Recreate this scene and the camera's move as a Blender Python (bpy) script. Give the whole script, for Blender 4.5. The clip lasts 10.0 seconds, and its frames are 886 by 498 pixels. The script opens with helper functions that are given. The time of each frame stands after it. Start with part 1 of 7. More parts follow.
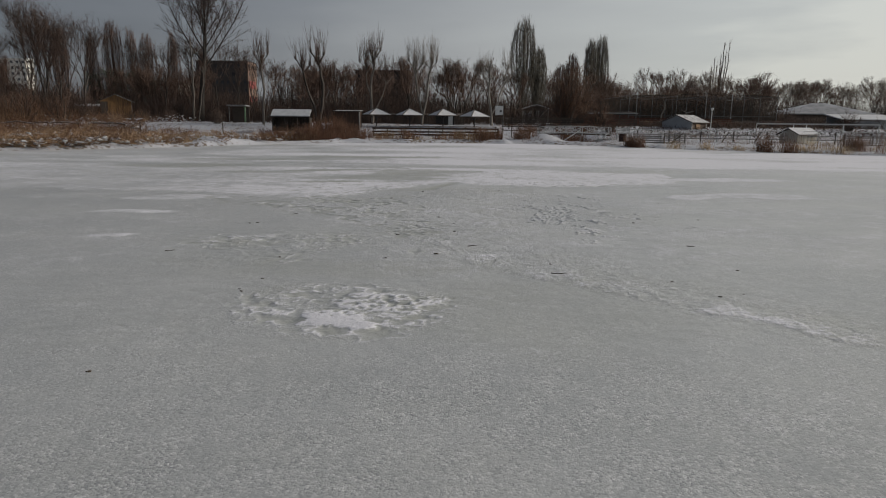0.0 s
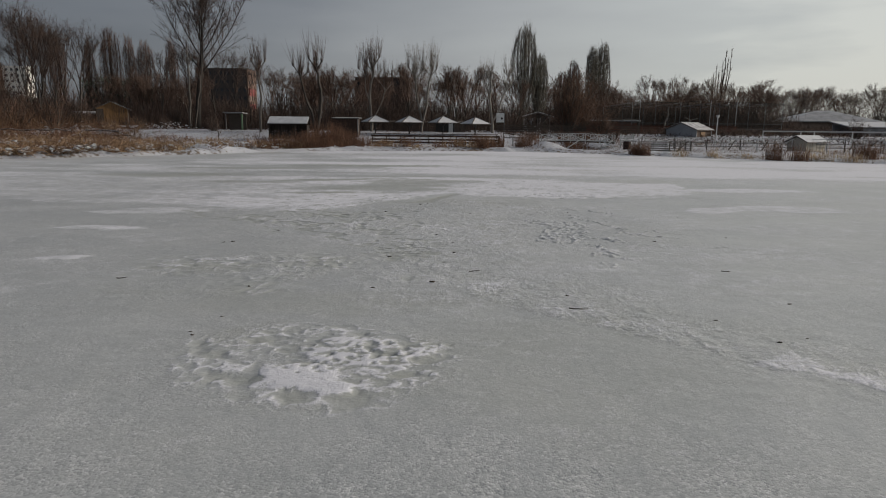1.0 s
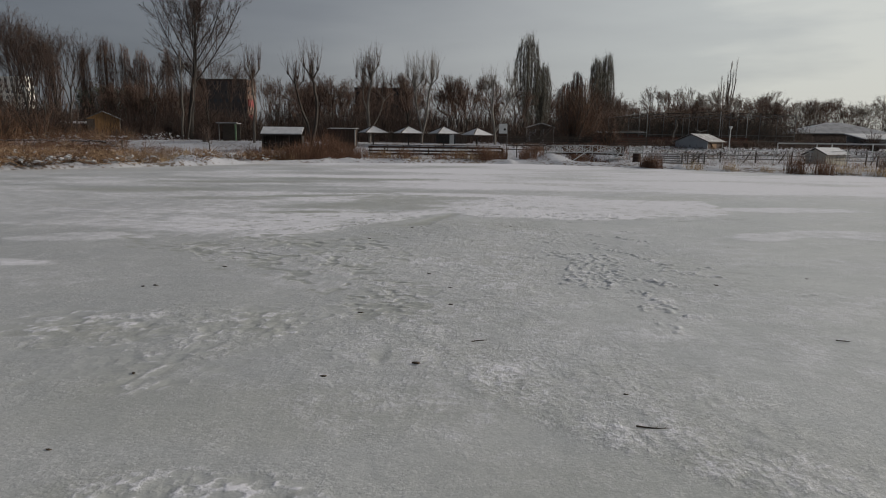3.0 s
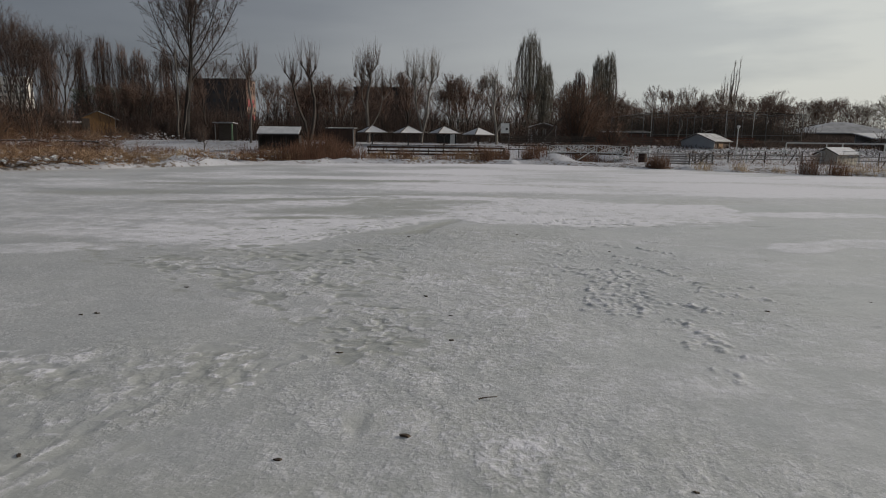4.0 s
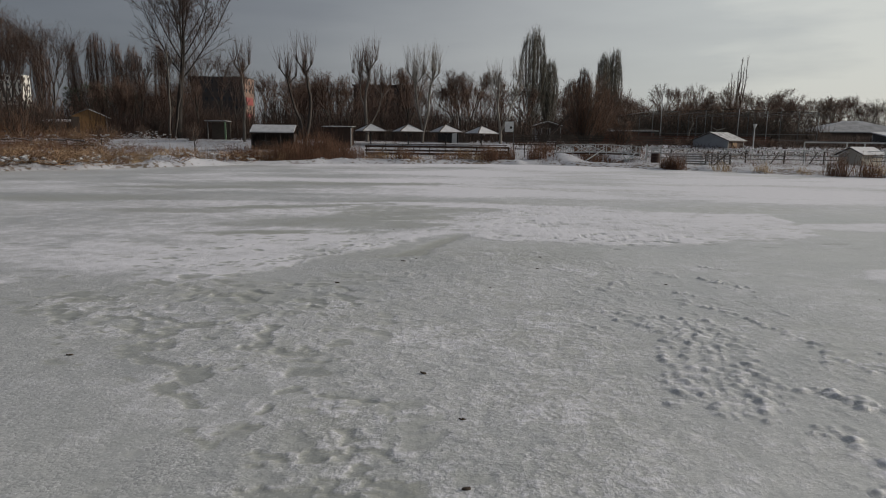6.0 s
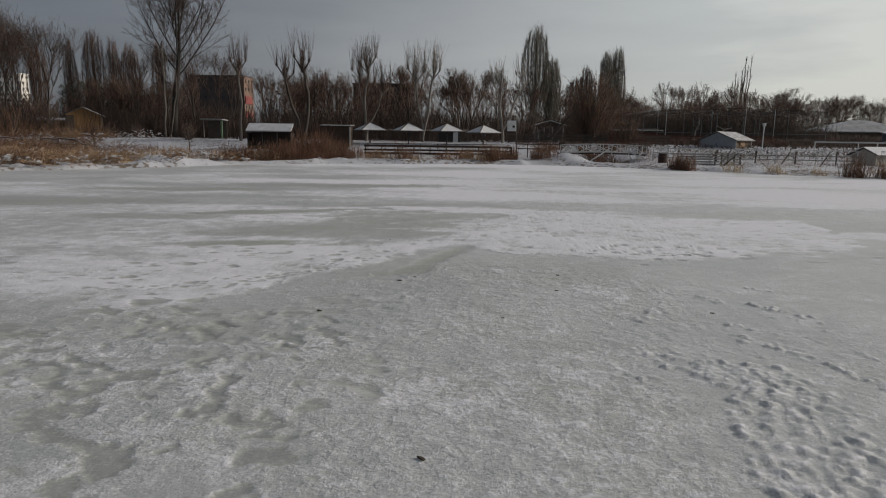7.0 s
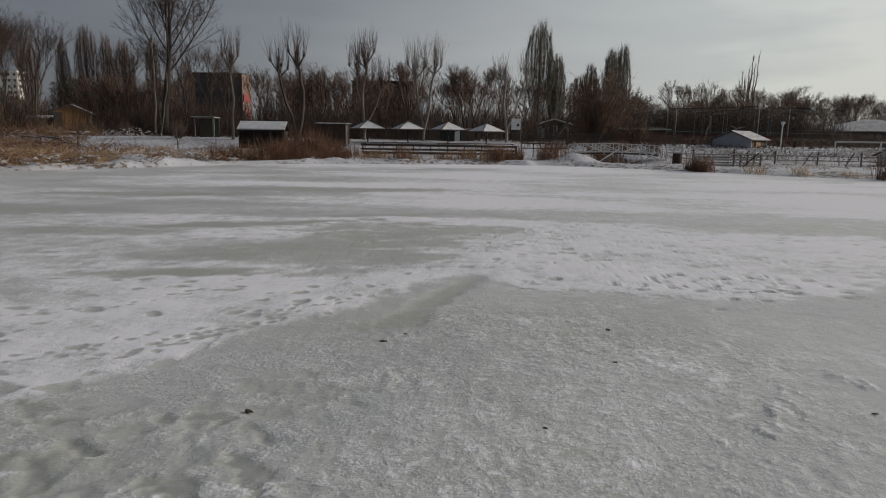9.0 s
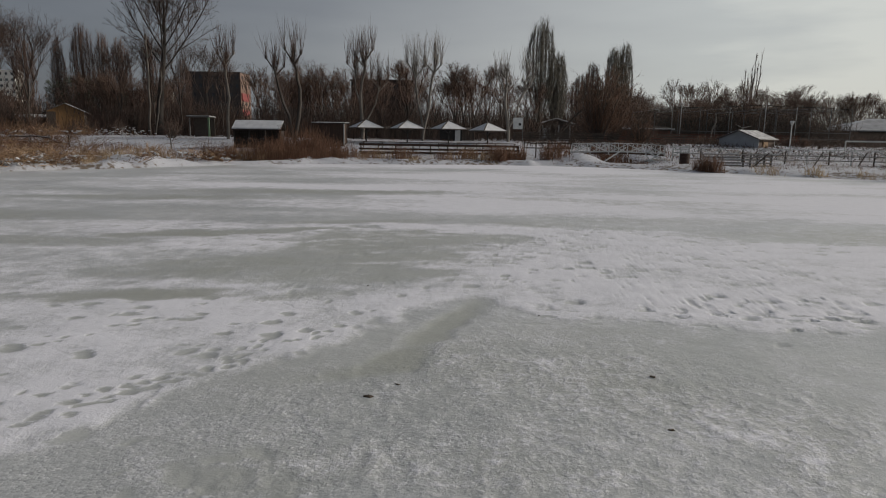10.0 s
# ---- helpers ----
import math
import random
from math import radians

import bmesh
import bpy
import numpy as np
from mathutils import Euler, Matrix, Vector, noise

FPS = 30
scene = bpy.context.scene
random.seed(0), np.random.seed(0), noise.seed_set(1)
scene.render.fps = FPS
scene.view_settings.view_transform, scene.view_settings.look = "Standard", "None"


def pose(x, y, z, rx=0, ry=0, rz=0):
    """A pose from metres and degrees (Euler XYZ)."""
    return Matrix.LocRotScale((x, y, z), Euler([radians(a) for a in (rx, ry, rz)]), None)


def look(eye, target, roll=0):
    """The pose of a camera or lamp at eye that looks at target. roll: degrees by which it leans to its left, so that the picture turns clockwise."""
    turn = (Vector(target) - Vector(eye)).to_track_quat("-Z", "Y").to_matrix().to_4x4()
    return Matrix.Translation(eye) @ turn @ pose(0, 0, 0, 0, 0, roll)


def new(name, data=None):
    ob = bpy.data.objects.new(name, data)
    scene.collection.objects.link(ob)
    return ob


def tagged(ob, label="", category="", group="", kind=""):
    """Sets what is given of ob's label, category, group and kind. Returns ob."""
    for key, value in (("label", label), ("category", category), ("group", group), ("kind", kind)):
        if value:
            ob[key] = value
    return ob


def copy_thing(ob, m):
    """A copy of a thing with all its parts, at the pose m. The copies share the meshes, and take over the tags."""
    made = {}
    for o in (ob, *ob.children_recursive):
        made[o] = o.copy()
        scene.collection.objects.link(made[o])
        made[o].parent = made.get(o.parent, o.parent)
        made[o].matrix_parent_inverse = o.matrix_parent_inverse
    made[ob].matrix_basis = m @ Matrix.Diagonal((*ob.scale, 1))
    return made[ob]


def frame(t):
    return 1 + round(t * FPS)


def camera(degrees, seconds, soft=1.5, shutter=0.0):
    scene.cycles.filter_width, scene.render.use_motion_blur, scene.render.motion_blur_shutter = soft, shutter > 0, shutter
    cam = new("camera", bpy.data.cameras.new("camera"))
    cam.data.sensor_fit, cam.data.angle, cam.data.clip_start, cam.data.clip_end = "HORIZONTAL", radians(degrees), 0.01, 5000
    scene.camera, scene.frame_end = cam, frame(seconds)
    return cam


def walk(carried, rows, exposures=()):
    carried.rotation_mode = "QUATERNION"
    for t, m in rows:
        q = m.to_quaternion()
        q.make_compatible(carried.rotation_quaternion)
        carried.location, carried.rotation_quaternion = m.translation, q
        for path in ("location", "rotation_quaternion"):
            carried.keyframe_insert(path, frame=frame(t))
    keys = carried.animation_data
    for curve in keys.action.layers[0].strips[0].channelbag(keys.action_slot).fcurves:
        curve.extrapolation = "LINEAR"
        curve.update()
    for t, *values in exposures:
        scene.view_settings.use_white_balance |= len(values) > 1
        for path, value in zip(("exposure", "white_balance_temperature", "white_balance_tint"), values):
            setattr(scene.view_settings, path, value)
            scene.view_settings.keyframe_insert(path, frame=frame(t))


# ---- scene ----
cam = camera(71.0, 10.0, soft=1.1)
PATH = [
    (0, (0.034, 0.06, 2.813), (-0.012, 2.017, 2.406), 0.6),
    (0.5, (0.039, 0.947, 2.803), (-0.008, 2.907, 2.406), 0.6),
    (1, (0.042, 1.975, 2.786), (-0.006, 3.937, 2.402), 0.6),
    (1.5, (0.057, 2.861, 2.759), (0.01, 4.825, 2.386), 0.6),
    (2, (0.077, 3.942, 2.723), (0.028, 5.908, 2.363), 0.6),
    (2.5, (0.087, 4.867, 2.707), (0.036, 6.836, 2.359), 0.7),
    (4, (0.054, 7.751, 2.671), (-0.001, 9.72, 2.323), 0.7),
    (4.5, (0.018, 8.619, 2.662), (-0.038, 10.587, 2.313), 0.7),
    (5, (-0.03, 9.624, 2.653), (-0.088, 11.592, 2.303), 0.8),
    (5.5, (-0.069, 10.478, 2.642), (-0.127, 12.447, 2.292), 0.7),
    (7, (-0.215, 13.318, 2.649), (-0.275, 15.286, 2.296), 0.8),
    (7.5, (-0.266, 14.172, 2.647), (-0.326, 16.139, 2.294), 0.8),
    (8, (-0.306, 15.143, 2.63), (-0.367, 17.11, 2.276), 0.8),
    (8.5, (-0.334, 15.974, 2.623), (-0.396, 17.941, 2.268), 0.9),
    (9, (-0.371, 16.953, 2.624), (-0.433, 18.92, 2.268), 0.9),
    (9.5, (-0.415, 17.771, 2.62), (-0.477, 19.738, 2.263), 0.9),
    (10, (-0.452, 18.751, 2.598), (-0.514, 20.718, 2.241), 0.9),
]
walk(cam, [(t, look(eye, target, roll)) for t, eye, target, roll in PATH])

# ---- world, sun, exposure ----
SUN_AZ, SUN_EL = 78.0, 22.0          # degrees clockwise from +y, and above the horizon
sun_way = Vector((math.sin(radians(SUN_AZ)) * math.cos(radians(SUN_EL)),
                  math.cos(radians(SUN_AZ)) * math.cos(radians(SUN_EL)), math.sin(radians(SUN_EL))))
scene.view_settings.exposure = 0.0


def make_world():
    w = bpy.data.worlds.new("winter_sky")
    scene.world = w
    w.use_nodes = True
    nt = w.node_tree
    nt.nodes.clear()
    N, L = nt.nodes.new, nt.links.new
    out, bg = N("ShaderNodeOutputWorld"), N("ShaderNodeBackground")
    sky = N("ShaderNodeTexSky")
    sky.sky_type, sky.sun_disc = "NISHITA", False
    sky.sun_elevation, sky.sun_rotation = radians(SUN_EL), radians(SUN_AZ)
    sky.air_density, sky.dust_density = 1.0, 3.0
    dim = N("ShaderNodeVectorMath")
    dim.operation = "SCALE"
    dim.inputs["Scale"].default_value = 0.09
    L(sky.outputs[0], dim.inputs[0])
    # a layer of thin cloud, brighter towards the hidden sun
    tc, sep = N("ShaderNodeTexCoord"), N("ShaderNodeSeparateXYZ")
    L(tc.outputs["Generated"], sep.inputs[0])
    mp = N("ShaderNodeMapping")
    mp.inputs["Scale"].default_value = (1.3, 1.3, 7.0)
    mp.inputs["Rotation"].default_value = (0.0, 0.10, 0.0)
    L(tc.outputs["Generated"], mp.inputs[0])
    nz = N("ShaderNodeTexNoise")
    nz.inputs["Scale"].default_value, nz.inputs["Detail"].default_value = 1.9, 5.0
    nz.inputs["Roughness"].default_value = 0.5
    L(mp.outputs[0], nz.inputs["Vector"])
    glow = N("ShaderNodeMapRange")
    glow.interpolation_type = "SMOOTHSTEP"
    glow.inputs["From Min"].default_value, glow.inputs["From Max"].default_value = -0.58, 1.02
    side = N("ShaderNodeVectorMath")
    side.operation = "DOT_PRODUCT"
    side.inputs[1].default_value = (0.97, 0.24, 0.0)
    L(tc.outputs["Generated"], side.inputs[0])
    L(side.outputs["Value"], glow.inputs["Value"])
    add = N("ShaderNodeMath")
    add.operation = "MULTIPLY_ADD"
    add.inputs[1].default_value = 0.34
    L(nz.outputs["Fac"], add.inputs[0])
    L(glow.outputs[0], add.inputs[2])
    high = N("ShaderNodeMath")
    high.operation = "MULTIPLY_ADD"
    high.inputs[1].default_value = -0.18
    L(sep.outputs["Z"], high.inputs[0])
    L(add.outputs[0], high.inputs[2])
    ramp = N("ShaderNodeValToRGB")
    e = ramp.color_ramp.elements
    e[0].position, e[0].color = 0.15, (0.110, 0.119, 0.139, 1)
    e[1].position, e[1].color = 1.15, (0.62, 0.635, 0.605, 1)
    for p, c in ((0.42, (0.212, 0.224, 0.244)), (0.72, (0.376, 0.388, 0.398)), (0.95, (0.498, 0.518, 0.512))):
        x = e.new(p)
        x.color = (*c, 1)
    L(high.outputs[0], ramp.inputs[0])
    mix = N("ShaderNodeMixRGB")
    mix.inputs[0].default_value = 0.86
    L(dim.outputs[0], mix.inputs[1])
    L(ramp.outputs[0], mix.inputs[2])
    L(mix.outputs[0], bg.inputs["Color"])
    bg.inputs["Strength"].default_value = 1.0
    L(bg.outputs[0], out.inputs[0])


make_world()
sun = new("sun", bpy.data.lights.new("sun", "SUN"))
sun.data.energy, sun.data.angle, sun.data.color = 2.6, radians(6), (1.0, 0.91, 0.80)
sun.matrix_world = look(sun_way * 100, (0, 0, 0))


# ---- materials ----
def nodes_of(name):
    m = bpy.data.materials.new(name)
    m.use_nodes = True
    nt = m.node_tree
    return m, nt, nt.nodes.new, nt.links.new, nt.nodes["Principled BSDF"]


def surface(name, a, b, scale=3.0, fine=40.0, rough=0.7, bump=0.3, stretch=(1, 1, 1), metal=0.0, spread=0.25, world=False, depth=0.01):
    """Two tones mixed by coarse and fine noise, with relief; tone shifts from object to object."""
    m, nt, N, L, bs = nodes_of(name)
    tc, mp, info = N("ShaderNodeTexCoord"), N("ShaderNodeMapping"), N("ShaderNodeObjectInfo")
    mp.inputs["Scale"].default_value = stretch
    if world:
        geo = N("ShaderNodeNewGeometry")
        L(geo.outputs["Position"], mp.inputs[0])
    else:
        L(tc.outputs["Object"], mp.inputs[0])
    big, small = N("ShaderNodeTexNoise"), N("ShaderNodeTexNoise")
    for n, s, d in ((big, scale, 4.0), (small, fine, 3.0)):
        n.inputs["Scale"].default_value, n.inputs["Detail"].default_value = s, d
        L(mp.outputs[0], n.inputs["Vector"])
    mx = N("ShaderNodeMix")
    mx.inputs[0].default_value = 0.4
    L(big.outputs["Fac"], mx.inputs[2])
    L(small.outputs["Fac"], mx.inputs[3])
    rng = N("ShaderNodeMapRange")
    rng.inputs["From Min"].default_value, rng.inputs["From Max"].default_value = 0.32, 0.68
    L(mx.outputs[0], rng.inputs["Value"])
    col = N("ShaderNodeMixRGB")
    col.inputs[1].default_value, col.inputs[2].default_value = (*a, 1), (*b, 1)
    L(rng.outputs[0], col.inputs[0])
    tone = N("ShaderNodeMapRange")
    tone.inputs["To Min"].default_value, tone.inputs["To Max"].default_value = 1 - spread, 1 + spread
    L(info.outputs["Random"], tone.inputs["Value"])
    hsv = N("ShaderNodeHueSaturation")
    L(tone.outputs[0], hsv.inputs["Value"])
    L(col.outputs[0], hsv.inputs["Color"])
    L(hsv.outputs[0], bs.inputs["Base Color"])
    rr = N("ShaderNodeMapRange")
    rr.inputs["To Min"].default_value, rr.inputs["To Max"].default_value = max(rough - 0.12, 0.05), min(rough + 0.12, 1)
    L(small.outputs["Fac"], rr.inputs["Value"])
    L(rr.outputs[0], bs.inputs["Roughness"])
    bs.inputs["Metallic"].default_value = metal
    if bump:
        bp = N("ShaderNodeBump")
        bp.inputs["Strength"].default_value, bp.inputs["Distance"].default_value = bump, depth
        L(small.outputs["Fac"], bp.inputs["Height"])
        L(bp.outputs[0], bs.inputs["Normal"])
    return m


def island_surface(name, tones, rough=0.85):
    """Stalks and twigs: a tone for each stalk, picked at random."""
    m, nt, N, L, bs = nodes_of(name)
    geo, ramp = N("ShaderNodeNewGeometry"), N("ShaderNodeValToRGB")
    e = ramp.color_ramp.elements
    e[0].color, e[1].color = (*tones[0], 1), (*tones[-1], 1)
    for i, c in enumerate(tones[1:-1]):
        x = e.new((i + 1) / (len(tones) - 1))
        x.color = (*c, 1)
    L(geo.outputs["Random Per Island"], ramp.inputs[0])
    nz = N("ShaderNodeTexNoise")
    nz.inputs["Scale"].default_value = 0.8
    L(geo.outputs["Position"], nz.inputs["Vector"])
    hsv, rng = N("ShaderNodeHueSaturation"), N("ShaderNodeMapRange")
    rng.inputs["From Min"].default_value, rng.inputs["From Max"].default_value = 0.3, 0.7
    rng.inputs["To Min"].default_value, rng.inputs["To Max"].default_value = 0.7, 1.3
    L(nz.outputs["Fac"], rng.inputs["Value"])
    L(rng.outputs[0], hsv.inputs["Value"])
    L(ramp.outputs[0], hsv.inputs["Color"])
    L(hsv.outputs[0], bs.inputs["Base Color"])
    bs.inputs["Roughness"].default_value = rough
    return m


def ice_surface():
    """Grey lake ice with frost crystals; wind-blown snow lies where the sheet's 'snow' value is high, 'wet' is olive refrozen slush."""
    m, nt, N, L, bs = nodes_of("lake_ice")
    geo = N("ShaderNodeNewGeometry")

    def value(name):
        n = N("ShaderNodeAttribute")
        n.attribute_name = name
        return n.outputs["Fac"]

    def noise_at(scale, detail, rough=0.55, stretch=None):
        n = N("ShaderNodeTexNoise")
        n.inputs["Scale"].default_value, n.inputs["Detail"].default_value, n.inputs["Roughness"].default_value = scale, detail, rough
        if stretch:
            mp = N("ShaderNodeMapping")
            mp.inputs["Scale"].default_value = stretch
            L(geo.outputs["Position"], mp.inputs[0])
            L(mp.outputs[0], n.inputs["Vector"])
        else:
            L(geo.outputs["Position"], n.inputs["Vector"])
        return n

    def calc(op, a, b=None, c=None):
        n = N("ShaderNodeMath")
        n.operation = op
        for i, v in enumerate((a, b, c)):
            if v is None:
                continue
            if isinstance(v, (int, float)):
                n.inputs[i].default_value = v
            else:
                L(v, n.inputs[i])
        return n.outputs[0]

    def spread(v, a, b, lo=0.0, hi=1.0, soft=False):
        n = N("ShaderNodeMapRange")
        if soft:
            n.interpolation_type = "SMOOTHSTEP"
        for k, x in (("From Min", a), ("From Max", b), ("To Min", lo), ("To Max", hi)):
            n.inputs[k].default_value = x
        L(v, n.inputs["Value"])
        return n.outputs[0]

    def blend(fac, a, b):
        n = N("ShaderNodeMixRGB")
        for i, v in enumerate((fac, a, b)):
            if isinstance(v, (int, float)):
                n.inputs[i].default_value = v
            elif isinstance(v, tuple):
                n.inputs[i].default_value = (*v, 1)
            else:
                L(v, n.inputs[i])
        return n.outputs[0]

    snow, crust, wet, frost = value("snow"), value("crust"), value("wet"), value("frost")
    broad, mid, grain, crumbs = noise_at(0.35, 5), noise_at(2.2, 6, 0.62), noise_at(11.0, 6, 0.65), noise_at(34.0, 4, 0.65)
    patch, rime = noise_at(0.8, 5, 0.6, (0.6, 1.0, 1.0)), noise_at(11.0, 7, 0.62)
    # snow cover, its rim frayed at two scales
    cover = calc("MULTIPLY_ADD", calc("SUBTRACT", mid.outputs["Fac"], 0.5), 0.80, snow)
    cover = calc("MULTIPLY_ADD", calc("SUBTRACT", grain.outputs["Fac"], 0.5), 0.62, cover)
    cover = calc("MULTIPLY_ADD", calc("SUBTRACT", patch.outputs["Fac"], 0.5), 0.55, cover)
    cover = calc("MULTIPLY_ADD", calc("MULTIPLY", calc("SUBTRACT", rime.outputs["Fac"], 0.5), crust), 1.0, cover)
    edge = spread(cover, 0.22, 0.84, soft=True)
    # bare ice, olive where slush has frozen
    ice = N("ShaderNodeValToRGB")
    e = ice.color_ramp.elements
    e[0].position, e[0].color = 0.32, (0.362, 0.379, 0.391, 1)
    e[1].position, e[1].color = 0.68, (0.492, 0.503, 0.504, 1)
    tone = calc("MULTIPLY_ADD", mid.outputs["Fac"], 0.35, calc("MULTIPLY", broad.outputs["Fac"], 0.65))
    L(tone, ice.inputs[0])
    olive = calc("MULTIPLY_ADD", spread(patch.outputs["Fac"], 0.44, 0.62), calc("MULTIPLY_ADD", crust, 0.30, 0.12), calc("MULTIPLY", wet, 0.85))
    bare = blend(calc("MINIMUM", olive, 1.0), ice.outputs[0], (0.335, 0.343, 0.305))
    bare = blend(spread(wet, 0.90, 1.0), bare, (0.272, 0.290, 0.300))
    # frost crystals: small bright and dull facets, thicker where the ice was rough
    jog = blend(0.02, geo.outputs["Position"], grain.outputs["Color"])
    cells = N("ShaderNodeTexVoronoi")
    cells.inputs["Scale"].default_value = 44.0
    L(jog, cells.inputs["Vector"])
    tint = N("ShaderNodeSeparateColor")
    L(cells.outputs["Color"], tint.inputs[0])
    clump = calc("MULTIPLY", spread(mid.outputs["Fac"], 0.34, 0.60, 0.45, 1.0), frost)
    bright = calc("MULTIPLY", spread(tint.outputs[0], 0.66, 0.97, 0.0, 0.75), clump)
    dull = calc("MULTIPLY", spread(tint.outputs[1], 0.40, 0.90, 0.0, 0.75), calc("MULTIPLY", clump, calc("MULTIPLY_ADD", crust, -0.45, 1.0)))
    bare = blend(dull, bare, (0.225, 0.235, 0.250))
    bare = blend(bright, bare, (0.69, 0.692, 0.70))
    white = blend(mid.outputs["Fac"], (0.596, 0.600, 0.648), (0.732, 0.735, 0.787))
    L(blend(edge, bare, white), bs.inputs["Base Color"])
    L(spread(edge, 0.0, 1.0, 0.40, 0.85), bs.inputs["Roughness"])
    bs.inputs["Specular IOR Level"].default_value = 0.5
    h = calc("MULTIPLY_ADD", crumbs.outputs["Fac"], 0.10, calc("MULTIPLY_ADD", edge, 0.5, calc("MULTIPLY", grain.outputs["Fac"], 0.36)))
    facet = calc("MULTIPLY", calc("MULTIPLY_ADD", cells.outputs["Distance"], -0.9, tint.outputs[0]), clump)
    h = calc("MULTIPLY_ADD", facet, 0.28, h)
    h = calc("MULTIPLY_ADD", calc("MULTIPLY", rime.outputs["Fac"], crust), 1.15, h)
    bp = N("ShaderNodeBump")
    bp.inputs["Strength"].default_value, bp.inputs["Distance"].default_value = 0.44, 0.03
    L(h, bp.inputs["Height"])
    L(bp.outputs[0], bs.inputs["Normal"])
    return m


def bank_surface():
    """Snow, dimmed and blued for the banks' shade, over dead grass: the grass shows on broken ground and in patches."""
    m, nt, N, L, bs = nodes_of("bank_snow")
    geo = N("ShaderNodeNewGeometry")
    ns = []
    for s, d in ((0.12, 4), (2.6, 7), (9.0, 5)):
        n = N("ShaderNodeTexNoise")
        n.inputs["Scale"].default_value, n.inputs["Detail"].default_value = s, d
        L(geo.outputs["Position"], n.inputs["Vector"])
        ns.append(n)
    mx = N("ShaderNodeMix")
    mx.inputs[0].default_value = 0.55
    L(ns[0].outputs["Fac"], mx.inputs[2])
    L(ns[1].outputs["Fac"], mx.inputs[3])
    rng = N("ShaderNodeMapRange")
    rng.inputs["From Min"].default_value, rng.inputs["From Max"].default_value = 0.52, 0.60
    # the bare-ground colour spreads slightly wider towards the east
    sep, east, more = N("ShaderNodeSeparateXYZ"), N("ShaderNodeMapRange"), N("ShaderNodeMath")
    L(geo.outputs["Position"], sep.inputs[0])
    L(sep.outputs["X"], east.inputs["Value"])
    east.inputs["From Min"].default_value, east.inputs["From Max"].default_value = 6.0, 26.0
    east.inputs["To Max"].default_value = 0.015
    more.operation = "ADD"
    L(mx.outputs[0], more.inputs[0])
    L(east.outputs[0], more.inputs[1])
    L(more.outputs[0], rng.inputs["Value"])
    snow, col = N("ShaderNodeMixRGB"), N("ShaderNodeMixRGB")
    # the bluish shade on the banks is put into these two snow tones
    snow.inputs[1].default_value, snow.inputs[2].default_value = (0.35, 0.362, 0.405, 1), (0.51, 0.522, 0.560, 1)
    L(ns[2].outputs["Fac"], snow.inputs[0])
    L(snow.outputs[0], col.inputs[1])
    col.inputs[2].default_value = (0.135, 0.105, 0.078, 1)
    L(rng.outputs[0], col.inputs[0])
    L(col.outputs[0], bs.inputs["Base Color"])
    bs.inputs["Roughness"].default_value = 0.85
    bp = N("ShaderNodeBump")
    bp.inputs["Strength"].default_value, bp.inputs["Distance"].default_value = 0.6, 0.08
    L(ns[2].outputs["Fac"], bp.inputs["Height"])
    L(bp.outputs[0], bs.inputs["Normal"])
    return m


ICE, BANK = ice_surface(), bank_surface()
SNOW = surface("snow", (0.43, 0.44, 0.465), (0.60, 0.61, 0.63), 1.5, 25, 0.85, 0.5, spread=0.06)
DARKWOOD = surface("dark_weathered_wood", (0.045, 0.036, 0.030), (0.10, 0.080, 0.065), 2, 30, 0.8, 0.4, (1, 1, 6))
# near-black: the open shed's inner shade is put into its wood colour
SHADEDWOOD = surface("shaded_dark_wood", (0.016, 0.013, 0.011), (0.042, 0.033, 0.027), 2, 30, 0.8, 0.4, (1, 1, 6))
STABLEWOOD = surface("red_brown_boards", (0.085, 0.030, 0.020), (0.15, 0.055, 0.034), 2, 30, 0.8, 0.3, (6, 6, 1))
HUTWOOD = surface("dark_brown_planks", (0.026, 0.015, 0.010), (0.055, 0.030, 0.019), 2, 30, 0.8, 0.4, (6, 6, 1))
BROWNWOOD = surface("brown_wood", (0.040, 0.023, 0.015), (0.080, 0.045, 0.028), 2, 30, 0.75, 0.4, (6, 6, 1))
YELLOWWOOD = surface("yellow_wood", (0.15, 0.080, 0.030), (0.24, 0.135, 0.055), 2, 30, 0.7, 0.3, (6, 6, 1))
GREYWOOD = surface("grey_wood", (0.22, 0.21, 0.20), (0.36, 0.35, 0.34), 2, 30, 0.8, 0.4, (6, 6, 1))
WHITEPAINT = surface("worn_white_paint", (0.42, 0.43, 0.43), (0.62, 0.63, 0.62), 3, 30, 0.6, 0.2)
GREYPAINT = surface("grey_paint", (0.24, 0.26, 0.28), (0.33, 0.35, 0.37), 1, 20, 0.7, 0.1)
BLACKIRON = surface("black_iron", (0.015, 0.015, 0.016), (0.035, 0.033, 0.032), 4, 40, 0.55, 0.2, metal=0.4)
STEEL = surface("galvanised_steel", (0.34, 0.35, 0.36), (0.50, 0.51, 0.52), 4, 40, 0.45, 0.1, metal=0.7)
DARKSTEEL = surface("dull_steel", (0.12, 0.12, 0.12), (0.20, 0.20, 0.20), 4, 40, 0.6, 0.1, metal=0.5)
GREENPAINT = surface("green_paint", (0.085, 0.15, 0.085), (0.14, 0.21, 0.13), 3, 30, 0.6, 0.2)
PLASTER = surface("cream_plaster", (0.32, 0.30, 0.26), (0.44, 0.415, 0.36), 0.4, 8, 0.85, 0.1)
PALEPLASTER = surface("pale_plaster", (0.52, 0.50, 0.45), (0.66, 0.64, 0.59), 0.4, 8, 0.85, 0.1)
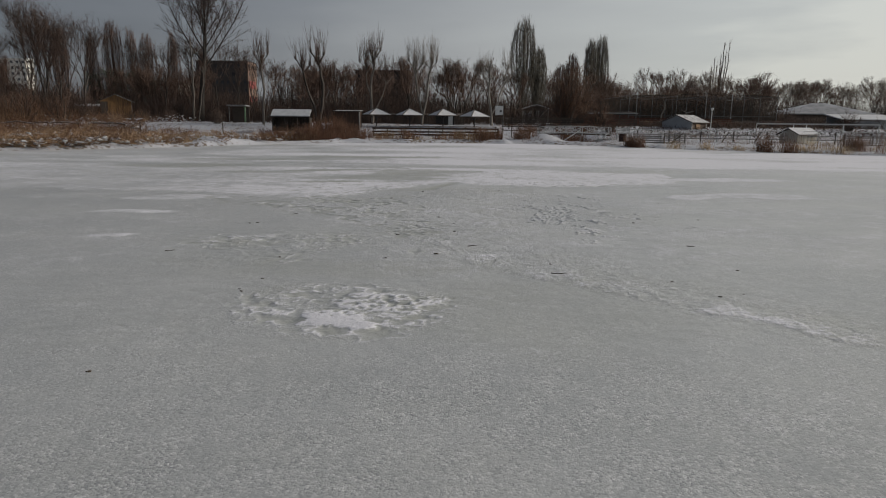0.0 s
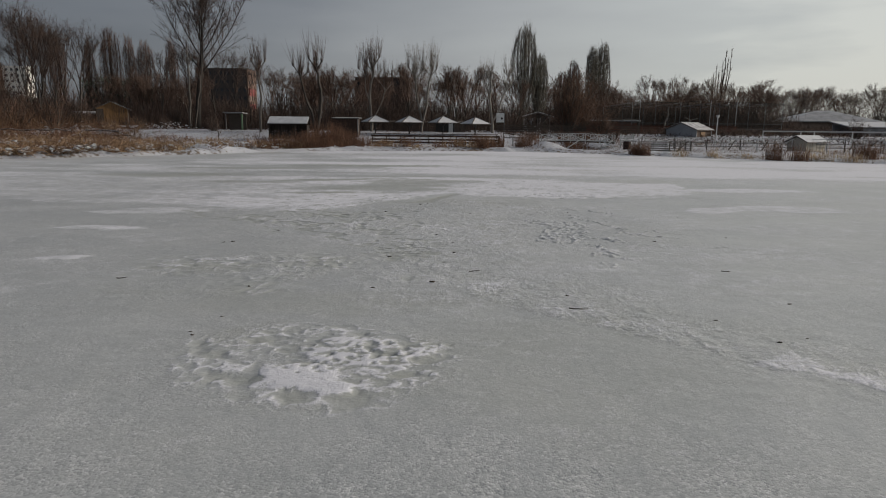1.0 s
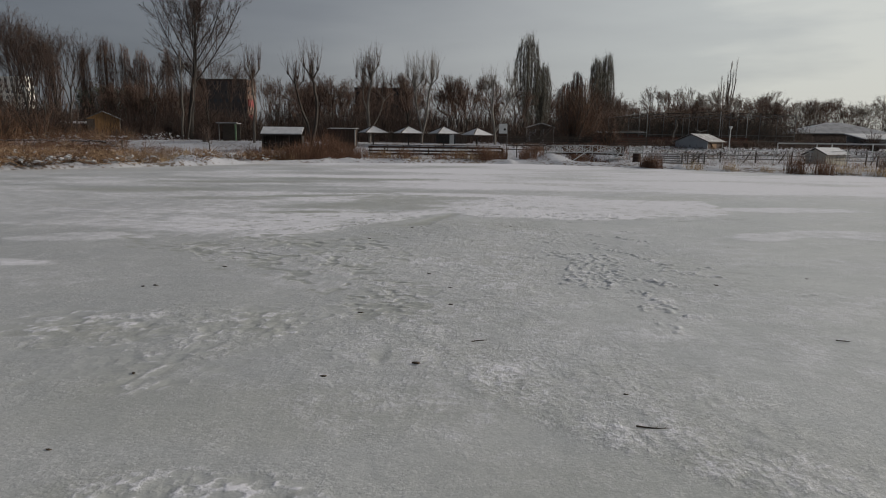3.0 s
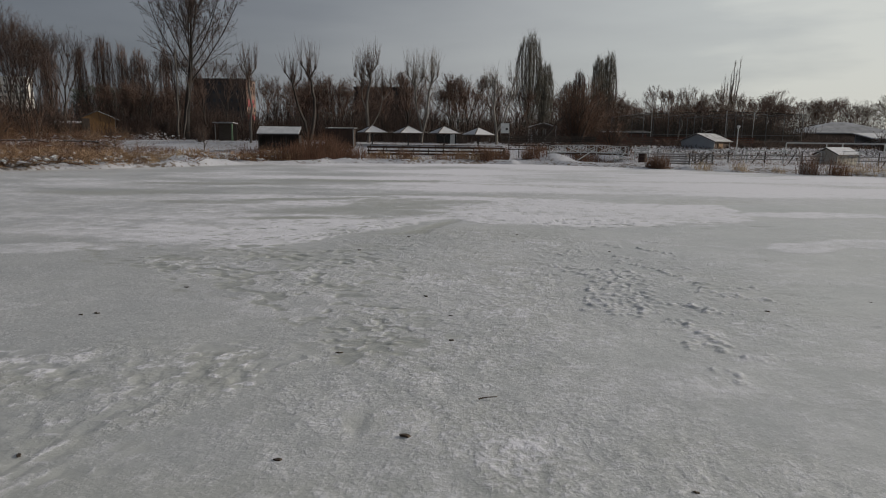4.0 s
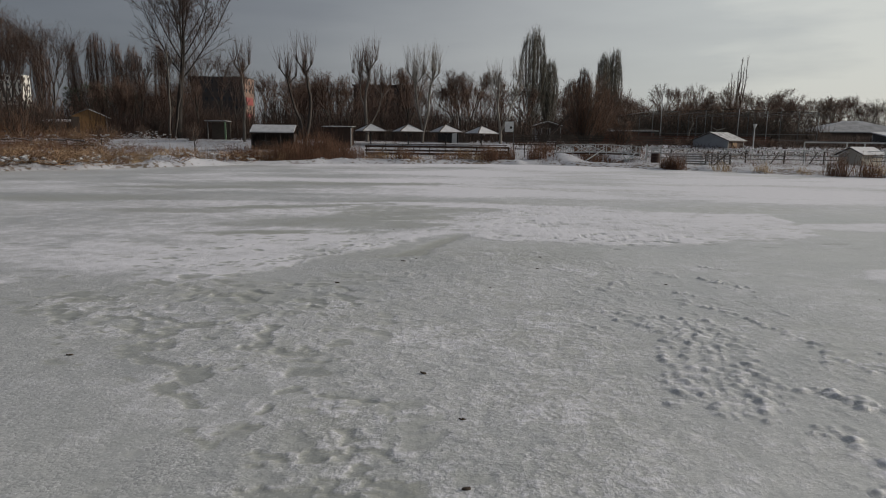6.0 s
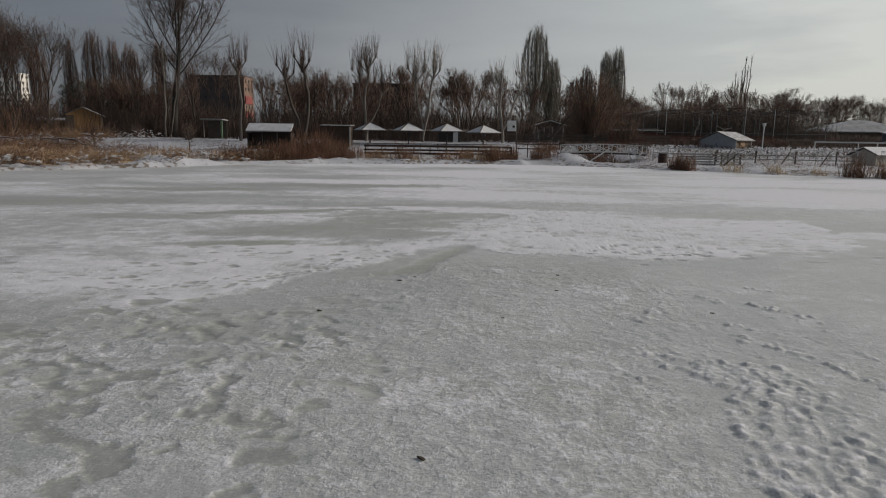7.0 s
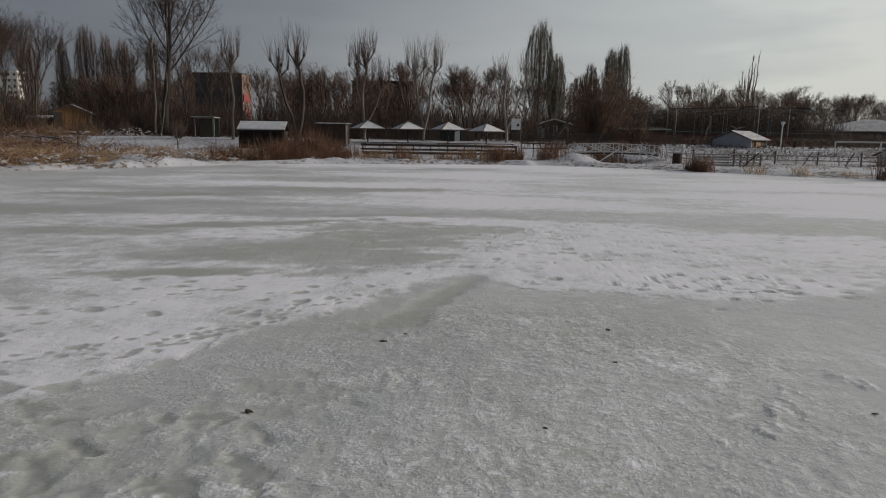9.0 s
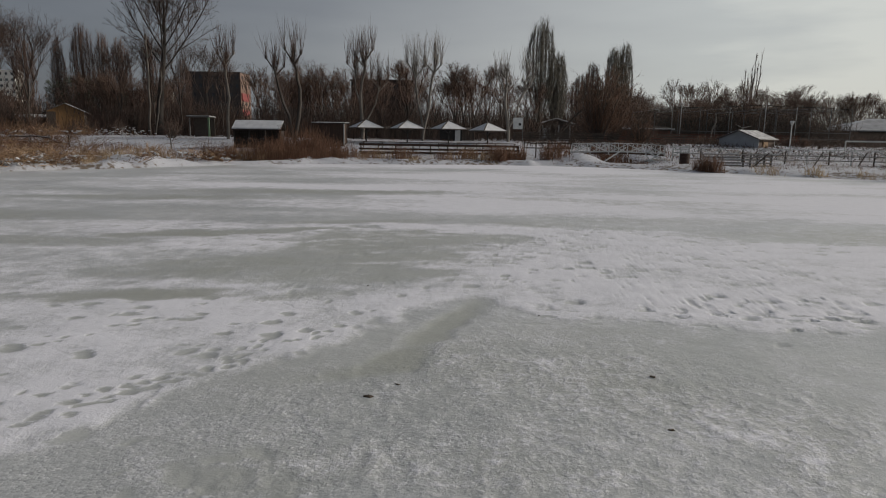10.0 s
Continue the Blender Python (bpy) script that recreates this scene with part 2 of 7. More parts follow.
CONCRETE = surface("dark_concrete", (0.026, 0.021, 0.020), (0.050, 0.041, 0.038), 0.3, 8, 0.85, 0.1)
ORANGEWALL = surface("orange_plaster", (0.12, 0.075, 0.055), (0.19, 0.12, 0.088), 0.4, 8, 0.85, 0.1)
REDPANEL = surface("red_panel", (0.17, 0.03, 0.028), (0.25, 0.045, 0.04), 0.5, 8, 0.7, 0.1)
WINDOW = surface("dark_window_glass", (0.02, 0.024, 0.03), (0.05, 0.055, 0.06), 0.6, 5, 0.15, 0.0)
BARK = surface("dark_bark", (0.036, 0.030, 0.026), (0.085, 0.072, 0.062), 1.2, 14, 0.9, 0.8, (1, 1, 0.25), depth=0.03)
BLACKBARK = surface("blackish_bark", (0.018, 0.015, 0.013), (0.048, 0.041, 0.036), 1.2, 14, 0.9, 0.8, (1, 1, 0.25), depth=0.03)
PATCHSNOW = surface("patchy_roof_snow", (0.09, 0.085, 0.08), (0.62, 0.63, 0.65), 1.6, 18, 0.85, 0.4, spread=0.05)
HALLROOF = surface("frosted_roofing", (0.15, 0.155, 0.17), (0.34, 0.35, 0.375), 0.6, 9, 0.7, 0.2, spread=0.05)
WHITEBARK = surface("whitish_bark", (0.11, 0.098, 0.086), (0.30, 0.275, 0.245), 0.9, 8, 0.85, 0.6, (1, 1, 0.5), depth=0.03)
PALEBARK = surface("pale_bark", (0.070, 0.060, 0.052), (0.19, 0.17, 0.148), 0.8, 10, 0.85, 0.6, (1, 1, 0.5), depth=0.03)
TWIG = island_surface("grey_brown_twigs", [(0.046, 0.026, 0.019), (0.082, 0.048, 0.035), (0.128, 0.082, 0.062)])
TWIGDARK = island_surface("dark_brush", [(0.026, 0.0145, 0.010), (0.046, 0.027, 0.020), (0.076, 0.047, 0.035)])
TWIGWARM = island_surface("reddish_twigs", [(0.068, 0.037, 0.024), (0.105, 0.058, 0.037), (0.150, 0.084, 0.054)])
TWIGOLIVE = island_surface("olive_grey_twigs", [(0.052, 0.048, 0.038), (0.088, 0.080, 0.064), (0.13, 0.118, 0.096)])
TWIGAMBER = island_surface("amber_brown_brush", [(0.105, 0.056, 0.031), (0.165, 0.092, 0.051), (0.235, 0.138, 0.080)])
TWIGPALE = island_surface("pale_twigs", [(0.12, 0.105, 0.088), (0.19, 0.165, 0.14), (0.26, 0.23, 0.20)])
REED = island_surface("dry_reed", [(0.14, 0.084, 0.046), (0.26, 0.165, 0.092), (0.40, 0.27, 0.165)])
REEDPALE = island_surface("bleached_reed", [(0.28, 0.19, 0.10), (0.42, 0.31, 0.18), (0.55, 0.44, 0.30)])
REEDRUST = island_surface("rusty_reed", [(0.075, 0.037, 0.022), (0.125, 0.062, 0.036), (0.185, 0.098, 0.058)])
IVY = island_surface("dark_evergreen", [(0.020, 0.024, 0.016), (0.036, 0.042, 0.027), (0.056, 0.062, 0.042)])
NETTING = surface("dark_netting", (0.025, 0.028, 0.025), (0.05, 0.05, 0.045), 3, 30, 0.9, 0.0)
RUSTDRUM = surface("rusty_drum_steel", (0.022, 0.012, 0.009), (0.060, 0.028, 0.020), 2.5, 25, 0.75, 0.3, metal=0.0)
LEAFBROWN = surface("dead_leaf", (0.035, 0.025, 0.018), (0.08, 0.055, 0.035), 20, 80, 0.8, 0.2)


# ---- builders ----
def mesh_from(name, V, F, material, smooth=False):
    """A mesh from arrays: V (n, 3), F (m, 4) or (m, 3)."""
    V, F = np.asarray(V, np.float32), np.asarray(F, np.int32)
    me = bpy.data.meshes.new(name)
    k = F.shape[1]
    me.vertices.add(len(V))
    me.vertices.foreach_set("co", V.ravel())
    me.loops.add(F.size)
    me.loops.foreach_set("vertex_index", F.ravel())
    me.polygons.add(len(F))
    me.polygons.foreach_set("loop_start", np.arange(len(F), dtype=np.int32) * k)
    me.polygons.foreach_set("use_smooth", np.full(len(F), smooth))
    me.update(calc_edges=True)
    me.materials.append(material)
    return me


def part(name, data, material, parent=None, label=""):
    """Links a bmesh (or mesh) as one object under a thing or a part."""
    if isinstance(data, bmesh.types.BMesh):
        me = bpy.data.meshes.new(name)
        bmesh.ops.recalc_face_normals(data, faces=data.faces)
        data.to_mesh(me)
        data.free()
        me.materials.append(material)
    else:
        me = data
    ob = new(name, me)
    ob.parent = parent
    return tagged(ob, label)


def thing(name, label, category, m=None, group="", kind=""):
    ob = new(name)
    ob.empty_display_size = 0.2
    if m is not None:
        ob.matrix_basis = m
    return tagged(ob, label, category, group, kind)


def box(bm, x0, y0, z0, x1, y1, z1, soft=0.0):
    r = bmesh.ops.create_cube(bm, size=1.0)
    for v in r["verts"]:
        v.co = Vector(((x0 + x1) / 2 + v.co.x * (x1 - x0), (y0 + y1) / 2 + v.co.y * (y1 - y0), (z0 + z1) / 2 + v.co.z * (z1 - z0)))
    if soft:
        es = list({e for v in r["verts"] for e in v.link_edges})
        bmesh.ops.bevel(bm, geom=es, offset=soft, segments=2, affect="EDGES", profile=0.6)
    return bm


def beam(bm, p, q, w, h):
    """A squared timber from p to q."""
    p, q = Vector(p), Vector(q)
    d = (q - p)
    side = d.cross(Vector((0, 0, 1)))
    side = side.normalized() if side.length > 1e-5 else Vector((1, 0, 0))
    up = side.cross(d).normalized()
    vs = [bm.verts.new(e + side * (w / 2 * a) + up * (h / 2 * b)) for e in (p, q) for a, b in ((-1, -1), (1, -1), (1, 1), (-1, 1))]
    for f in ((0, 1, 2, 3), (7, 6, 5, 4), (0, 4, 5, 1), (1, 5, 6, 2), (2, 6, 7, 3), (3, 7, 4, 0)):
        bm.faces.new([vs[i] for i in f])
    return bm


def pole(bm, p, q, r0, r1, n=10):
    p, q = Vector(p), Vector(q)
    m = Matrix.Translation((p + q) / 2) @ (q - p).to_track_quat("Z", "Y").to_matrix().to_4x4()
    bmesh.ops.create_cone(bm, cap_ends=True, segments=n, radius1=r0, radius2=r1, depth=(q - p).length, matrix=m)
    return bm


def prism(bm, profile, y0, y1):
    """A profile in x, z drawn out along y."""
    a = [bm.verts.new((x, y0, z)) for x, z in profile]
    b = [bm.verts.new((x, y1, z)) for x, z in profile]
    bm.faces.new(a)
    bm.faces.new(b[::-1])
    for i in range(len(a)):
        j = (i + 1) % len(a)
        bm.faces.new((a[j], a[i], b[i], b[j]))
    return bm


B = bmesh.new


# ---- the lake and its banks ----
def smooth01(t):
    t = np.clip(t, 0, 1)
    return t * t * (3 - 2 * t)


def vnoise(x, y, seed):
    """Value noise, -1 to 1."""
    xi, yi = np.floor(x).astype(np.int64), np.floor(y).astype(np.int64)
    u, v = smooth01(x - xi), smooth01(y - yi)

    def h(i, j):
        n = (i * 374761393 + j * 668265263 + seed * 974634777) & 0xFFFFFFFF
        n = ((n ^ (n >> 13)) * 1274126177) & 0xFFFFFFFF
        return ((n ^ (n >> 16)) & 0xFFFF) / 32767.5 - 1
    return (h(xi, yi) * (1 - u) + h(xi + 1, yi) * u) * (1 - v) + (h(xi, yi + 1) * (1 - u) + h(xi + 1, yi + 1) * u) * v


def fbm(x, y, seed, octaves=4):
    s, a, tot = 0, 1.0, 0
    for i in range(octaves):
        s = s + a * vnoise(x * 2 ** i + 17.3 * i, y * 2 ** i - 9.1 * i, seed + i)
        tot += a
        a *= 0.55
    return s / tot


SHORE_X = [-400, -90, -50, -36, -30, -25, -20, -12, 4, 9, 15, 21, 25, 30, 37, 60, 120, 400]
SHORE_Y = [-60, 20, 38, 50, 56, 62, 69, 74.5, 78, 77, 73.5, 69.0, 65, 62.5, 58, 48, 15, -60]


def shore(x):
    return np.interp(x, SHORE_X, SHORE_Y)


def ground_z(x, y):
    """Height of the snowy banks over the ice."""
    x, y = np.asarray(x, float), np.asarray(y, float)
    d = y - shore(x) + 0.7 * fbm(x * 0.35, y * 0.35, 3, 3)
    back = np.interp(y, [45, 60, 80, 87, 90, 95, 100, 130, 400], [0.22, 0.25, 0.40, 0.60, 1.15, 1.78, 2.0, 2.2, 2.3])
    rough = np.clip(d / 2.0, 0, 1) * (0.10 * fbm(x * 0.8, y * 0.8, 5, 3) + 0.12 * fbm(x * 0.16, y * 0.16, 6, 2))
    mounds = np.exp(-((d - 1.6) / 1.8) ** 2) * np.clip(fbm(x * 0.9, y * 0.8, 8, 4) + 0.0, 0, 1) * np.where(x < -8, 0.6, 0.35)
    mounds = mounds + np.where(x < -22, 1, 0) * np.clip(d / 3, 0, 1) * np.clip((90 - y) / 6, 0, 1) * 0.95 * np.clip(fbm(x * 0.45, y * 0.4, 12, 4), 0, 1)
    step = np.where(x > 6, 4.2, 1.5)
    z = -0.12 + (back + 0.12) * smooth01((d + 0.6) / step) - 0.38 * smooth01((-0.6 - d) / 3) + rough + mounds
    inlet = smooth01(1.6 - np.hypot((x - 15.8) / 2.3, (y - 83.5) / 5.2))
    z = z * (1 - inlet) + (0.06 + 0.25 * rough) * inlet
    z = z + 0.7 * np.exp(-((x - 10.9) / 1.7) ** 2 - ((y - 81.9) / 2.0) ** 2)
    # the near shore behind the walk, far off
    return np.maximum(z, -0.5 + 3.0 * smooth01((-130 - y) / 20))


def spaced(*runs):
    """Grid lines from runs of (start, end, step)."""
    return np.unique(np.round(np.concatenate([np.arange(a, b, s) for a, b, s in runs] + [[runs[-1][1]]]), 4))


def grid_faces(nx, ny):
    i = np.arange(nx - 1)[None, :] + nx * np.arange(ny - 1)[:, None]
    return np.stack([i, i + 1, i + nx + 1, i + nx], -1).reshape(-1, 4)


def make_ground():
    xs = spaced((-2400, -300, 150), (-300, -100, 8), (-100, -60, 1.5), (-60, 60, 0.5), (60, 100, 1.5), (100, 300, 8), (300, 2400, 150))
    ys = spaced((-2400, -180, 120), (-180, -110, 5), (-110, 35, 8), (35, 100, 0.45), (100, 140, 1.2), (140, 300, 8), (300, 2400, 150))
    X, Y = np.meshgrid(xs, ys)
    V = np.stack([X, Y, ground_z(X, Y)], -1).reshape(-1, 3)
    ob = new("ground", mesh_from("ground", V, grid_faces(len(xs), len(ys)), BANK, True))
    tagged(ob, "snow-covered park ground sloping down to a frozen lake", "ground", kind="structure")


def make_ice():
    rng = np.random.default_rng(11)
    xs = spaced((-260, -60, 10), (-60, -16, 1.0), (-16, -7, 0.16), (-7, -6, 0.08), (-6, -3.6, 0.06), (-3.6, 0.2, 0.042), (0.2, 1.6, 0.055), (1.6, 5.8, 0.032), (5.8, 7, 0.07), (7, 16, 0.16), (16, 60, 1.0), (60, 260, 10))
    ys = spaced((-125, -10, 8), (-10, 3.4, 0.7), (3.4, 7.5, 0.1), (7.5, 10.7, 0.04), (10.7, 12.2, 0.075), (12.2, 15.4, 0.06), (15.4, 21.2, 0.033), (21.2, 24.6, 0.041), (24.6, 28, 0.055), (28, 42, 0.15), (42, 84, 0.4))
    X, Y = np.meshgrid(xs, ys)
    wx, wy = X + 0.5 * fbm(X * 0.7, Y * 0.7, 21, 3), Y + 0.5 * fbm(X * 0.7, Y * 0.7, 22, 3)
    mott = fbm(X * 1.1, Y * 1.1, 31, 4)
    streak = fbm(X * 0.12, Y * 0.36, 33, 4)
    # thin snow drawn out by the wind, slanting across the walk
    slant = fbm((X * 0.80 + Y * 0.60) * 0.35, (-X * 0.60 + Y * 0.80) * 1.1, 63, 4)
    S = 0.20 + 0.16 * np.clip(fbm(X * 0.22, Y * 0.45, 61, 4), -0.7, 1) + 0.10 * slant
    # more snow beyond y 10; less at near left, darker light put into colour
    S += (0.05 + 0.08 * smooth01((X + 3) / 3)) * smooth01((Y - 10) / 4) - 0.12 * smooth01((9.5 - Y) / 4) * smooth01((1.0 - X) / 4)
    ragged = fbm(X * 1.3, Y * 3.4, 97, 4)
    wet = np.zeros(X.shape)
    Z = np.zeros(X.shape)

    def blob(cx, cy, rx, ry, turn=0.0, soft=0.5, wander=1.0, jag=0.0):
        c, s = math.cos(radians(turn)), math.sin(radians(turn))
        dx, dy = X + wander * (wx - X) - cx, Y + wander * (wy - Y) - cy
        q = np.hypot((dx * c + dy * s) / rx, (-dx * s + dy * c) / ry) + jag * ragged
        return smooth01((1 + soft / 2 - q) / soft)

    # far ice: wind-drawn bands of snow and bare ice
    far = smooth01((Y - 36) / 5)
    S += far * np.clip(np.interp(X, [-10, -3], [0.32, 0.45]) + 0.50 * streak + 0.50 * fbm(X * 0.10, Y * 0.22, 91, 5), 0, 1) * np.where(X < -9, np.clip(1.2 - (-9 - X) / 16, 0.35, 1), 1)
    S += far * (0.16 * fbm(X * 0.45, Y * 0.8, 92, 4) + 0.14 * fbm(X * 0.16, Y * 0.6, 93, 4))
    # the main drift across the lake, with its lower rim
    rim = np.interp(wx, [-12, -8, -5.6, -4.1, -3.7, -2.6, -2.0, -1.5, 0.1, 0.7, 1.2, 4.0, 7.1, 10.1, 10.8, 11.5], [23.5, 22.2, 21.9, 22.9, 24.0, 25.2, 26.4, 27.4, 28.6, 27.6, 27.1, 27.0, 27.6, 28.9, 30, 60])
    top = 39 + 2.5 * streak
    drift = smooth01((wy + 0.55 * fbm(X * 2.2, Y * 2.2, 95, 4) - rim) / np.where(X < -3.5, 1.6, np.where(X > 1.5, 1.1, 0.7)) + 0.35) * smooth01((top - wy) / 3)
    drift *= np.clip(1.0 - 0.3 * np.clip(-(X + 7) / 5, 0, 1) * (0.5 + mott), 0, 1)
    S = np.maximum(S, drift * (np.interp(X, [-9, -4, 0, 4], [0.58, 0.70, 0.78, 0.74]) + 0.22 * streak + 0.22 * mott))
    # bare olive tongues swept clear in the drift and on the far ice
    for cx, cy, rx, ry, turn, k in ((-2.3, 32.9, 2.5, 2.9, 18, 0.66), (-5.2, 30.6, 2.3, 0.85, 20, 0.85), (-3.3, 30.1, 2.9, 0.75, 2, 0.62), (0.1, 34.6, 1.6, 0.75, 6, 0.60), (-5.6, 28.3, 1.5, 0.34, 16, 0.80),
                                    (-6.6, 35.0, 3.2, 0.45, 20, 0.80), (-2.9, 37.6, 2.6, 0.40, 16, 0.62), (2.4, 37.4, 2.2, 0.8, -4, 0.50), (10.0, 36.2, 3.4, 1.3, 6, 0.62), (5.4, 38.8, 3.0, 0.7, 0, 0.45),
                                    (-10.6, 33, 2.6, 0.7, 8, 0.5), (-13, 43.5, 5, 1.0, 8, 0.75), (-7.0, 47, 6, 1.2, 4, 0.75), (6, 45, 7, 1.0, -4, 0.45), (-16, 37, 4, 1.4, 10, 0.6), (-3.0, 28.6, 1.0, 0.28, 24, 0.45)):
        b = blob(cx, cy, rx, ry, turn, 0.8, 1.0, 0.55) * np.clip(0.95 + 0.8 * streak + 0.35 * mott + 0.5 * ragged, 0.10, 1)
        S *= 1 - k * b
        wet = np.maximum(wet, b * k * 1.1)
    for cx, cy, rx, ry, turn, k in ((-4.6, 33.4, 2.4, 0.18, 26, 0.62), (-1.4, 31.2, 2.2, 0.16, 4, 0.55), (-1.6, 34.9, 2.4, 0.22, 8, 0.5)):
        S = np.maximum(S, k * blob(cx, cy, rx, ry, turn, 0.9, 0.5))
    # drifts this side of it: the white middle of the trodden patch, scraps of snow
    for cx, cy, rx, ry, turn, k in ((-1.72, 8.62, 0.52, 0.36, 0, 1.05), (-1.35, 8.35, 0.34, 0.14, -10, 0.95), (-1.02, 9.40, 0.86, 0.48, 4, 1.0), (4.75, 8.55, 0.30, 0.22, -35, 0.62), (5.0, 8.3, 0.2, 0.12, -20, 0.6),
                                    (-8.3, 14.7, 0.6, 0.25, 8, 0.62), (-9.7, 18.4, 1.2, 0.40, 8, 0.62), (-10.0, 22.0, 2.2, 0.8, 10, 0.5), (11.8, 24.6, 2.6, 1.0, 0, 0.6), (9.0, 23.8, 1.3, 0.7, 30, 0.66), (13.5, 31.5, 3.5, 1.0, 4, 0.7)):
        S = np.maximum(S, k * blob(cx, cy, rx, ry, turn, 0.45, 0.6))
    # crusted ice: the slanting strip with a clean lower rim, and worn ground round it
    low = np.interp(wx, [-2.2, -1.3, -0.9, 0.0, 0.8, 1.5, 2.1, 3.1, 3.6, 5.0, 7.0], [19.5, 16.4, 14.4, 12.4, 11.4, 11.0, 10.6, 9.8, 9.0, 8.0, 7.4])
    strip = smooth01((wy - low) / 0.35 + 0.5) * np.clip(1.15 - (wy - low) / np.interp(X, [-1, 1, 4], [6.5, 4.0, 2.6]), 0, 1) * smooth01((X + 2.2) / 0.8) * smooth01((7 - X) / 2)
    worn = np.maximum.reduce([0.40 * blob(-1.72, 9.15, 1.78, 1.36, 0, 0.25, 0.5), 0.56 * blob(-3.9, 14.1, 2.4, 1.1, 8, 0.5, 1.0, 0.4), 0.45 * blob(-3.2, 20.4, 4.2, 1.9, -14, 0.6), 0.58 * strip,
                              0.46 * blob(0.2, 17.5, 1.8, 5.5, -10, 0.7), 0.45 * blob(0.6, 23.2, 3.0, 3.2, 0, 0.6), 0.22 * blob(3.4, 19.0, 3.0, 3.2, 0, 0.7), 0.36 * blob(4.4, 8.9, 1.6, 0.7, -28, 0.7), 0.30 * blob(-4.4, 12.3, 1.6, 0.8, 30, 0.7)])
    S = np.maximum(S, worn * np.clip(np.interp(X, [-2, 1], [0.54, 0.66]) + 0.85 * fbm(X * 1.7, Y * 1.7, 37, 4) + 0.35 * slant, 0, 1.5))
    S = np.maximum(S, 0.42 * smooth01((wy - 33) / 3) * smooth01((X + 1) / 3) * smooth01((60 - wy) / 8))
    pool = np.maximum(blob(-0.62, 27.3, 1.45, 0.30, 62, 0.9, 1.0), blob(-1.45, 25.6, 0.75, 0.36, 50, 0.9, 1.0))
    S *= 1 - 0.85 * pool
    wet = np.maximum.reduce([wet, 0.88 * pool, 0.45 * worn * np.clip(0.3 + 1.6 * fbm(X * 0.8, Y * 0.8, 66, 3), 0, 1), 0.30 * blob(0.5, 25.6, 3.4, 1.8, 8, 0.8), 0.35 * blob(-2.0, 11.6, 2.4, 0.8, 4, 0.8), 0.30 * blob(1.5, 9.4, 2.2, 1.8, 0, 0.9)])
    S += 0.04 * mott
    Z += 0.028 * np.clip(S, 0, 1) + 0.004 * mott - 0.012 * pool
    near = smooth01((46 - Y) / 8) * smooth01((20 - np.abs(X)) / 4)
    rough = np.clip(worn - 0.4 * smooth01((10.6 - Y) / 0.4) * smooth01((0.4 - X) / 0.4), 0, 1)
    Z += near * rough * (0.011 * fbm(X * 2.6, Y * 2.6, 41, 3) + 0.020 * fbm(X * 8, Y * 8, 43, 2))
    Z += near * (0.004 * fbm(X * 6, Y * 6, 45, 2) + 0.010 * slant * smooth01((X - 0.5) / 2))
    frost = np.clip(0.34 + 0.24 * smooth01((13.5 - Y) / 2) + 0.35 * smooth01((8.2 - Y) / 2.5) + 0.35 * fbm(X * 0.5, Y * 0.5, 81, 3) + 0.45 * worn + 0.50 * smooth01((26.5 - Y) / 3) * smooth01((Y - 12.5) / 2) * smooth01((3 - X) / 2), 0.06, 1)
    frost *= 1 - 0.7 * np.clip(wet, 0, 1)

    # a belt of crusted snow melted through in flat-floored hollows
    belt = np.zeros(X.shape)
    for cx, cy, rx, ry, turn, k in ((-6.9, 21.2, 1.9, 1.0, -32, 0.8), (-5.2, 20.3, 1.7, 1.35, -38, 1.0), (-3.7, 19.4, 1.7, 1.5, -40, 1.0), (-2.6, 18.1, 1.5, 0.95, -48, 1.0), (-1.6, 16.7, 1.5, 0.75, -58, 0.9), (-3.6, 21.4, 1.9, 0.9, 8, 1.0), (-5.4, 22.3, 1.4, 0.6, 10, 0.8), (-1.0, 15.3, 0.9, 0.5, -60, 0.7)):
        belt = np.maximum(belt, k * blob(cx, cy, rx, ry, turn, 0.8, 1.0, 0.4))
    dip = fbm(wx * 2.8 + 1.2 * wy, wy * 3.6, 101, 3) + 0.42 * fbm(X * 7.5, Y * 7.5, 102, 2) - 0.22 * (1 - belt)
    hollow = smooth01((dip - 0.18) / 0.08) * smooth01(belt * 3)
    S += belt * (0.03 + 0.24 * fbm(X * 5.5, Y * 5.5, 103, 3) + 0.10 * np.exp(-((dip - 0.09) / 0.05) ** 2))
    S *= 1 - 0.85 * hollow
    Z += belt * near * (0.006 * fbm(X * 5, Y * 5, 104, 3) - 0.013 * hollow)
    wet = np.maximum(wet, 0.95 * hollow)
    frost *= 1 - 0.6 * hollow
    worn = worn * (1 - 0.85 * hollow)

    # prints trodden into the snow: pits, with a slight rim and, where slush was pushed aside, a white lip
    def pit(cx, cy, r, depth, long=1.0, turn=0.0, bare=0.0, lip=0.0):
        i0, i1 = np.searchsorted(xs, [cx - 2.2 * r * long, cx + 2.2 * r * long])
        j0, j1 = np.searchsorted(ys, [cy - 2.2 * r * long, cy + 2.2 * r * long])
        dx, dy = X[j0:j1, i0:i1] - cx, Y[j0:j1, i0:i1] - cy
        c, s = math.cos(turn), math.sin(turn)
        q = np.hypot((dx * c + dy * s) / long, -dx * s + dy * c) / r * (1 + 0.5 * vnoise(dx / r * 1.3 + cx * 7, dy / r * 1.3 + cy * 7, 71))
        ring = np.exp(-((q - 1.25) / 0.30) ** 2)
        Z[j0:j1, i0:i1] += depth * (-np.exp(-(q * 1.15) ** 6) + 0.15 * ring)
        S[j0:j1, i0:i1] += lip * ring - bare * np.exp(-(q * 1.05) ** 6)
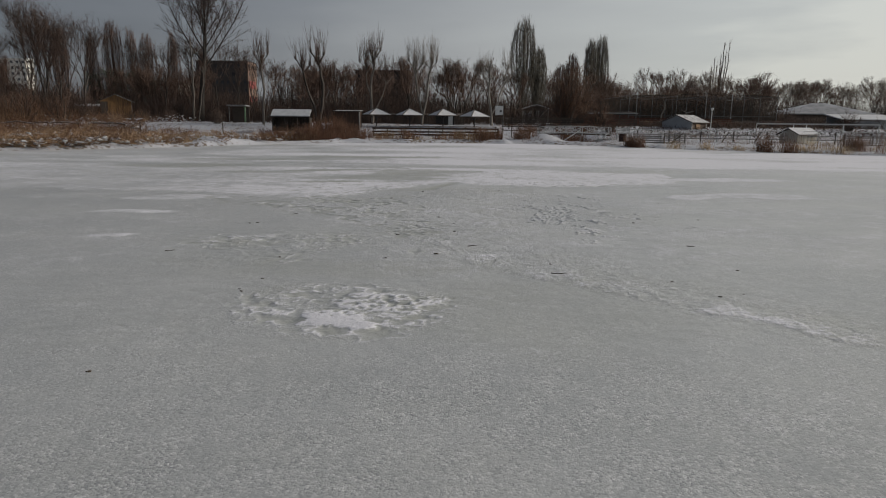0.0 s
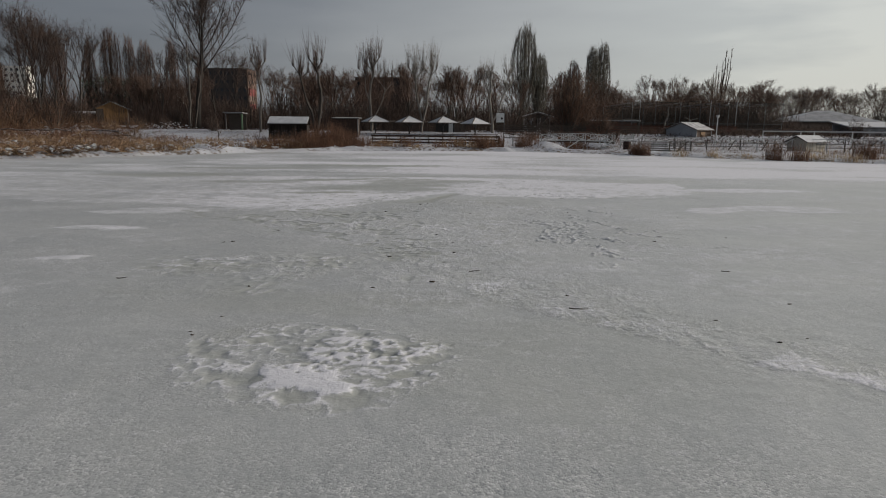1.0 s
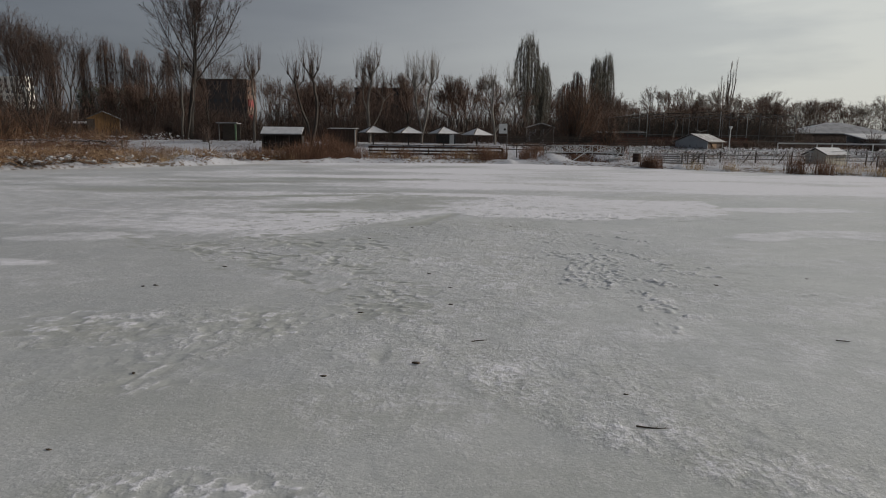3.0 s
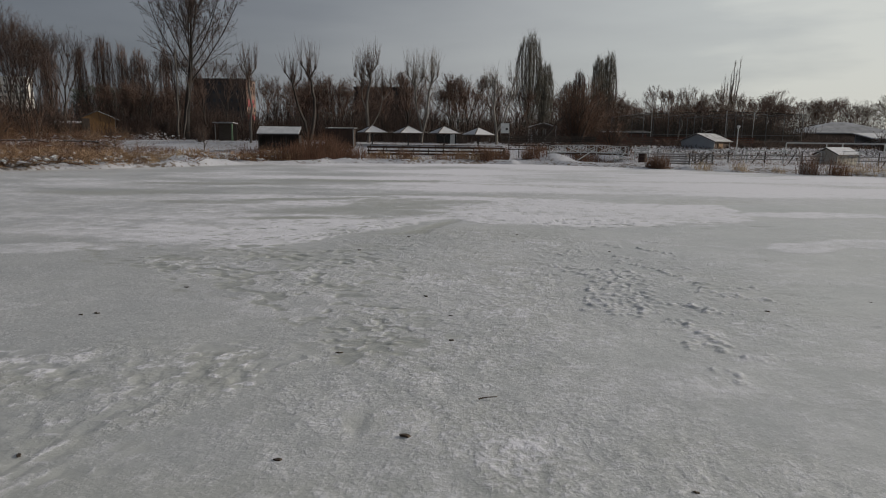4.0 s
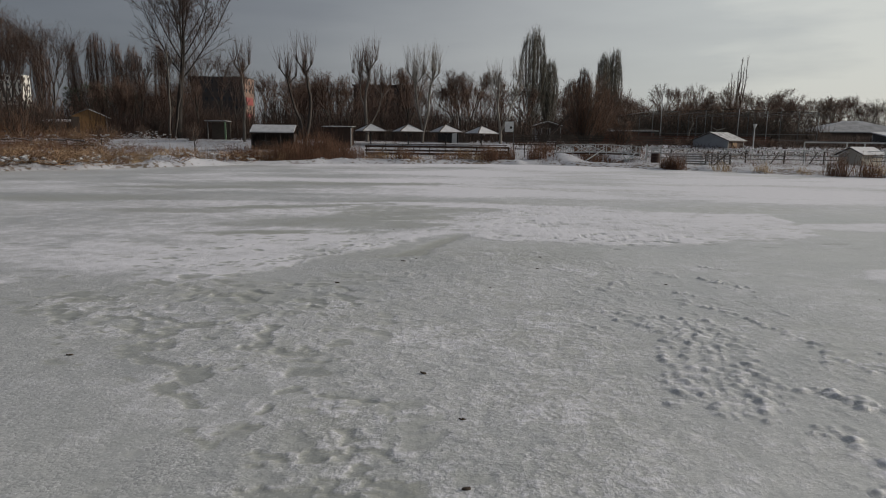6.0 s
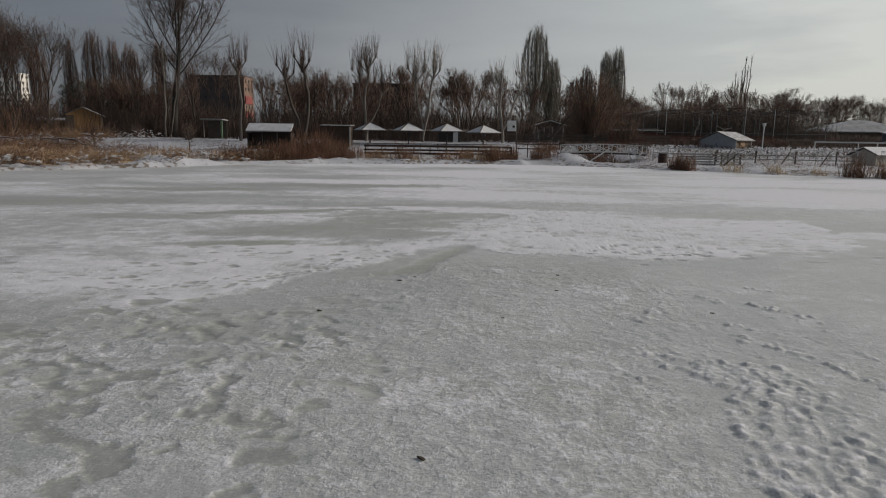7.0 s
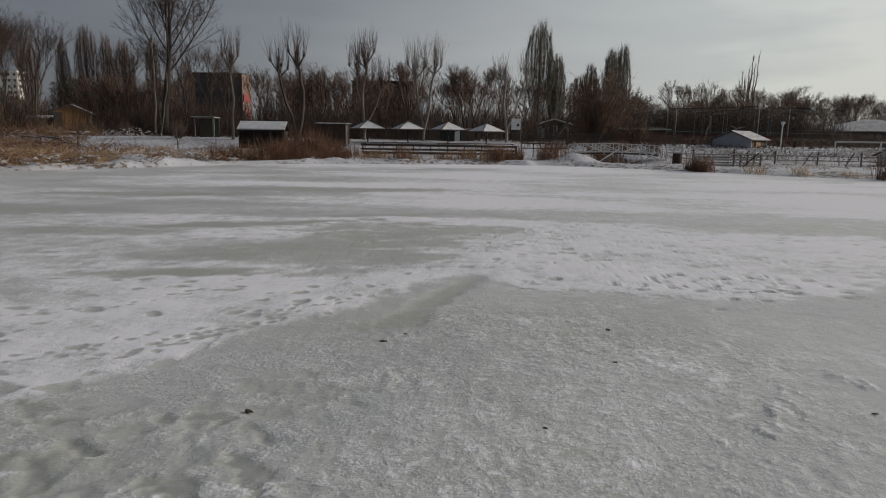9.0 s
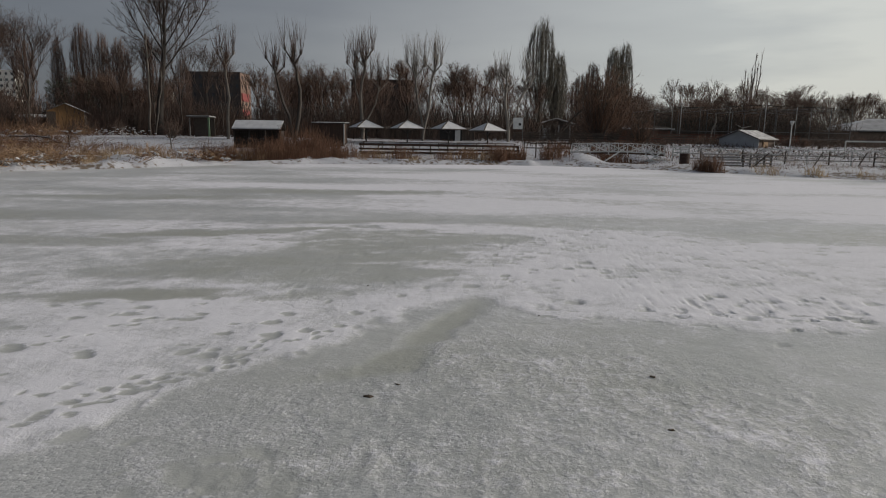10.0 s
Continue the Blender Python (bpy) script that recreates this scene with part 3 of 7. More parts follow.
        frost[j0:j1, i0:i1] *= 1 - 0.8 * np.exp(-(q * 1.05) ** 6)
        wet[j0:j1, i0:i1] = np.maximum(wet[j0:j1, i0:i1], min(0.45 * bare, 0.6) * np.exp(-(q * 1.05) ** 6))

    def trail(x0, y0, x1, y1, step, r, depth, wander=0.15, bare=1.0):
        n = max(int(math.hypot(x1 - x0, y1 - y0) / step), 2)
        a = math.atan2(y1 - y0, x1 - x0)
        for k in range(n):
            t = k / (n - 1)
            side = 0.07 * (1 if k % 2 else -1) + wander * math.sin(k * 0.7 + x0)
            pit(x0 + (x1 - x0) * t - side * math.sin(a) + rng.normal(0, 0.02), y0 + (y1 - y0) * t + side * math.cos(a) + rng.normal(0, 0.03),
                r * rng.uniform(0.85, 1.2), depth, 1.15, a + rng.normal(0, 0.3), bare)

    trail(-4.6, 23.6, -2.3, 26.7, 0.15, 0.046, 0.012)
    trail(-4.3, 23.9, -2.9, 25.6, 0.12, 0.044, 0.012, 0.05)
    trail(-7.5, 24.6, -4.2, 27.2, 0.26, 0.046, 0.012)
    trail(-6.4, 23.2, -3.6, 24.9, 0.17, 0.044, 0.012)
    for cx, cy in ((-4.81, 25.46), (-3.72, 25.73), (-4.25, 27.01), (-5.82, 25.67), (-4.19, 24.25), (-3.43, 25.61), (-3.08, 26.97), (-4.9, 25.6), (-4.5, 22.9), (-2.9, 26.4), (-6.4, 24.4), (-5.2, 27.2)):
        pit(cx, cy, rng.uniform(0.08, 0.13), 0.014, 1.25, rng.uniform(-0.5, 0.5), 0.9)
    for k in range(420):       # scattered prints on the drift and the slushy ice
        cx, cy = rng.uniform(-11, 0.5), rng.uniform(22.5, 36)
        if np.interp(cx, [-12, -4.8, 0, 11], [22.5, 22.5, 28.4, 27.4]) < cy:
            pit(cx, cy, 0.025 + 0.075 * rng.random() ** 2, 0.010, rng.uniform(1, 1.6), rng.uniform(-0.6, 0.6), rng.uniform(0.4, 0.9))
    for k in range(620):       # wind-cut scallops lying across the drift's other half
        cx, cy = rng.uniform(0.4, 11), rng.uniform(27.2, 37)
        pit(cx, cy, rng.uniform(0.025, 0.05), 0.009, rng.uniform(2.2, 4.5), rng.normal(-0.12, 0.16), rng.uniform(0.15, 0.5), 0.05)
    for k in range(75):        # a line of steps along the rim of the drift
        cx = rng.uniform(0.6, 10.5)
        pit(cx, 27.5 + 0.045 * cx + rng.normal(0.5, 0.55), rng.uniform(0.04, 0.09), 0.024, 2.0, rng.uniform(-0.3, 0.3), 0.45)
    for k in range(300):       # the trodden patch: a scalloped net of shallow hollows
        a, q = rng.uniform(0, 6.283), math.sqrt(rng.uniform(0.12, 1.0))
        cx, cy = -1.72 + 1.70 * q * math.cos(a), 9.15 + 1.28 * q * math.sin(a)
        if math.hypot((cx + 1.6) / 0.55, (cy - 8.62) / 0.36) > 1 and math.hypot((cx + 1.15) / 0.72, (cy - 9.38) / 0.45) > 1:
            pit(cx, cy, rng.uniform(0.035, 0.10), 0.006, rng.uniform(1, 1.7), rng.uniform(-0.6, 0.6), 0.34, 0.17)
    for cx, cy, r in ((-2.64, 8.51, 0.14), (-2.30, 8.44, 0.17), (-2.95, 9.2, 0.15), (-2.55, 9.75, 0.12), (-2.1, 9.35, 0.10), (-0.85, 9.25, 0.13), (-0.55, 8.68, 0.13), (-1.62, 8.02, 0.16), (-1.05, 7.98, 0.20), (-0.30, 9.15, 0.14), (-0.72, 8.98, 0.10)):
        pit(cx, cy, r, 0.012, 1.35, rng.uniform(-0.2, 0.2), 1.1, 0.26)
    for k in range(170):       # small clean prints in its white middle
        pit(-1.1 + rng.normal(0, 0.44), 9.45 + rng.normal(0, 0.26), rng.uniform(0.030, 0.048), 0.012, rng.uniform(1, 1.7), rng.uniform(-0.7, 0.7), 1.0, 0.10)
    for k in range(24):
        pit(-1.6 + rng.normal(0, 0.35), 8.9 + rng.normal(0, 0.12), rng.uniform(0.026, 0.042), 0.014, rng.uniform(1, 1.7), rng.uniform(-0.7, 0.7), 0.8)
    for k in range(230):       # hollows in the worn patch beyond it
        u = rng.random()
        cx, cy = -5.9 + 3.9 * u + rng.normal(0, 0.25), 14.35 + 0.5 * u - 1.6 * u * (1 - u) + rng.normal(0, 0.48)
        pit(cx, cy, rng.uniform(0.04, 0.12), rng.uniform(0.004, 0.009), rng.uniform(1.1, 1.9), rng.uniform(-0.3, 0.6), 0.40, 0.15)
    for k in range(80):
        pit(-3.7 + rng.normal(0, 0.6), 12.6 + rng.normal(0, 0.35), rng.uniform(0.04, 0.10), 0.005, rng.uniform(1, 1.8), rng.uniform(0, 0.9), 0.34, 0.09)
    for k in range(130):       # and in the worn strips on the far side
        c = ((-2.9, 20.8, 2.6, 1.4), (-4.6, 20.9, 2.2, 1.2), (-3.6, 21.6, 2.0, 1.0), (-0.8, 16.0, 1.0, 2.6), (-2.6, 22.6, 1.6, 1.0))[k % 5]
        pit(c[0] + rng.normal(0, c[2] * 0.55), c[1] + rng.normal(0, c[3] * 0.55), rng.uniform(0.05, 0.15), rng.uniform(0.004, 0.010), rng.uniform(1, 2.0), rng.uniform(-1, 1), rng.uniform(0.4, 0.8), 0.05)
    for cx, cy in ((-4.53, 21.57), (-4.11, 21.37), (-3.63, 21.69), (-3.34, 22.03), (-2.68, 20.43), (-5.19, 22.7), (-4.49, 22.83), (-3.12, 21.03)):
        pit(cx, cy, rng.uniform(0.11, 0.16), 0.014, 1.7, rng.uniform(-0.2, 0.7), 0.9, 0.08)
    for k in range(620):       # small scuffs over the worn ice
        cx, cy = rng.uniform(-6.5, 6.5), rng.uniform(10.7, 28)
        if worn[np.searchsorted(ys, cy), np.searchsorted(xs, cx)] > 0.15:
            pit(cx, cy, rng.uniform(0.03, 0.07), rng.choice([-1, 1]) * rng.uniform(0.004, 0.010), rng.uniform(1, 2.4), rng.uniform(-1.5, 0.6), rng.uniform(-0.25, 0.2))

    # clods of frozen slush: rounded lumps, packed side by side
    lumps = np.zeros(X.shape)

    def clod(cx, cy, r, high, long=1.0, turn=0.0):
        i0, i1 = np.searchsorted(xs, [cx - 1.6 * r * long, cx + 1.6 * r * long])
        j0, j1 = np.searchsorted(ys, [cy - 1.6 * r * long, cy + 1.6 * r * long])
        dx, dy = X[j0:j1, i0:i1] - cx, Y[j0:j1, i0:i1] - cy
        c, s = math.cos(turn), math.sin(turn)
        q = np.hypot((dx * c + dy * s) / long, -dx * s + dy * c) / r * (1 + 0.35 * vnoise(dx / r * 1.3 + cx * 9, dy / r * 1.3 + cy * 9, 72))
        dome = np.sqrt(np.clip(1 - q ** 2, 0, 1))
        Z[j0:j1, i0:i1] = np.maximum(Z[j0:j1, i0:i1], 0.004 + high * dome)
        lumps[j0:j1, i0:i1] = np.maximum(lumps[j0:j1, i0:i1], np.clip(1.05 - q, 0, 1) * 1.6)

    def heap(line, wide, pitch, size, keep):
        """Clods strewn along a line of (x, y)."""
        pitch = max(pitch, 0.085) * 1.12
        for (ax, ay), (bx, by) in zip(line, line[1:]):
            ln = math.hypot(bx - ax, by - ay)
            ux, uy = (bx - ax) / ln, (by - ay) / ln
            for u in np.arange(0, ln, pitch):
                for v in np.arange(-wide, wide + 0.001, pitch):
                    if rng.random() < 1.1 * keep * (1 - 0.5 * abs(v) / (wide + 0.01)):
                        a, b = u + rng.normal(0, pitch * 0.3), v + rng.normal(0, pitch * 0.3)
                        r = size * rng.uniform(0.65, 1.5) * 0.90
                        clod(ax + ux * a - uy * b, ay + uy * a + ux * b, r, r * rng.uniform(0.38, 0.72), rng.uniform(1.0, 1.6), rng.uniform(-0.9, 0.4))

    heap([(2.55, 17.2), (2.9, 18.4), (3.2, 19.5), (3.0, 20.5)], 0.56, 0.099, 0.053, 1.00)
    heap([(2.0, 21.0), (2.9, 20.3), (3.6, 19.6)], 0.34, 0.102, 0.051, 0.85)
    heap([(3.4, 18.1), (3.9, 17.7), (4.4, 17.35)], 0.11, 0.085, 0.054, 0.90)
    heap([(3.25, 17.0), (3.6, 16.3), (3.5, 15.45)], 0.14, 0.085, 0.051, 0.80)
    heap([(3.7, 15.3), (4.15, 15.45)], 0.09, 0.085, 0.054, 0.80)
    heap([(3.6, 21.7), (4.0, 21.2), (4.35, 20.3), (4.7, 19.4)], 0.13, 0.090, 0.048, 0.75)
    heap([(4.5, 19.0), (5.0, 18.5), (5.4, 18.2)], 0.20, 0.102, 0.048, 0.60)
    heap([(5.1, 19.3), (5.5, 18.9)], 0.27, 0.109, 0.045, 0.50)
    heap([(4.75, 22.0), (5.1, 22.9)], 0.23, 0.109, 0.045, 0.55)
    heap([(4.5, 23.3), (4.9, 23.0)], 0.14, 0.102, 0.042, 0.50)
    heap([(1.05, 19.1), (1.4, 19.05)], 0.05, 0.085, 0.048, 0.90)
    heap([(1.3, 20.1), (2.05, 20.0)], 0.11, 0.096, 0.045, 0.70)
    heap([(2.40, 22.3), (2.7, 22.6), (2.8, 22.9), (3.2, 23.4)], 0.07, 0.075, 0.045, 1.0)
    heap([(3.1, 15.0), (3.2, 14.5)], 0.18, 0.090, 0.040, 0.50)
    heap([(2.9, 16.05), (3.3, 15.75)], 0.11, 0.090, 0.042, 0.50)
    heap([(6.2, 17.2), (6.9, 16.6)], 0.23, 0.109, 0.042, 0.40)
    heap([(3.85, 23.85), (4.2, 23.5)], 0.10, 0.085, 0.045, 0.85)
    heap([(5.0, 24.55), (5.35, 24.3)], 0.08, 0.085, 0.045, 0.75)
    heap([(3.75, 22.3), (4.05, 22.0)], 0.08, 0.085, 0.042, 0.7)
    heap([(2.0, 22.1), (2.45, 22.35)], 0.05, 0.085, 0.036, 0.7)
    for k in range(90):        # strays round the heaps
        clod(3.9 + rng.normal(0, 1.3), 18.6 + rng.normal(0, 2.0), rng.uniform(0.025, 0.045), rng.uniform(0.008, 0.02), rng.uniform(1, 2), rng.uniform(-0.9, 0.4))
    S = np.maximum(S, lumps * 0.50)
    Z = np.clip(Z, -0.05, 0.11)
    me = mesh_from("ice_sheet", np.stack([X, Y, Z], -1).reshape(-1, 3), grid_faces(len(xs), len(ys)), ICE, True)
    for name, grid in (("snow", S), ("crust", worn * 1.7 * (1 - 0.8 * lumps)), ("wet", wet * (1 - lumps)), ("frost", frost * (1 - 0.7 * lumps))):
        a = me.attributes.new(name, "FLOAT", "POINT")
        a.data.foreach_set("value", np.clip(grid, 0, 1).astype(np.float32).ravel())
    tagged(new("ice_sheet", me), "grey frozen lake with drifted snow and trodden prints", "ice", kind="structure")


make_ground()
make_ice()


# ---- trees ----
def tubes(name, segs, sides, material):
    """One mesh of tapered sticks from rows (p, q, r0, r1)."""
    A = np.array([[*p, *q, a, b] for p, q, a, b in segs], float)
    P, Q, R0, R1 = A[:, :3], A[:, 3:6], A[:, 6], A[:, 7]
    D = Q - P
    D /= np.maximum(np.linalg.norm(D, axis=1, keepdims=True), 1e-9)
    ref = np.where(np.abs(D[:, 2:3]) > 0.9, [[1.0, 0, 0]], [[0, 0, 1.0]])
    U = np.cross(D, ref)
    U /= np.linalg.norm(U, axis=1, keepdims=True)
    W = np.cross(D, U)
    ang = np.arange(sides) * 2 * math.pi / sides
    ring = U[:, None, :] * np.cos(ang)[None, :, None] + W[:, None, :] * np.sin(ang)[None, :, None]
    low, high = P[:, None] + ring * R0[:, None, None], Q[:, None] + ring * R1[:, None, None]
    k, k2 = np.arange(sides), (np.arange(sides) + 1) % sides
    spike = R1 < 0.005
    Va = np.concatenate([low[~spike], high[~spike]], 1).reshape(-1, 3)
    ba = (np.arange((~spike).sum()) * 2 * sides)[:, None]
    Fa = np.concatenate([np.stack([ba + k, ba + k2, ba + sides + k2], -1).reshape(-1, 3), np.stack([ba + k, ba + sides + k2, ba + sides + k], -1).reshape(-1, 3)])
    Vb = np.concatenate([low[spike], Q[spike][:, None]], 1).reshape(-1, 3)
    bb = (len(Va) + np.arange(spike.sum()) * (sides + 1))[:, None]
    Fb = np.stack([bb + k, bb + k2, bb + sides + 0 * k], -1).reshape(-1, 3)
    return mesh_from(name, np.concatenate([Va, Vb]), np.concatenate([Fa, Fb]), material, True)


def unit(v):
    return v / max(np.linalg.norm(v), 1e-9)


def aside(rng, d, degrees):
    """A way that leans off d by that angle."""
    e = unit(np.cross(d, rng.normal(size=3)))
    a = radians(degrees)
    return unit(d * math.cos(a) + e * math.sin(a))


def grow(rng, out, p, d, length, r, level, plan):
    """A bending branch and, level by level, its side branches."""
    steps, kids, first, lean, ratio, lift, wobble = plan[level]
    tip = 0.35 if level + 1 < len(plan) else 0.45
    for i in range(steps):
        d = unit(d + rng.normal(0, wobble, 3) + np.array([0, 0, lift]))
        q = p + d * (length / steps)
        ra, rb = r * (1 - (1 - tip) * i / steps), r * (1 - (1 - tip) * (i + 1) / steps)
        if level + 1 == len(plan) and i == steps - 1:
            rb = 0.0
        out.append((level, p, q, ra, rb))
        if level + 1 < len(plan) and (i + 1) / steps > first:
            n = int(kids) + (rng.random() < kids - int(kids))
            for _ in range(n):
                left = 1 - 0.55 * (i + 1) / steps
                grow(rng, out, p + (q - p) * rng.uniform(0.3, 1), aside(rng, d, lean * rng.uniform(0.7, 1.3)), length * ratio * left * rng.uniform(0.7, 1.25),
                     max(rb * rng.uniform(0.4, 0.65), 0.014), level + 1, plan)
        p = q
    return p, d


def make_tree(name, label, segs, thick, barks, m, group="", trunk_sides=6):
    """Trunk and limbs in one mesh, the crown's twigs in another."""
    t = thing(name, label, "tree", m, group)
    stem = [(p, q, a, b) for lev, p, q, a, b in segs if lev <= thick]
    fine = [(p, q, a, b) for lev, p, q, a, b in segs if lev > thick]
    part("trunk", tubes("trunk", stem, trunk_sides, barks[0]), barks[0], t)
    if fine:
        part("crown", tubes("crown", fine, 3, barks[1]), barks[1], t)
    return t


def at(x, y, turn=0.0, size=1.0, sink=0.15):
    return pose(x, y, float(ground_z(x, y)) - sink, 0, 0, turn) @ Matrix.Scale(size, 4)


def wood_tree(seed, h=13.0, twig=0.013, spread=1.0):
    """A short bole that forks and forks again into a domed crown of fine twigs."""
    rng, out = np.random.default_rng(seed), []
    p, d = np.zeros(3), unit(np.array([rng.normal(0, 0.05), rng.normal(0, 0.05), 1.0]))
    for i in range(4):
        q = p + d * h * 0.07
        out.append((0, p, q, h * 0.015 * (1 - 0.1 * i), h * 0.015 * (0.9 - 0.1 * i)))
        p, d = q, unit(d + rng.normal(0, 0.06, 3))

    def fork(p, d, ln, r, level):
        steps = 2 if level < 3 else 1
        for i in range(steps):
            d = unit(d + rng.normal(0, 0.10, 3) + np.array([0, 0, rise]))
            q = p + d * ln / steps
            out.append((level, p, q, r * (1 - 0.18 * i), (r * (0.82 - 0.18 * i)) if level < 6 else 0.0))
            if level > 1:
                for _ in range(1 + (rng.random() < 0.6)):
                    f = p + (q - p) * rng.uniform(0.2, 0.95)
                    out.append((6, f, f + aside(rng, d, rng.uniform(28, 60)) * ln * rng.uniform(0.5, 1.0), r * 0.5, 0.0))
            p = q
        if level < 6:
            for _ in range(3 if rng.random() < 0.42 else 2):
                fork(p, aside(rng, d, rng.uniform(14, 40) * spread), ln * rng.uniform(0.68, 0.90), r * rng.uniform(0.55, 0.72), level + 1)

    rise = 0.16 if spread < 0.95 else 0.05
    n = 4 if seed % 2 else 3
    for k in range(n):
        a, e = 2 * math.pi * k / n + rng.uniform(-0.4, 0.4), rng.uniform(0.35, 0.75) * spread if k else 0.12
        fork(p, unit(np.array([math.cos(a) * e, math.sin(a) * e, 1])), h * 0.19, h * 0.009, 1)
    k = h / max(q[2] for _, _, q, _, _ in out)
    return [(l, p * k, q * k, max(a, twig), (b and max(b, twig * 0.8))) for l, p, q, a, b in out]


def poplar_tree(seed, h=26.0, width=3.6, twig=0.02, n=210):
    """A dense column: limbs that leave the trunk steeply and rise side by side, feathered with upright twigs."""
    rng, out = np.random.default_rng(seed), []
    for i in range(10):
        out.append((0, np.array([0, 0, i * h * 0.09]), np.array([0, 0, (i + 1) * h * 0.09]), h * 0.010 * (1 - i / 10.5), h * 0.010 * (1 - (i + 1) / 10.5)))
    limbs = max(n // 14, 10)
    for k in range(limbs):
        a, rho = 2.4 * k + rng.uniform(-0.3, 0.3), width * ((k + 0.5) / limbs) ** 0.55
        foot = h * rng.uniform(0.06, 0.34) * (1.5 - rho / width)
        top = h * (0.97 - 0.22 * (rho / width) ** 4) * rng.uniform(0.92, 1.0)
        last = np.array([0, 0, foot])
        for i in range(1, 9):
            s = i / 8
            rad = rho * (1 - (1 - s) ** 2.6) * (1 - 0.22 * (max(s - 0.6, 0) / 0.4) ** 1.5) + rng.normal(0, 0.05)
            p = np.array([rad * math.cos(a), rad * math.sin(a), foot + (top - foot) * s])
            r0 = 0.062 * h / 26 * (1.05 - 0.85 * (i - 1) / 8)
            out.append((1, last, p, max(r0, twig), max(r0 * 0.85, twig * 0.8) if i < 8 else 0.0))
            for _ in range(19 if i > 2 else 5):
                f = last + (p - last) * rng.random()
                d = aside(rng, unit(p - last), rng.uniform(6, 36))
                ln = h * rng.uniform(0.04, 0.11)
                out.append((2, f, f + unit(d + np.array([0, 0, 0.25])) * ln, twig, 0.0))
            last = p
    return out


def bough_poplar():
    """A few thick boughs that rise side by side, thinly twigged."""
    rng, out = np.random.default_rng(41), []
    for x, top, r in ((-3.0, 18.5, 0.26), (-2.2, 21.0, 0.30), (-1.2, 19.5, 0.27), (-0.2, 22.5, 0.36), (0.6, 27.0, 0.39), (1.5, 24.0, 0.30), (2.4, 26.5, 0.33), (0.2, 20.0, 0.24)):
        last = np.array([0.0, 0, 3.0])
        for i in range(1, 9):
            s = i / 8
            p = np.array([x * (1 - (1 - s) ** 2.4) + 0.06 * top * 0.3 * s, rng.normal(0, 0.2), 3.0 + (top - 3.0) * s])
            out.append((0, last, p, r * (1.05 - 0.8 * s), r * (0.95 - 0.8 * s)))
            if s > 0.35:
                for _ in range(10):
                    d = aside(rng, unit(p - last), rng.uniform(8, 22))
                    f = last + (p - last) * rng.random()
                    out.append((2, f, f + d * rng.uniform(1.2, 2.6), 0.05, 0.0))
            last = p
    return out


def pollard_tree(seed, stems, shoots=4.0, count=34, side=26):
    """Cut-back trunks, each a polyline ending in a crown of knuckles that throw long straight shoots."""
    rng, out = np.random.default_rng(seed), []

    def shoot(p, lean, ln, r):
        a, e = rng.uniform(0, 2 * math.pi), math.tan(radians(lean))
        d = unit(np.array([math.cos(a) * e, math.sin(a) * e, 1]))
        for i in range(3):
            d = unit(d + rng.normal(0, 0.025, 3) + np.array([0, 0, 0.05]))
            q = p + d * ln / 3
            out.append((1, p, q, r * (1 - 0.22 * i), r * (0.78 - 0.22 * i) if i < 2 else 0.0))
            if rng.random() < 0.55:
                out.append((2, p, p + aside(rng, d, rng.uniform(9, 22)) * ln * rng.uniform(0.2, 0.45), r * 0.6, 0.0))
            p = q

    for line, r0 in stems:
        r0 *= 0.84
        pts = [np.array(v, float) for v in line]
        n = len(pts) - 1
        for i in range(n):
            a, b = pts[i], pts[i + 1]
            bend = rng.normal(0, 0.06, 3) * np.array([1, 1, 0])
            m = (a + b) / 2 + bend
            for u, v, s in ((a, m, 0), (m, b, 1)):
                f0, f1 = (i * 2 + s) / (2 * n), (i * 2 + s + 1) / (2 * n)
                out.append((0, u, v, r0 * (1 - 0.45 * f0), r0 * (1 - 0.45 * f1)))
        top = pts[-1]
        knobs = [top]
        for k in range(4):         # stubs round the head, each with a swollen end
            a = 1.57 * k + rng.uniform(-0.5, 0.5)
            foot = pts[-2] + (top - pts[-2]) * rng.uniform(0.3, 0.8)
            tip = foot + np.array([math.cos(a), math.sin(a) * 0.7, rng.uniform(1.0, 1.7)]) * (0.45 + 0.016 * count)
            out.append((0, foot, tip, r0 * 0.42, r0 * 0.34))
            knobs.append(tip)
        for kn in knobs:
            out.append((0, kn - [0, 0, 0.16], kn + [0, 0, 0.12], r0 * 0.42, r0 * 0.72))
            out.append((0, kn + [0, 0, 0.12], kn + [0, 0, 0.34], r0 * 0.72, r0 * 0.40))
        for k in range(int(count * 2.0)):
            kn = knobs[k % len(knobs)]
            shoot(kn + rng.normal(0, 0.10, 3), abs(rng.normal(0, 15)), shoots * rng.uniform(0.45, 0.95), 0.018)
        for k in range(int(side * 2.4)):    # finer, shorter growth below the head
            t = 1 - abs(rng.normal(0, 0.22))
            t = min(max(t, 0.3), 0.99)
            i = min(int(t * n), n - 1)
            p = pts[i] + (pts[i + 1] - pts[i]) * (t * n - i)
            shoot(p + rng.normal(0, 0.15, 3), rng.uniform(12, 50), shoots * rng.uniform(0.2, 0.5), 0.013)
    return out


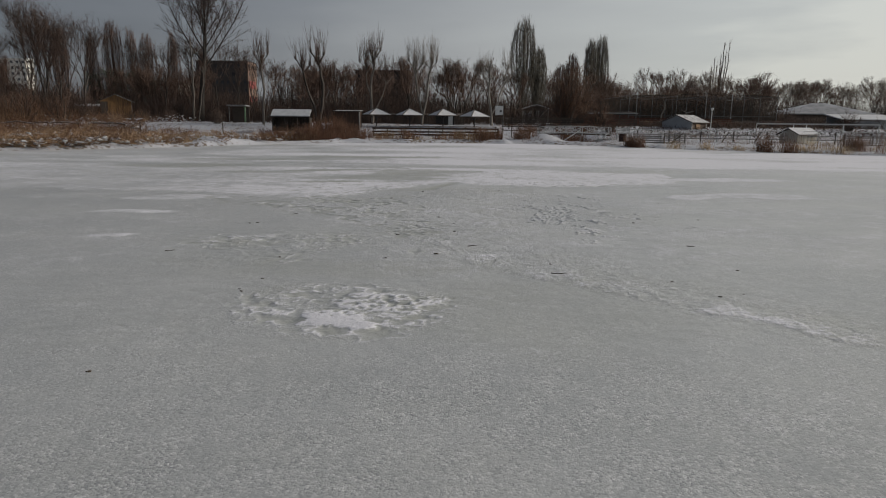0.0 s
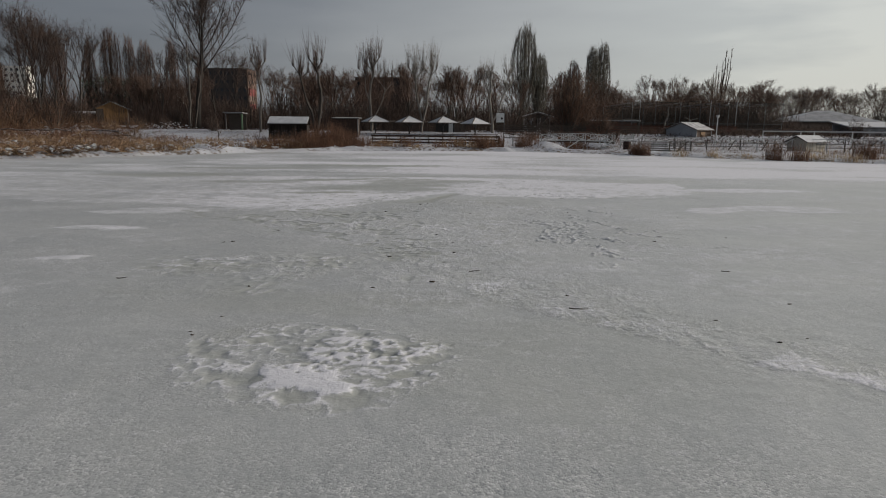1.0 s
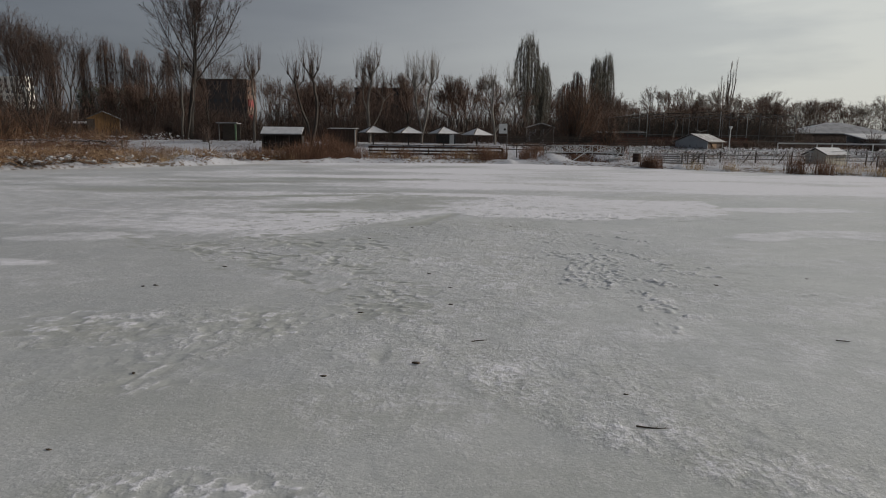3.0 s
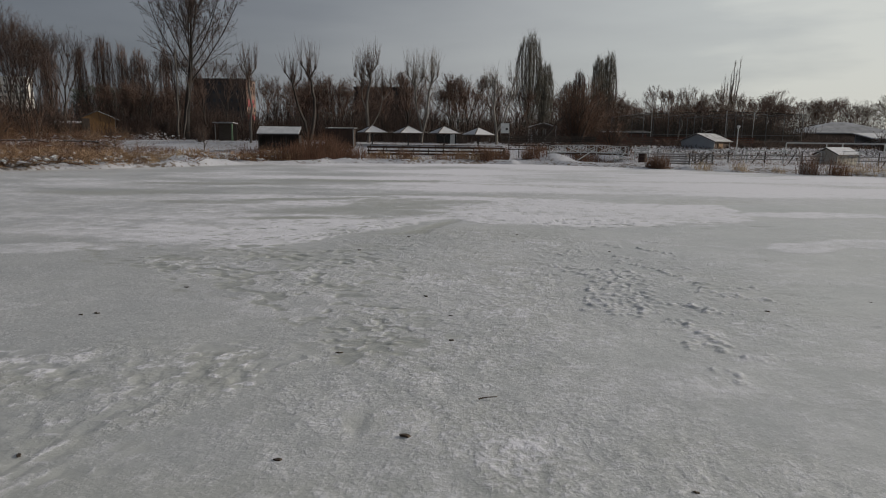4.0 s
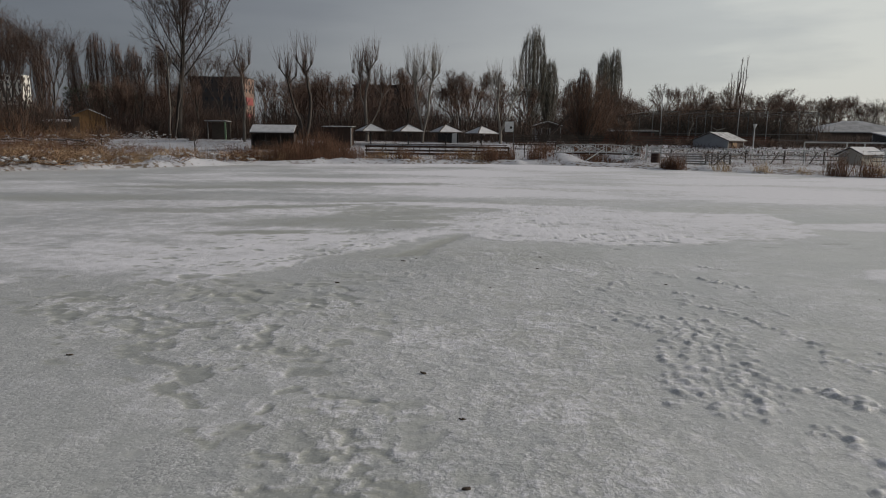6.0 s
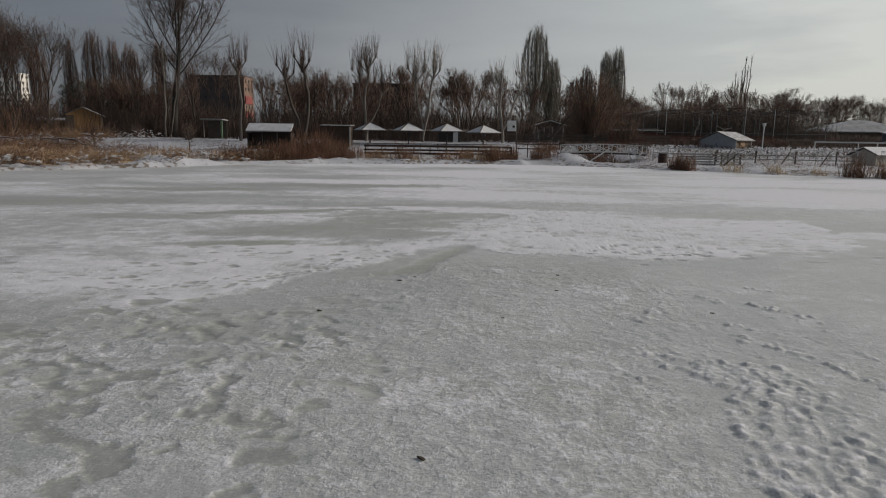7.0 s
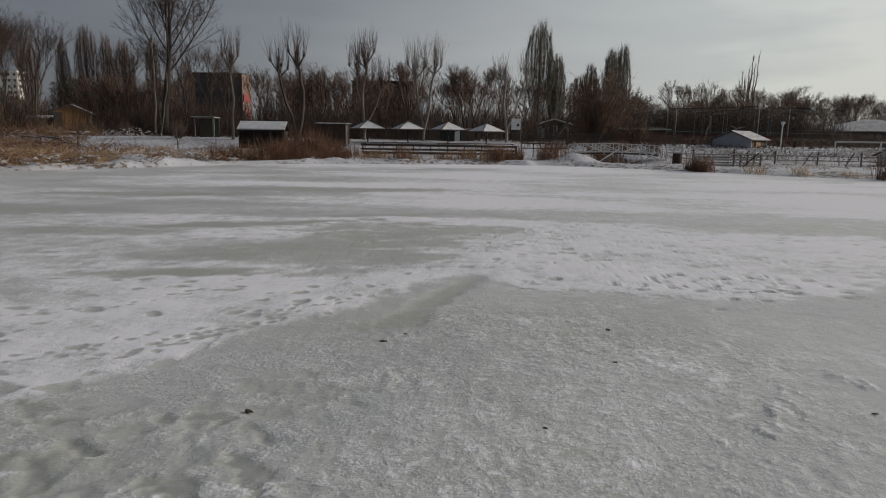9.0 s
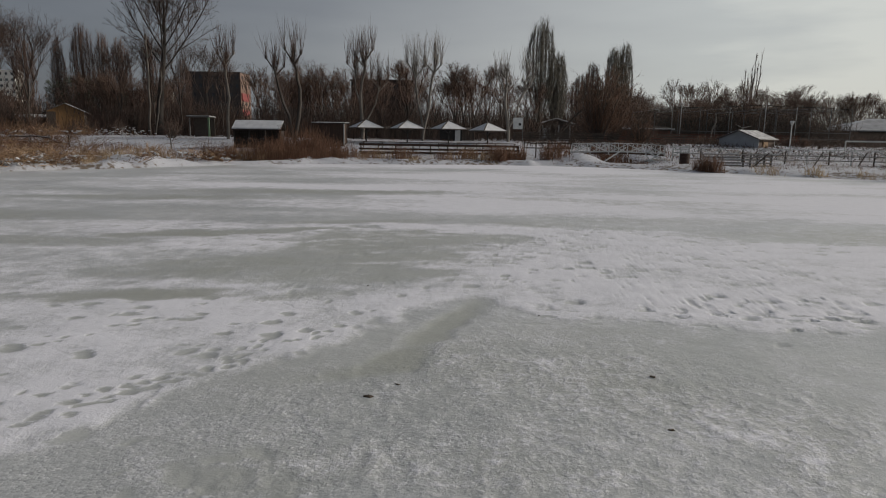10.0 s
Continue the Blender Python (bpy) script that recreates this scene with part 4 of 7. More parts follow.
def bush_tree(seed, h=8.0, w=4.0, n=46, twig=0.02, fan=0.5):
    """Many stems from the ground, a dense dome of fine twigs."""
    rng, out = np.random.default_rng(seed), []
    k2 = 1.0 if fan > 0.47 else 1.4
    plan = [(3, 2.4 * k2, 0.15, 28, 0.55, 0.03, 0.07), (1, 3.2 * k2, 0.0, 30, 0.9, 0.02, 0.08), (1, 0, 1, 25, 0.5, 0.02, 0.10)]
    for k in range(n):
        a, e = rng.uniform(0, 2 * math.pi), abs(rng.normal(0, fan))
        d = unit(np.array([math.cos(a) * e, math.sin(a) * e, 1]))
        foot = np.array([math.cos(a), math.sin(a), 0]) * rng.uniform(0, w * 0.16)
        sub = []
        grow(rng, sub, foot, d, h * rng.uniform(0.5, 0.9) * (1 - 0.15 * e), 0.055, 0, plan)
        out += sub
    return [(l, p, q, max(a, twig), (b and max(b, twig * 0.7))) for l, p, q, a, b in out]


def big_vase_tree():
    """The tallest bare tree on the bank: a dark leaning stem whose limbs arch out and then rise."""
    rng, out = np.random.default_rng(77), []
    plan = [(8, 1.9, 0.15, 34, 0.42, 0.08, 0.04), (4, 2.3, 0.05, 34, 0.58, 0.04, 0.05), (3, 2.2, 0.0, 28, 0.7, 0.02, 0.06), (1, 0, 1, 25, 0.5, 0.0, 0.07)]
    stem = ((0.0, 0.0, 0.52), (0.2, 3.0, 0.44), (0.55, 6.0, 0.38), (1.0, 9.0, 0.31), (1.4, 12.0, 0.22), (1.5, 15.0, 0.15), (1.7, 19.0, 0.08), (1.6, 23.0, 0.02))
    for (x0, z0, r0), (x1, z1, r1) in zip(stem, stem[1:]):
        out.append((0, np.array([x0, 0, z0]), np.array([x1, 0, z1]), r0, r1))
    n = 17
    for k in range(n):
        z = 8.2 + 9.0 * (k / n) ** 0.9
        x = float(np.interp(z, [s[1] for s in stem], [s[0] for s in stem]))
        lean = 46 - 24 * k / n + 8 * math.sin(k * 2.7)
        a, e = radians(2.4 * k * 57.3 + 20), math.tan(radians(lean))
        sub = []
        grow(rng, sub, np.array([x, 0, z - 0.1]), unit(np.array([math.cos(a) * e, math.sin(a) * e, 1])), (23.5 - z) * 0.90, 0.11 - 0.06 * k / n, 0, plan)
        out += [(l + 1 if l else 0, p, q, max(a2, 0.014), (b2 and max(b2, 0.011))) for l, p, q, a2, b2 in sub]
    for k in range(5):         # thin low side branches
        sub = []
        grow(rng, sub, np.array([0.15 * k, 0, 3.5 + 0.8 * k]), unit(np.array([math.cos(2.4 * k), math.sin(2.4 * k), 0.7])), 2.6, 0.04, 0, plan[1:])
        out += [(l + 1, p, q, max(a2, 0.014), (b2 and max(b2, 0.011))) for l, p, q, a2, b2 in sub]
    return out


def make_trees():
    rng = np.random.default_rng(5)
    make_tree("tall_bare_tree", "tall leafless tree with fanning limbs on the snowy bank", big_vase_tree(), 1, (BLACKBARK, TWIGDARK), at(-44.5, 108.6, 0, 1.11), trunk_sides=8)
    make_tree("pale_trunk_tree", "slim pale-barked leafless tree beside the tall one", pollard_tree(8, [([(0, 0, 0), (0.25, 0, 4), (0.3, 0, 8), (0.25, 0, 12.6)], 0.20), ([(0.7, 0, 0), (1.3, 0, 3), (1.9, 0, 6), (2.0, 0, 8)], 0.12)], 2.2, 8, 12), 0, (PALEBARK, TWIG), at(-45.2, 107.2, 0, 1.08))
    # cut-back trees along the promenade
    P = "pollarded leafless tree with straight upright shoots"
    make_tree("pollarded_tree", P + ", crooked trunk", pollard_tree(1, [([(0, 0, 0), (0.05, 0, 2.6), (0.35, 0, 5.2), (0.0, 0, 8.2), (0.1, 0, 9.6)], 0.24)], 4.6, 40, 60), 0, (PALEBARK, TWIG), at(-30.1, 97), "pollarded trees")
    make_tree("pollarded_tree", P + ", two leaning dark stems", pollard_tree(2, [([(0, 0, 0), (-0.5, 0, 3.2), (-1.7, 0.3, 6.4), (-2.2, 0.2, 9.0)], 0.24), ([(0, 0, 0), (0.7, 0, 3.2), (0.9, 0, 6.4), (0.6, 0, 8.6), (0.1, 0, 9.6)], 0.30)], 4.6, 34, 40), 0, (BARK, TWIG), at(-21.0, 94), "pollarded trees")
    make_tree("pollarded_tree", P + ", thick forked head", pollard_tree(3, [([(0, 0, 0), (-0.1, 0, 3), (-0.2, 0, 6), (0.3, 0, 8.6), (0.15, 0, 10.4)], 0.30), ([(-0.15, 0, 4.0), (-0.9, 0.2, 6.5), (-0.8, 0, 9.0)], 0.15), ([(0.0, 0, 1.6), (1.7, 0.2, 4.8), (2.4, 0, 7.0)], 0.13)], 4.6, 44, 26), 0, (PALEBARK, TWIG), at(-13.8, 101), "pollarded trees")
    make_tree("pollarded_tree", P + ", trunk split in a V", pollard_tree(4, [([(0, 0, 0), (0.1, 0, 1.6), (-0.7, 0, 5.0), (-1.1, 0, 9.2)], 0.24), ([(0.1, 0, 1.5), (0.8, 0, 4.6), (1.1, 0.2, 8.0), (1.7, 0, 10.0)], 0.24)], 5.0, 40, 30), 0, (WHITEBARK, TWIGPALE), at(-5.9, 101), "pollarded trees")
    make_tree("pollarded_tree", P + ", pale bark and bare stubs", pollard_tree(6, [([(0, 0, 0), (-0.1, 0, 2.2), (-0.5, 0, 5.0), (-0.4, 0, 8.8)], 0.27), ([(0.05, 0, 2.0), (1.0, 0, 3.6), (1.4, 0, 5.4), (2.6, 0, 7.3)], 0.20), ([(1.2, 0, 4.9), (1.9, 0, 7.2), (2.3, 0, 9.0)], 0.12), ([(-0.45, 0, 5.6), (-1.6, 0, 8.4)], 0.10)], 3.6, 12, 12), 0, (WHITEBARK, TWIGPALE), at(5.0, 98), "pollarded trees")
    # poplars
    G = "tall leafless poplar with a narrow upright crown"
    for x, y, h, w, s, mat in ((14.4, 147, 23.6, 3.4, 1, TWIGOLIVE), (18.0, 149, 17.8, 2.4, 2, TWIGOLIVE), (40.3, 186, 25.0, 2.6, 3, TWIGOLIVE), (37.0, 184, 23.6, 2.2, 4, TWIGOLIVE), (31.9, 184, 19.6, 2.6, 5, TWIG), (28.6, 182, 16.4, 2.8, 6, TWIG)):
        make_tree("poplar", G, poplar_tree(s + 20, h, w, 0.032, 430), 1, (mat, mat), at(x, y), "poplars")
    a = make_tree("poplar", G, poplar_tree(31, 23.4, 1.9, 0.028, 260), 1, (TWIG, TWIG), at(-98.3, 170), "poplars")
    b = make_tree("poplar", G, poplar_tree(32, 26.0, 3.1, 0.028, 400), 1, (TWIG, TWIG), at(-92.3, 170), "poplars")
    for src, x, y, k in ((a, -87.6, 170.5, 1.03), (b, -83.2, 170, 0.88), (a, -76.1, 170, 1.0), (b, -69, 172, 0.72), (b, -108, 172, 0.9)):
        copy_thing(src, at(x, y, rng.uniform(0, 360), k)).scale = (k, k, k)
    make_tree("poplar", "sparse tall poplar of a few bare upright boughs", bough_poplar(), 1, (BARK, TWIG), at(87.5, 220), "poplars")
    # rust-brown willows behind the bridge
    W = "dense rust-brown leafless willow thicket"
    make_tree("willow", W, bush_tree(51, 10.4, 4.4, 70, 0.014, 0.44), 0, (BARK, TWIGWARM), at(17.5, 105), "willows")
    make_tree("willow", W, bush_tree(52, 9.6, 4.4, 62, 0.014, 0.46), 0, (BARK, TWIGWARM), at(20.2, 108), "willows")
    make_tree("willow", "low reddish willow bush by the footbridge", bush_tree(53, 4.4, 2.6, 34), 0, (BARK, TWIGWARM), at(21.5, 98), "willows")
    # woods behind the park
    kinds = [make_tree("woodland_tree", "leafless woodland tree with a fine grey-brown crown", wood_tree(s, 13, 0.021, sp), 1, (BARK, mat), at(x, y), "woodland trees", 5)
             for s, sp, mat, x, y in ((61, 0.8, TWIG, -20, 130), (62, 0.6, TWIG, -24, 125), (63, 0.9, TWIG, -1.5, 122), (64, 0.7, TWIG, 6.0, 128), (65, 1.0, TWIGPALE, 45, 196))]
    kinds.append(make_tree("woodland_tree", "tall airy leafless tree over the reedy bank", [(l, p, q, max(a * 0.62, 0.0115), (b and max(b * 0.62, 0.009))) for l, p, q, a, b in wood_tree(67, 13, 0.0115, 0.75)], 1, (BARK, TWIGDARK), at(-108, 128), "woodland trees", 5))
    spots = []
    for k in range(56):        # the dark belt behind the pavilions
        spots.append((rng.uniform(-62, 13), rng.uniform(114, 160), rng.uniform(0.85, 1.15), rng.choice([0, 1, 2, 3])))
    for k in range(18):        # the left end
        spots.append((rng.uniform(-125, -62), rng.uniform(120, 160), rng.uniform(0.95, 1.25), rng.choice([0, 1, 3])))
    for k in range(100):        # the far belt on the other side
        x = rng.uniform(22, 165)
        spots.append((x, rng.uniform(170, 225), rng.uniform(0.9, 1.2), rng.choice([4, 0, 2, 3])))
    for k in range(16):        # lower trees behind the big cage
        spots.append((rng.uniform(28, 70), rng.uniform(138, 160), rng.uniform(0.5, 0.75), rng.choice([2, 0, 3])))
    for x, y, s in ((-70.8, 112, 1.75), (-80, 119, 1.9), (-92, 121, 1.9), (-84, 124, 1.9), (-98, 126, 1.9), (-76, 116, 1.9), (-73, 111, 1.9), (-87, 116, 1.9), (-70.2, 118, 1.75), (-90, 138, 2.0), (-112, 141, 1.8), (-84, 136, 1.7), (-118, 139, 1.8)):
        spots.append((x, y, s, 5))
    for x, y, s in ((-52, 117, 0.95), (-55, 119, 1.0)):
        spots.append((x, y, s, 3))
    # the woods' skyline, as a slope from the lake against the bearing
    bearing = [-1.2, -0.78, -0.69, -0.66, -0.52, -0.45, -0.33, -0.25, -0.22, -0.09, -0.03, 0.02, 0.16, 0.22, 0.29, 0.34, 0.42, 0.46, 0.50, 0.556, 0.62, 0.70, 1.2]
    slope = [0.17, 0.205, 0.20, 0.10, 0.085, 0.105, 0.11, 0.125, 0.132, 0.128, 0.118, 0.104, 0.092, 0.088, 0.088, 0.090, 0.086, 0.076, 0.080, 0.088, 0.070, 0.076, 0.078]
    for x, y, s, k in spots:
        r = (x + 0.45) / (y - 18.75)
        if -0.70 < r < -0.47 and y < 131:
            y += 10
        if -0.73 < x / (y - 9.6) < -0.625 and s < 1.5:
            continue
        if (y < 152 and 70 < x < 99) or (-0.76 < r < -0.655 and s < 1.5):
            continue
        if y < 172 and (-0.442 < x / (y - 16) < -0.345 or y < 150 and (-0.46 < r < -0.33 and rng.random() < 0.72)):
            continue
        s = min(s, (float(np.interp(r, bearing, slope)) * (y - 18.75) + 0.3) / 13.0) * (rng.uniform(0.74, 1.14) if -0.4 < r < 0.2 else rng.uniform(0.88, 1.12))
        copy_thing(kinds[k], at(x, y, rng.uniform(0, 360), s)).scale = (s, s, s * rng.uniform(0.92, 1.08))
    for x, y, s in ((-53, 114, 1.15), (-48.2, 115, 1.25), (-43.5, 114, 1.25), (-39.5, 113, 1.15), (-36.5, 112, 0.95)):      # airy crowns round the tall tree
        copy_thing(kinds[5], at(x, y, rng.uniform(0, 360), s)).scale = (s, s, s)
    # bushes: by the cage, under the belt of trees and on the left bank
    T = "leafless bush with a dense haze of thin stems"
    low = [make_tree("bare_bush", T, bush_tree(71 + i, 4.2, 2.6, 25), 0, (BARK, mat), at(x, y), "bushes") for i, (mat, x, y) in enumerate(((TWIG, 33, 141), (TWIGWARM, 47, 143), (TWIGDARK, -50, 112)))]
    for k in range(40):
        x, y, s = rng.uniform(26, 67), rng.uniform(137, 150), rng.uniform(1.3, 2.1)
        copy_thing(low[k % 2], at(x, y, rng.uniform(0, 360), s)).scale = (s, s, s)
    for k in range(44):
        x, y, s = rng.uniform(-100, 20), rng.uniform(108, 122), rng.uniform(0.8, 1.5)
        if (abs(x + 6) > 9 or y > 116) and (abs(x + 62) > 6 or y > 122) and not (abs(x - 13.4) < 4.5 and y < 117):
            copy_thing(low[(2, 2, 0, 2)[k % 4]], at(x, y, rng.uniform(0, 360), s)).scale = (s, s, s)
    shrubs = [(-84, 128, 2.2, 0), (-88, 130, 2.3, 2), (-92, 131, 2.3, 0), (-80, 127, 2.1, 2), (-96, 133, 2.4, 0), (-76, 126, 2.0, 0), (-100, 135, 2.4, 2), (-70, 112, 1.35, 0), (-74, 113, 1.5, 2), (-78, 115, 1.6, 0), (-82, 117, 1.6, 2), (-72.5, 117, 1.6, 0), (-86, 118, 1.7, 2), (-67.5, 113.5, 1.2, 0), (-76, 119, 1.7, 2), (-90, 119, 1.7, 0), (-37.6, 97.5, 0.75, 0), (-39, 101, 0.6, 0), (-57.5, 106, 0.40, 0), (-61.5, 107, 0.5, 0), (-55, 105.5, 0.4, 0), (-66, 105, 0.8, 2), (-70, 106, 0.9, 0), (-62, 97, 1.2, 1),
              (-66, 95, 1.3, 1), (-70, 97, 1.3, 1), (-55, 99, 0.5, 1), (-54, 104, 0.5, 2), (-52, 103, 0.6, 2), (-47.5, 103, 0.6, 0), (-72, 90, 1.0, 1), (62, 92, 0.9, 1), (66, 95, 1.1, 1), (58, 96, 0.8, 0)]
    for n in range(20):        # low shrubs on the meadow behind the footbridge
        shrubs.append((12 + 2.1 * n + rng.uniform(-0.8, 0.8), rng.uniform(90, 94) if n < 6 else rng.uniform(96, 105), rng.uniform(0.28, 0.42), 1 if n % 3 else 0))
    for x, y, s, k in shrubs:
        copy_thing(low[k], at(x, y, rng.uniform(0, 360), s)).scale = (s, s, s)
    twigs = []
    grow(np.random.default_rng(88), twigs, np.zeros(3), np.array([0.02, 0, 1.0]), 3.3, 0.075, 0, [(6, 1.0, 0.25, 38, 0.42, 0.03, 0.06), (3, 1.2, 0.1, 30, 0.5, 0.02, 0.08), (2, 0, 1, 25, 0.5, 0.0, 0.1)])
    make_tree("sapling", "thin bare sapling on the snowy slope", [(l, p, q, max(a, 0.024), (b and max(b, 0.02))) for l, p, q, a, b in twigs], 0, (BARK, TWIG), at(-32.7, 87.0))
    lean = [(np.array([15.0, 130, 2.0]), np.array([18.5, 130, 6.2]), 0.28, 0.22), (np.array([18.5, 130, 6.2]), np.array([22.5, 130, 10.2]), 0.22, 0.12), (np.array([19.5, 130, 7.2]), np.array([22.6, 130.5, 8.4]), 0.10, 0.05)]
    part("trunk", tubes("trunk", lean, 7, BARK), BARK, thing("leaning_tree", "dark bare trunk leaning far over", "tree"))


def make_undergrowth():
    """Tangled brush under the trees."""
    rng = np.random.default_rng(9)
    segs, warm = [], []
    for k in range(11000):
        x = rng.uniform(-115, 85)
        y = rng.uniform(106, 126) if x < 28 else rng.uniform(136, 160) if x < 72 else rng.uniform(164, 176)
        if -4 < x < 28 and rng.random() < 0.55:
            continue
        if y < 117 and (abs(x + 62) < 6 or abs(x - 13.4) < 4 or abs(x - 26.5) < 5.5):
            continue
        h = rng.uniform(1.2, 5.6)
        p = np.array([x, y, float(ground_z(x, y)) - 0.1])
        for i in range(3):
            q = p + np.array([rng.normal(0, 0.3), rng.normal(0, 0.3), h / 3])
            segs.append((p, q, 0.03, 0.02 if i < 2 else 0.0))
            p = q
    for k in range(5200):      # the thicket behind the big cage
        x, y = rng.uniform(27, 73), rng.uniform(140, 157)
        h = rng.uniform(3.0, 8.2) * (1.0 if x < 66 else 0.7)
        p = np.array([x, y, 2.0])
        for i in range(3):
            q = p + np.array([rng.normal(0, 0.5), rng.normal(0, 0.4), h / 3])
            segs.append((p, q, 0.045 - 0.008 * i, 0.037 - 0.008 * i if i < 2 else 0.0))
            p = q
    for k in range(1500):      # brush before the hall
        x, y = rng.uniform(72, 99), rng.uniform(140, 147)
        h = rng.uniform(0.8, 3.0)
        p = np.array([x, y, 2.0])
        for i in range(2):
            q = p + np.array([rng.normal(0, 0.4), rng.normal(0, 0.4), h / 2])
            segs.append((p, q, 0.045 - 0.01 * i, 0.035 - 0.01 * i if i < 1 else 0.0))
            p = q
    for k in range(7200):      # low brush inside the cage and round the bridge's landing
        if k % 14 < 13:
            x, y, h = rng.uniform(28, 68), rng.uniform(103, 139), rng.uniform(0.4, 1.4)
        else:
            x, y, h = rng.uniform(7, 25), rng.uniform(92, 106), rng.uniform(0.3, 0.8)
        if k % 7 == 0:
            x, y, h = rng.uniform(24, 62), rng.uniform(87, 104), rng.uniform(0.3, 1.0)
        p = np.array([x, y, float(ground_z(x, y)) - 0.1])
        q = p + np.array([rng.normal(0, 0.25), rng.normal(0, 0.25), h * 0.6])
        warm += [(p, q, 0.035, 0.028), (q, q + np.array([rng.normal(0, 0.3), rng.normal(0, 0.3), h * 0.4]), 0.028, 0.0)]
    tagged(new("low_brush", tubes("low_brush", warm, 3, TWIGDARK)), "low dark brown brush on the park's snowy ground", "brush", kind="stuff")
    tagged(new("undergrowth", tubes("undergrowth", segs, 3, TWIGDARK)), "bare tangled brush under the trees", "brush", kind="stuff")
    leaves = []
    for cx, cy, r, h, n in ((-93.0, 160, 2.7, 14.0, 900), (-87.8, 160, 3.2, 15.0, 1100), (-83.2, 160, 2.6, 14.5, 900), (-78.8, 160, 2.7, 12.5, 800), (-100, 157, 2.3, 8.0, 300)):
        for k in range(n):
            t = rng.random() ** 1.1 * 0.80
            a, q = rng.uniform(0, 6.283), math.sqrt(rng.random()) * r * (1.25 - 0.7 * t)
            p = np.array([cx + q * math.cos(a), cy + q * math.sin(a), 2.0 + t * h])
            d = unit(np.array([math.cos(a), math.sin(a), rng.uniform(0.3, 1.6)]))
            leaves.append((p, p + d * rng.uniform(0.4, 0.9), 0.09, 0.01))
    tagged(new("evergreens", tubes("evergreens", leaves, 3, IVY)), "dark evergreen shrubs under the poplars", "evergreen", kind="stuff")


def make_far_woods():
    """The depth of the woods behind the single trees: stems and boughs past counting."""
    rng, segs = np.random.default_rng(19), []
    for k in range(10000):
        right = k % 3 == 0
        x = rng.uniform(24, 185) if right else rng.uniform(-135, 30)
        y = rng.uniform(228, 246) if right else rng.uniform(158, 172)
        r = (x + 0.45) / (y - 18.75)
        if -0.80 < r < -0.66 or -0.445 < r < -0.33:
            continue
        top = np.interp(r, [-1.0, -0.70, -0.62, -0.45, -0.2, -0.08, 0.0, 0.15, 0.3, 0.42, 0.47, 0.56, 0.62, 0.9], [0.13, 0.13, 0.095, 0.095, 0.080, 0.072, 0.062, 0.060, 0.070, 0.068, 0.054, 0.070, 0.060, 0.062])
        h = (top * (y - 18.75) + 0.3) * rng.uniform(0.35, 1.0)
        p = np.array([x, y, 2.1])
        for i in range(3):
            q = p + np.array([rng.normal(0, 0.5), rng.normal(0, 0.5), h / 3])
            segs.append((p, q, 0.075 - 0.02 * i, 0.055 - 0.02 * i if i < 2 else 0.0))
            if i:
                b = p + (q - p) * rng.random()
                segs.append((b, b + np.array([rng.normal(0, 1.1), rng.normal(0, 1.1), rng.uniform(0.6, 2.4)]), 0.04, 0.0))
            p = q
    for k in range(2600):          # a dark thicket behind the yellow hut
        x, y = rng.uniform(-92, -46), rng.uniform(132, 150)
        h = rng.uniform(2.0, 8.5)
        p = np.array([x, y, 2.1])
        for i in range(3):
            q = p + np.array([rng.normal(0, 0.4), rng.normal(0, 0.4), h / 3])
            segs.append((p, q, 0.065 - 0.018 * i, 0.047 - 0.018 * i if i < 2 else 0.0))
            p = q
    tagged(new("far_woods", tubes("far_woods", segs, 3, TWIGDARK)), "dark depth of leafless woods behind the park", "woods", kind="stuff")


# ---- reeds ----
def reeds(name, label, rows, material, seed):
    """Stalks: rows of (x0, x1, from shore, to shore, height, count, lean)."""
    rng, segs = np.random.default_rng(seed), []
    for x0, x1, s0, s1, h, n, lean in rows:
        k = 0
        tuft = [(rng.uniform(x0, x1), rng.uniform(s0, s1), rng.uniform(0.45, 1.15)) for _ in range(max(int(n / 55), 3))]
        for _ in range(n):
            tx, ts, th = tuft[rng.integers(len(tuft))]
            x = min(max(tx + rng.normal(0, 0.35 + (x1 - x0) * 0.03), x0 - 0.3), x1 + 0.3)
            y = float(shore(x)) + min(max(ts + rng.normal(0, 0.5), s0 - 0.3), s1 + 0.3)
            p = np.array([x, y, max(float(ground_z(x, y)), -0.02) - 0.05])
            hh = h * th * rng.uniform(0.6, 1.15)
            a, e = rng.uniform(0, 6.283), abs(rng.normal(0, lean))
            d = unit(np.array([math.cos(a) * e, math.sin(a) * e, 1]))
            q = p + d * hh * 0.55
            d2 = unit(d + np.array([math.cos(a), math.sin(a), -0.15]) * (0.18 + 0.5 * e) * rng.uniform(0.3, 1.4))
            t = q + d2 * hh * 0.45
            r = rng.uniform(0.009, 0.016)
            segs += [(p, q, r, r * 0.85), (q, t, r * 0.85, r * 0.9 if rng.random() < 0.25 else 0.004)]
    tagged(new(name, tubes(name, segs, 3, material)), label, "reeds", kind="stuff")


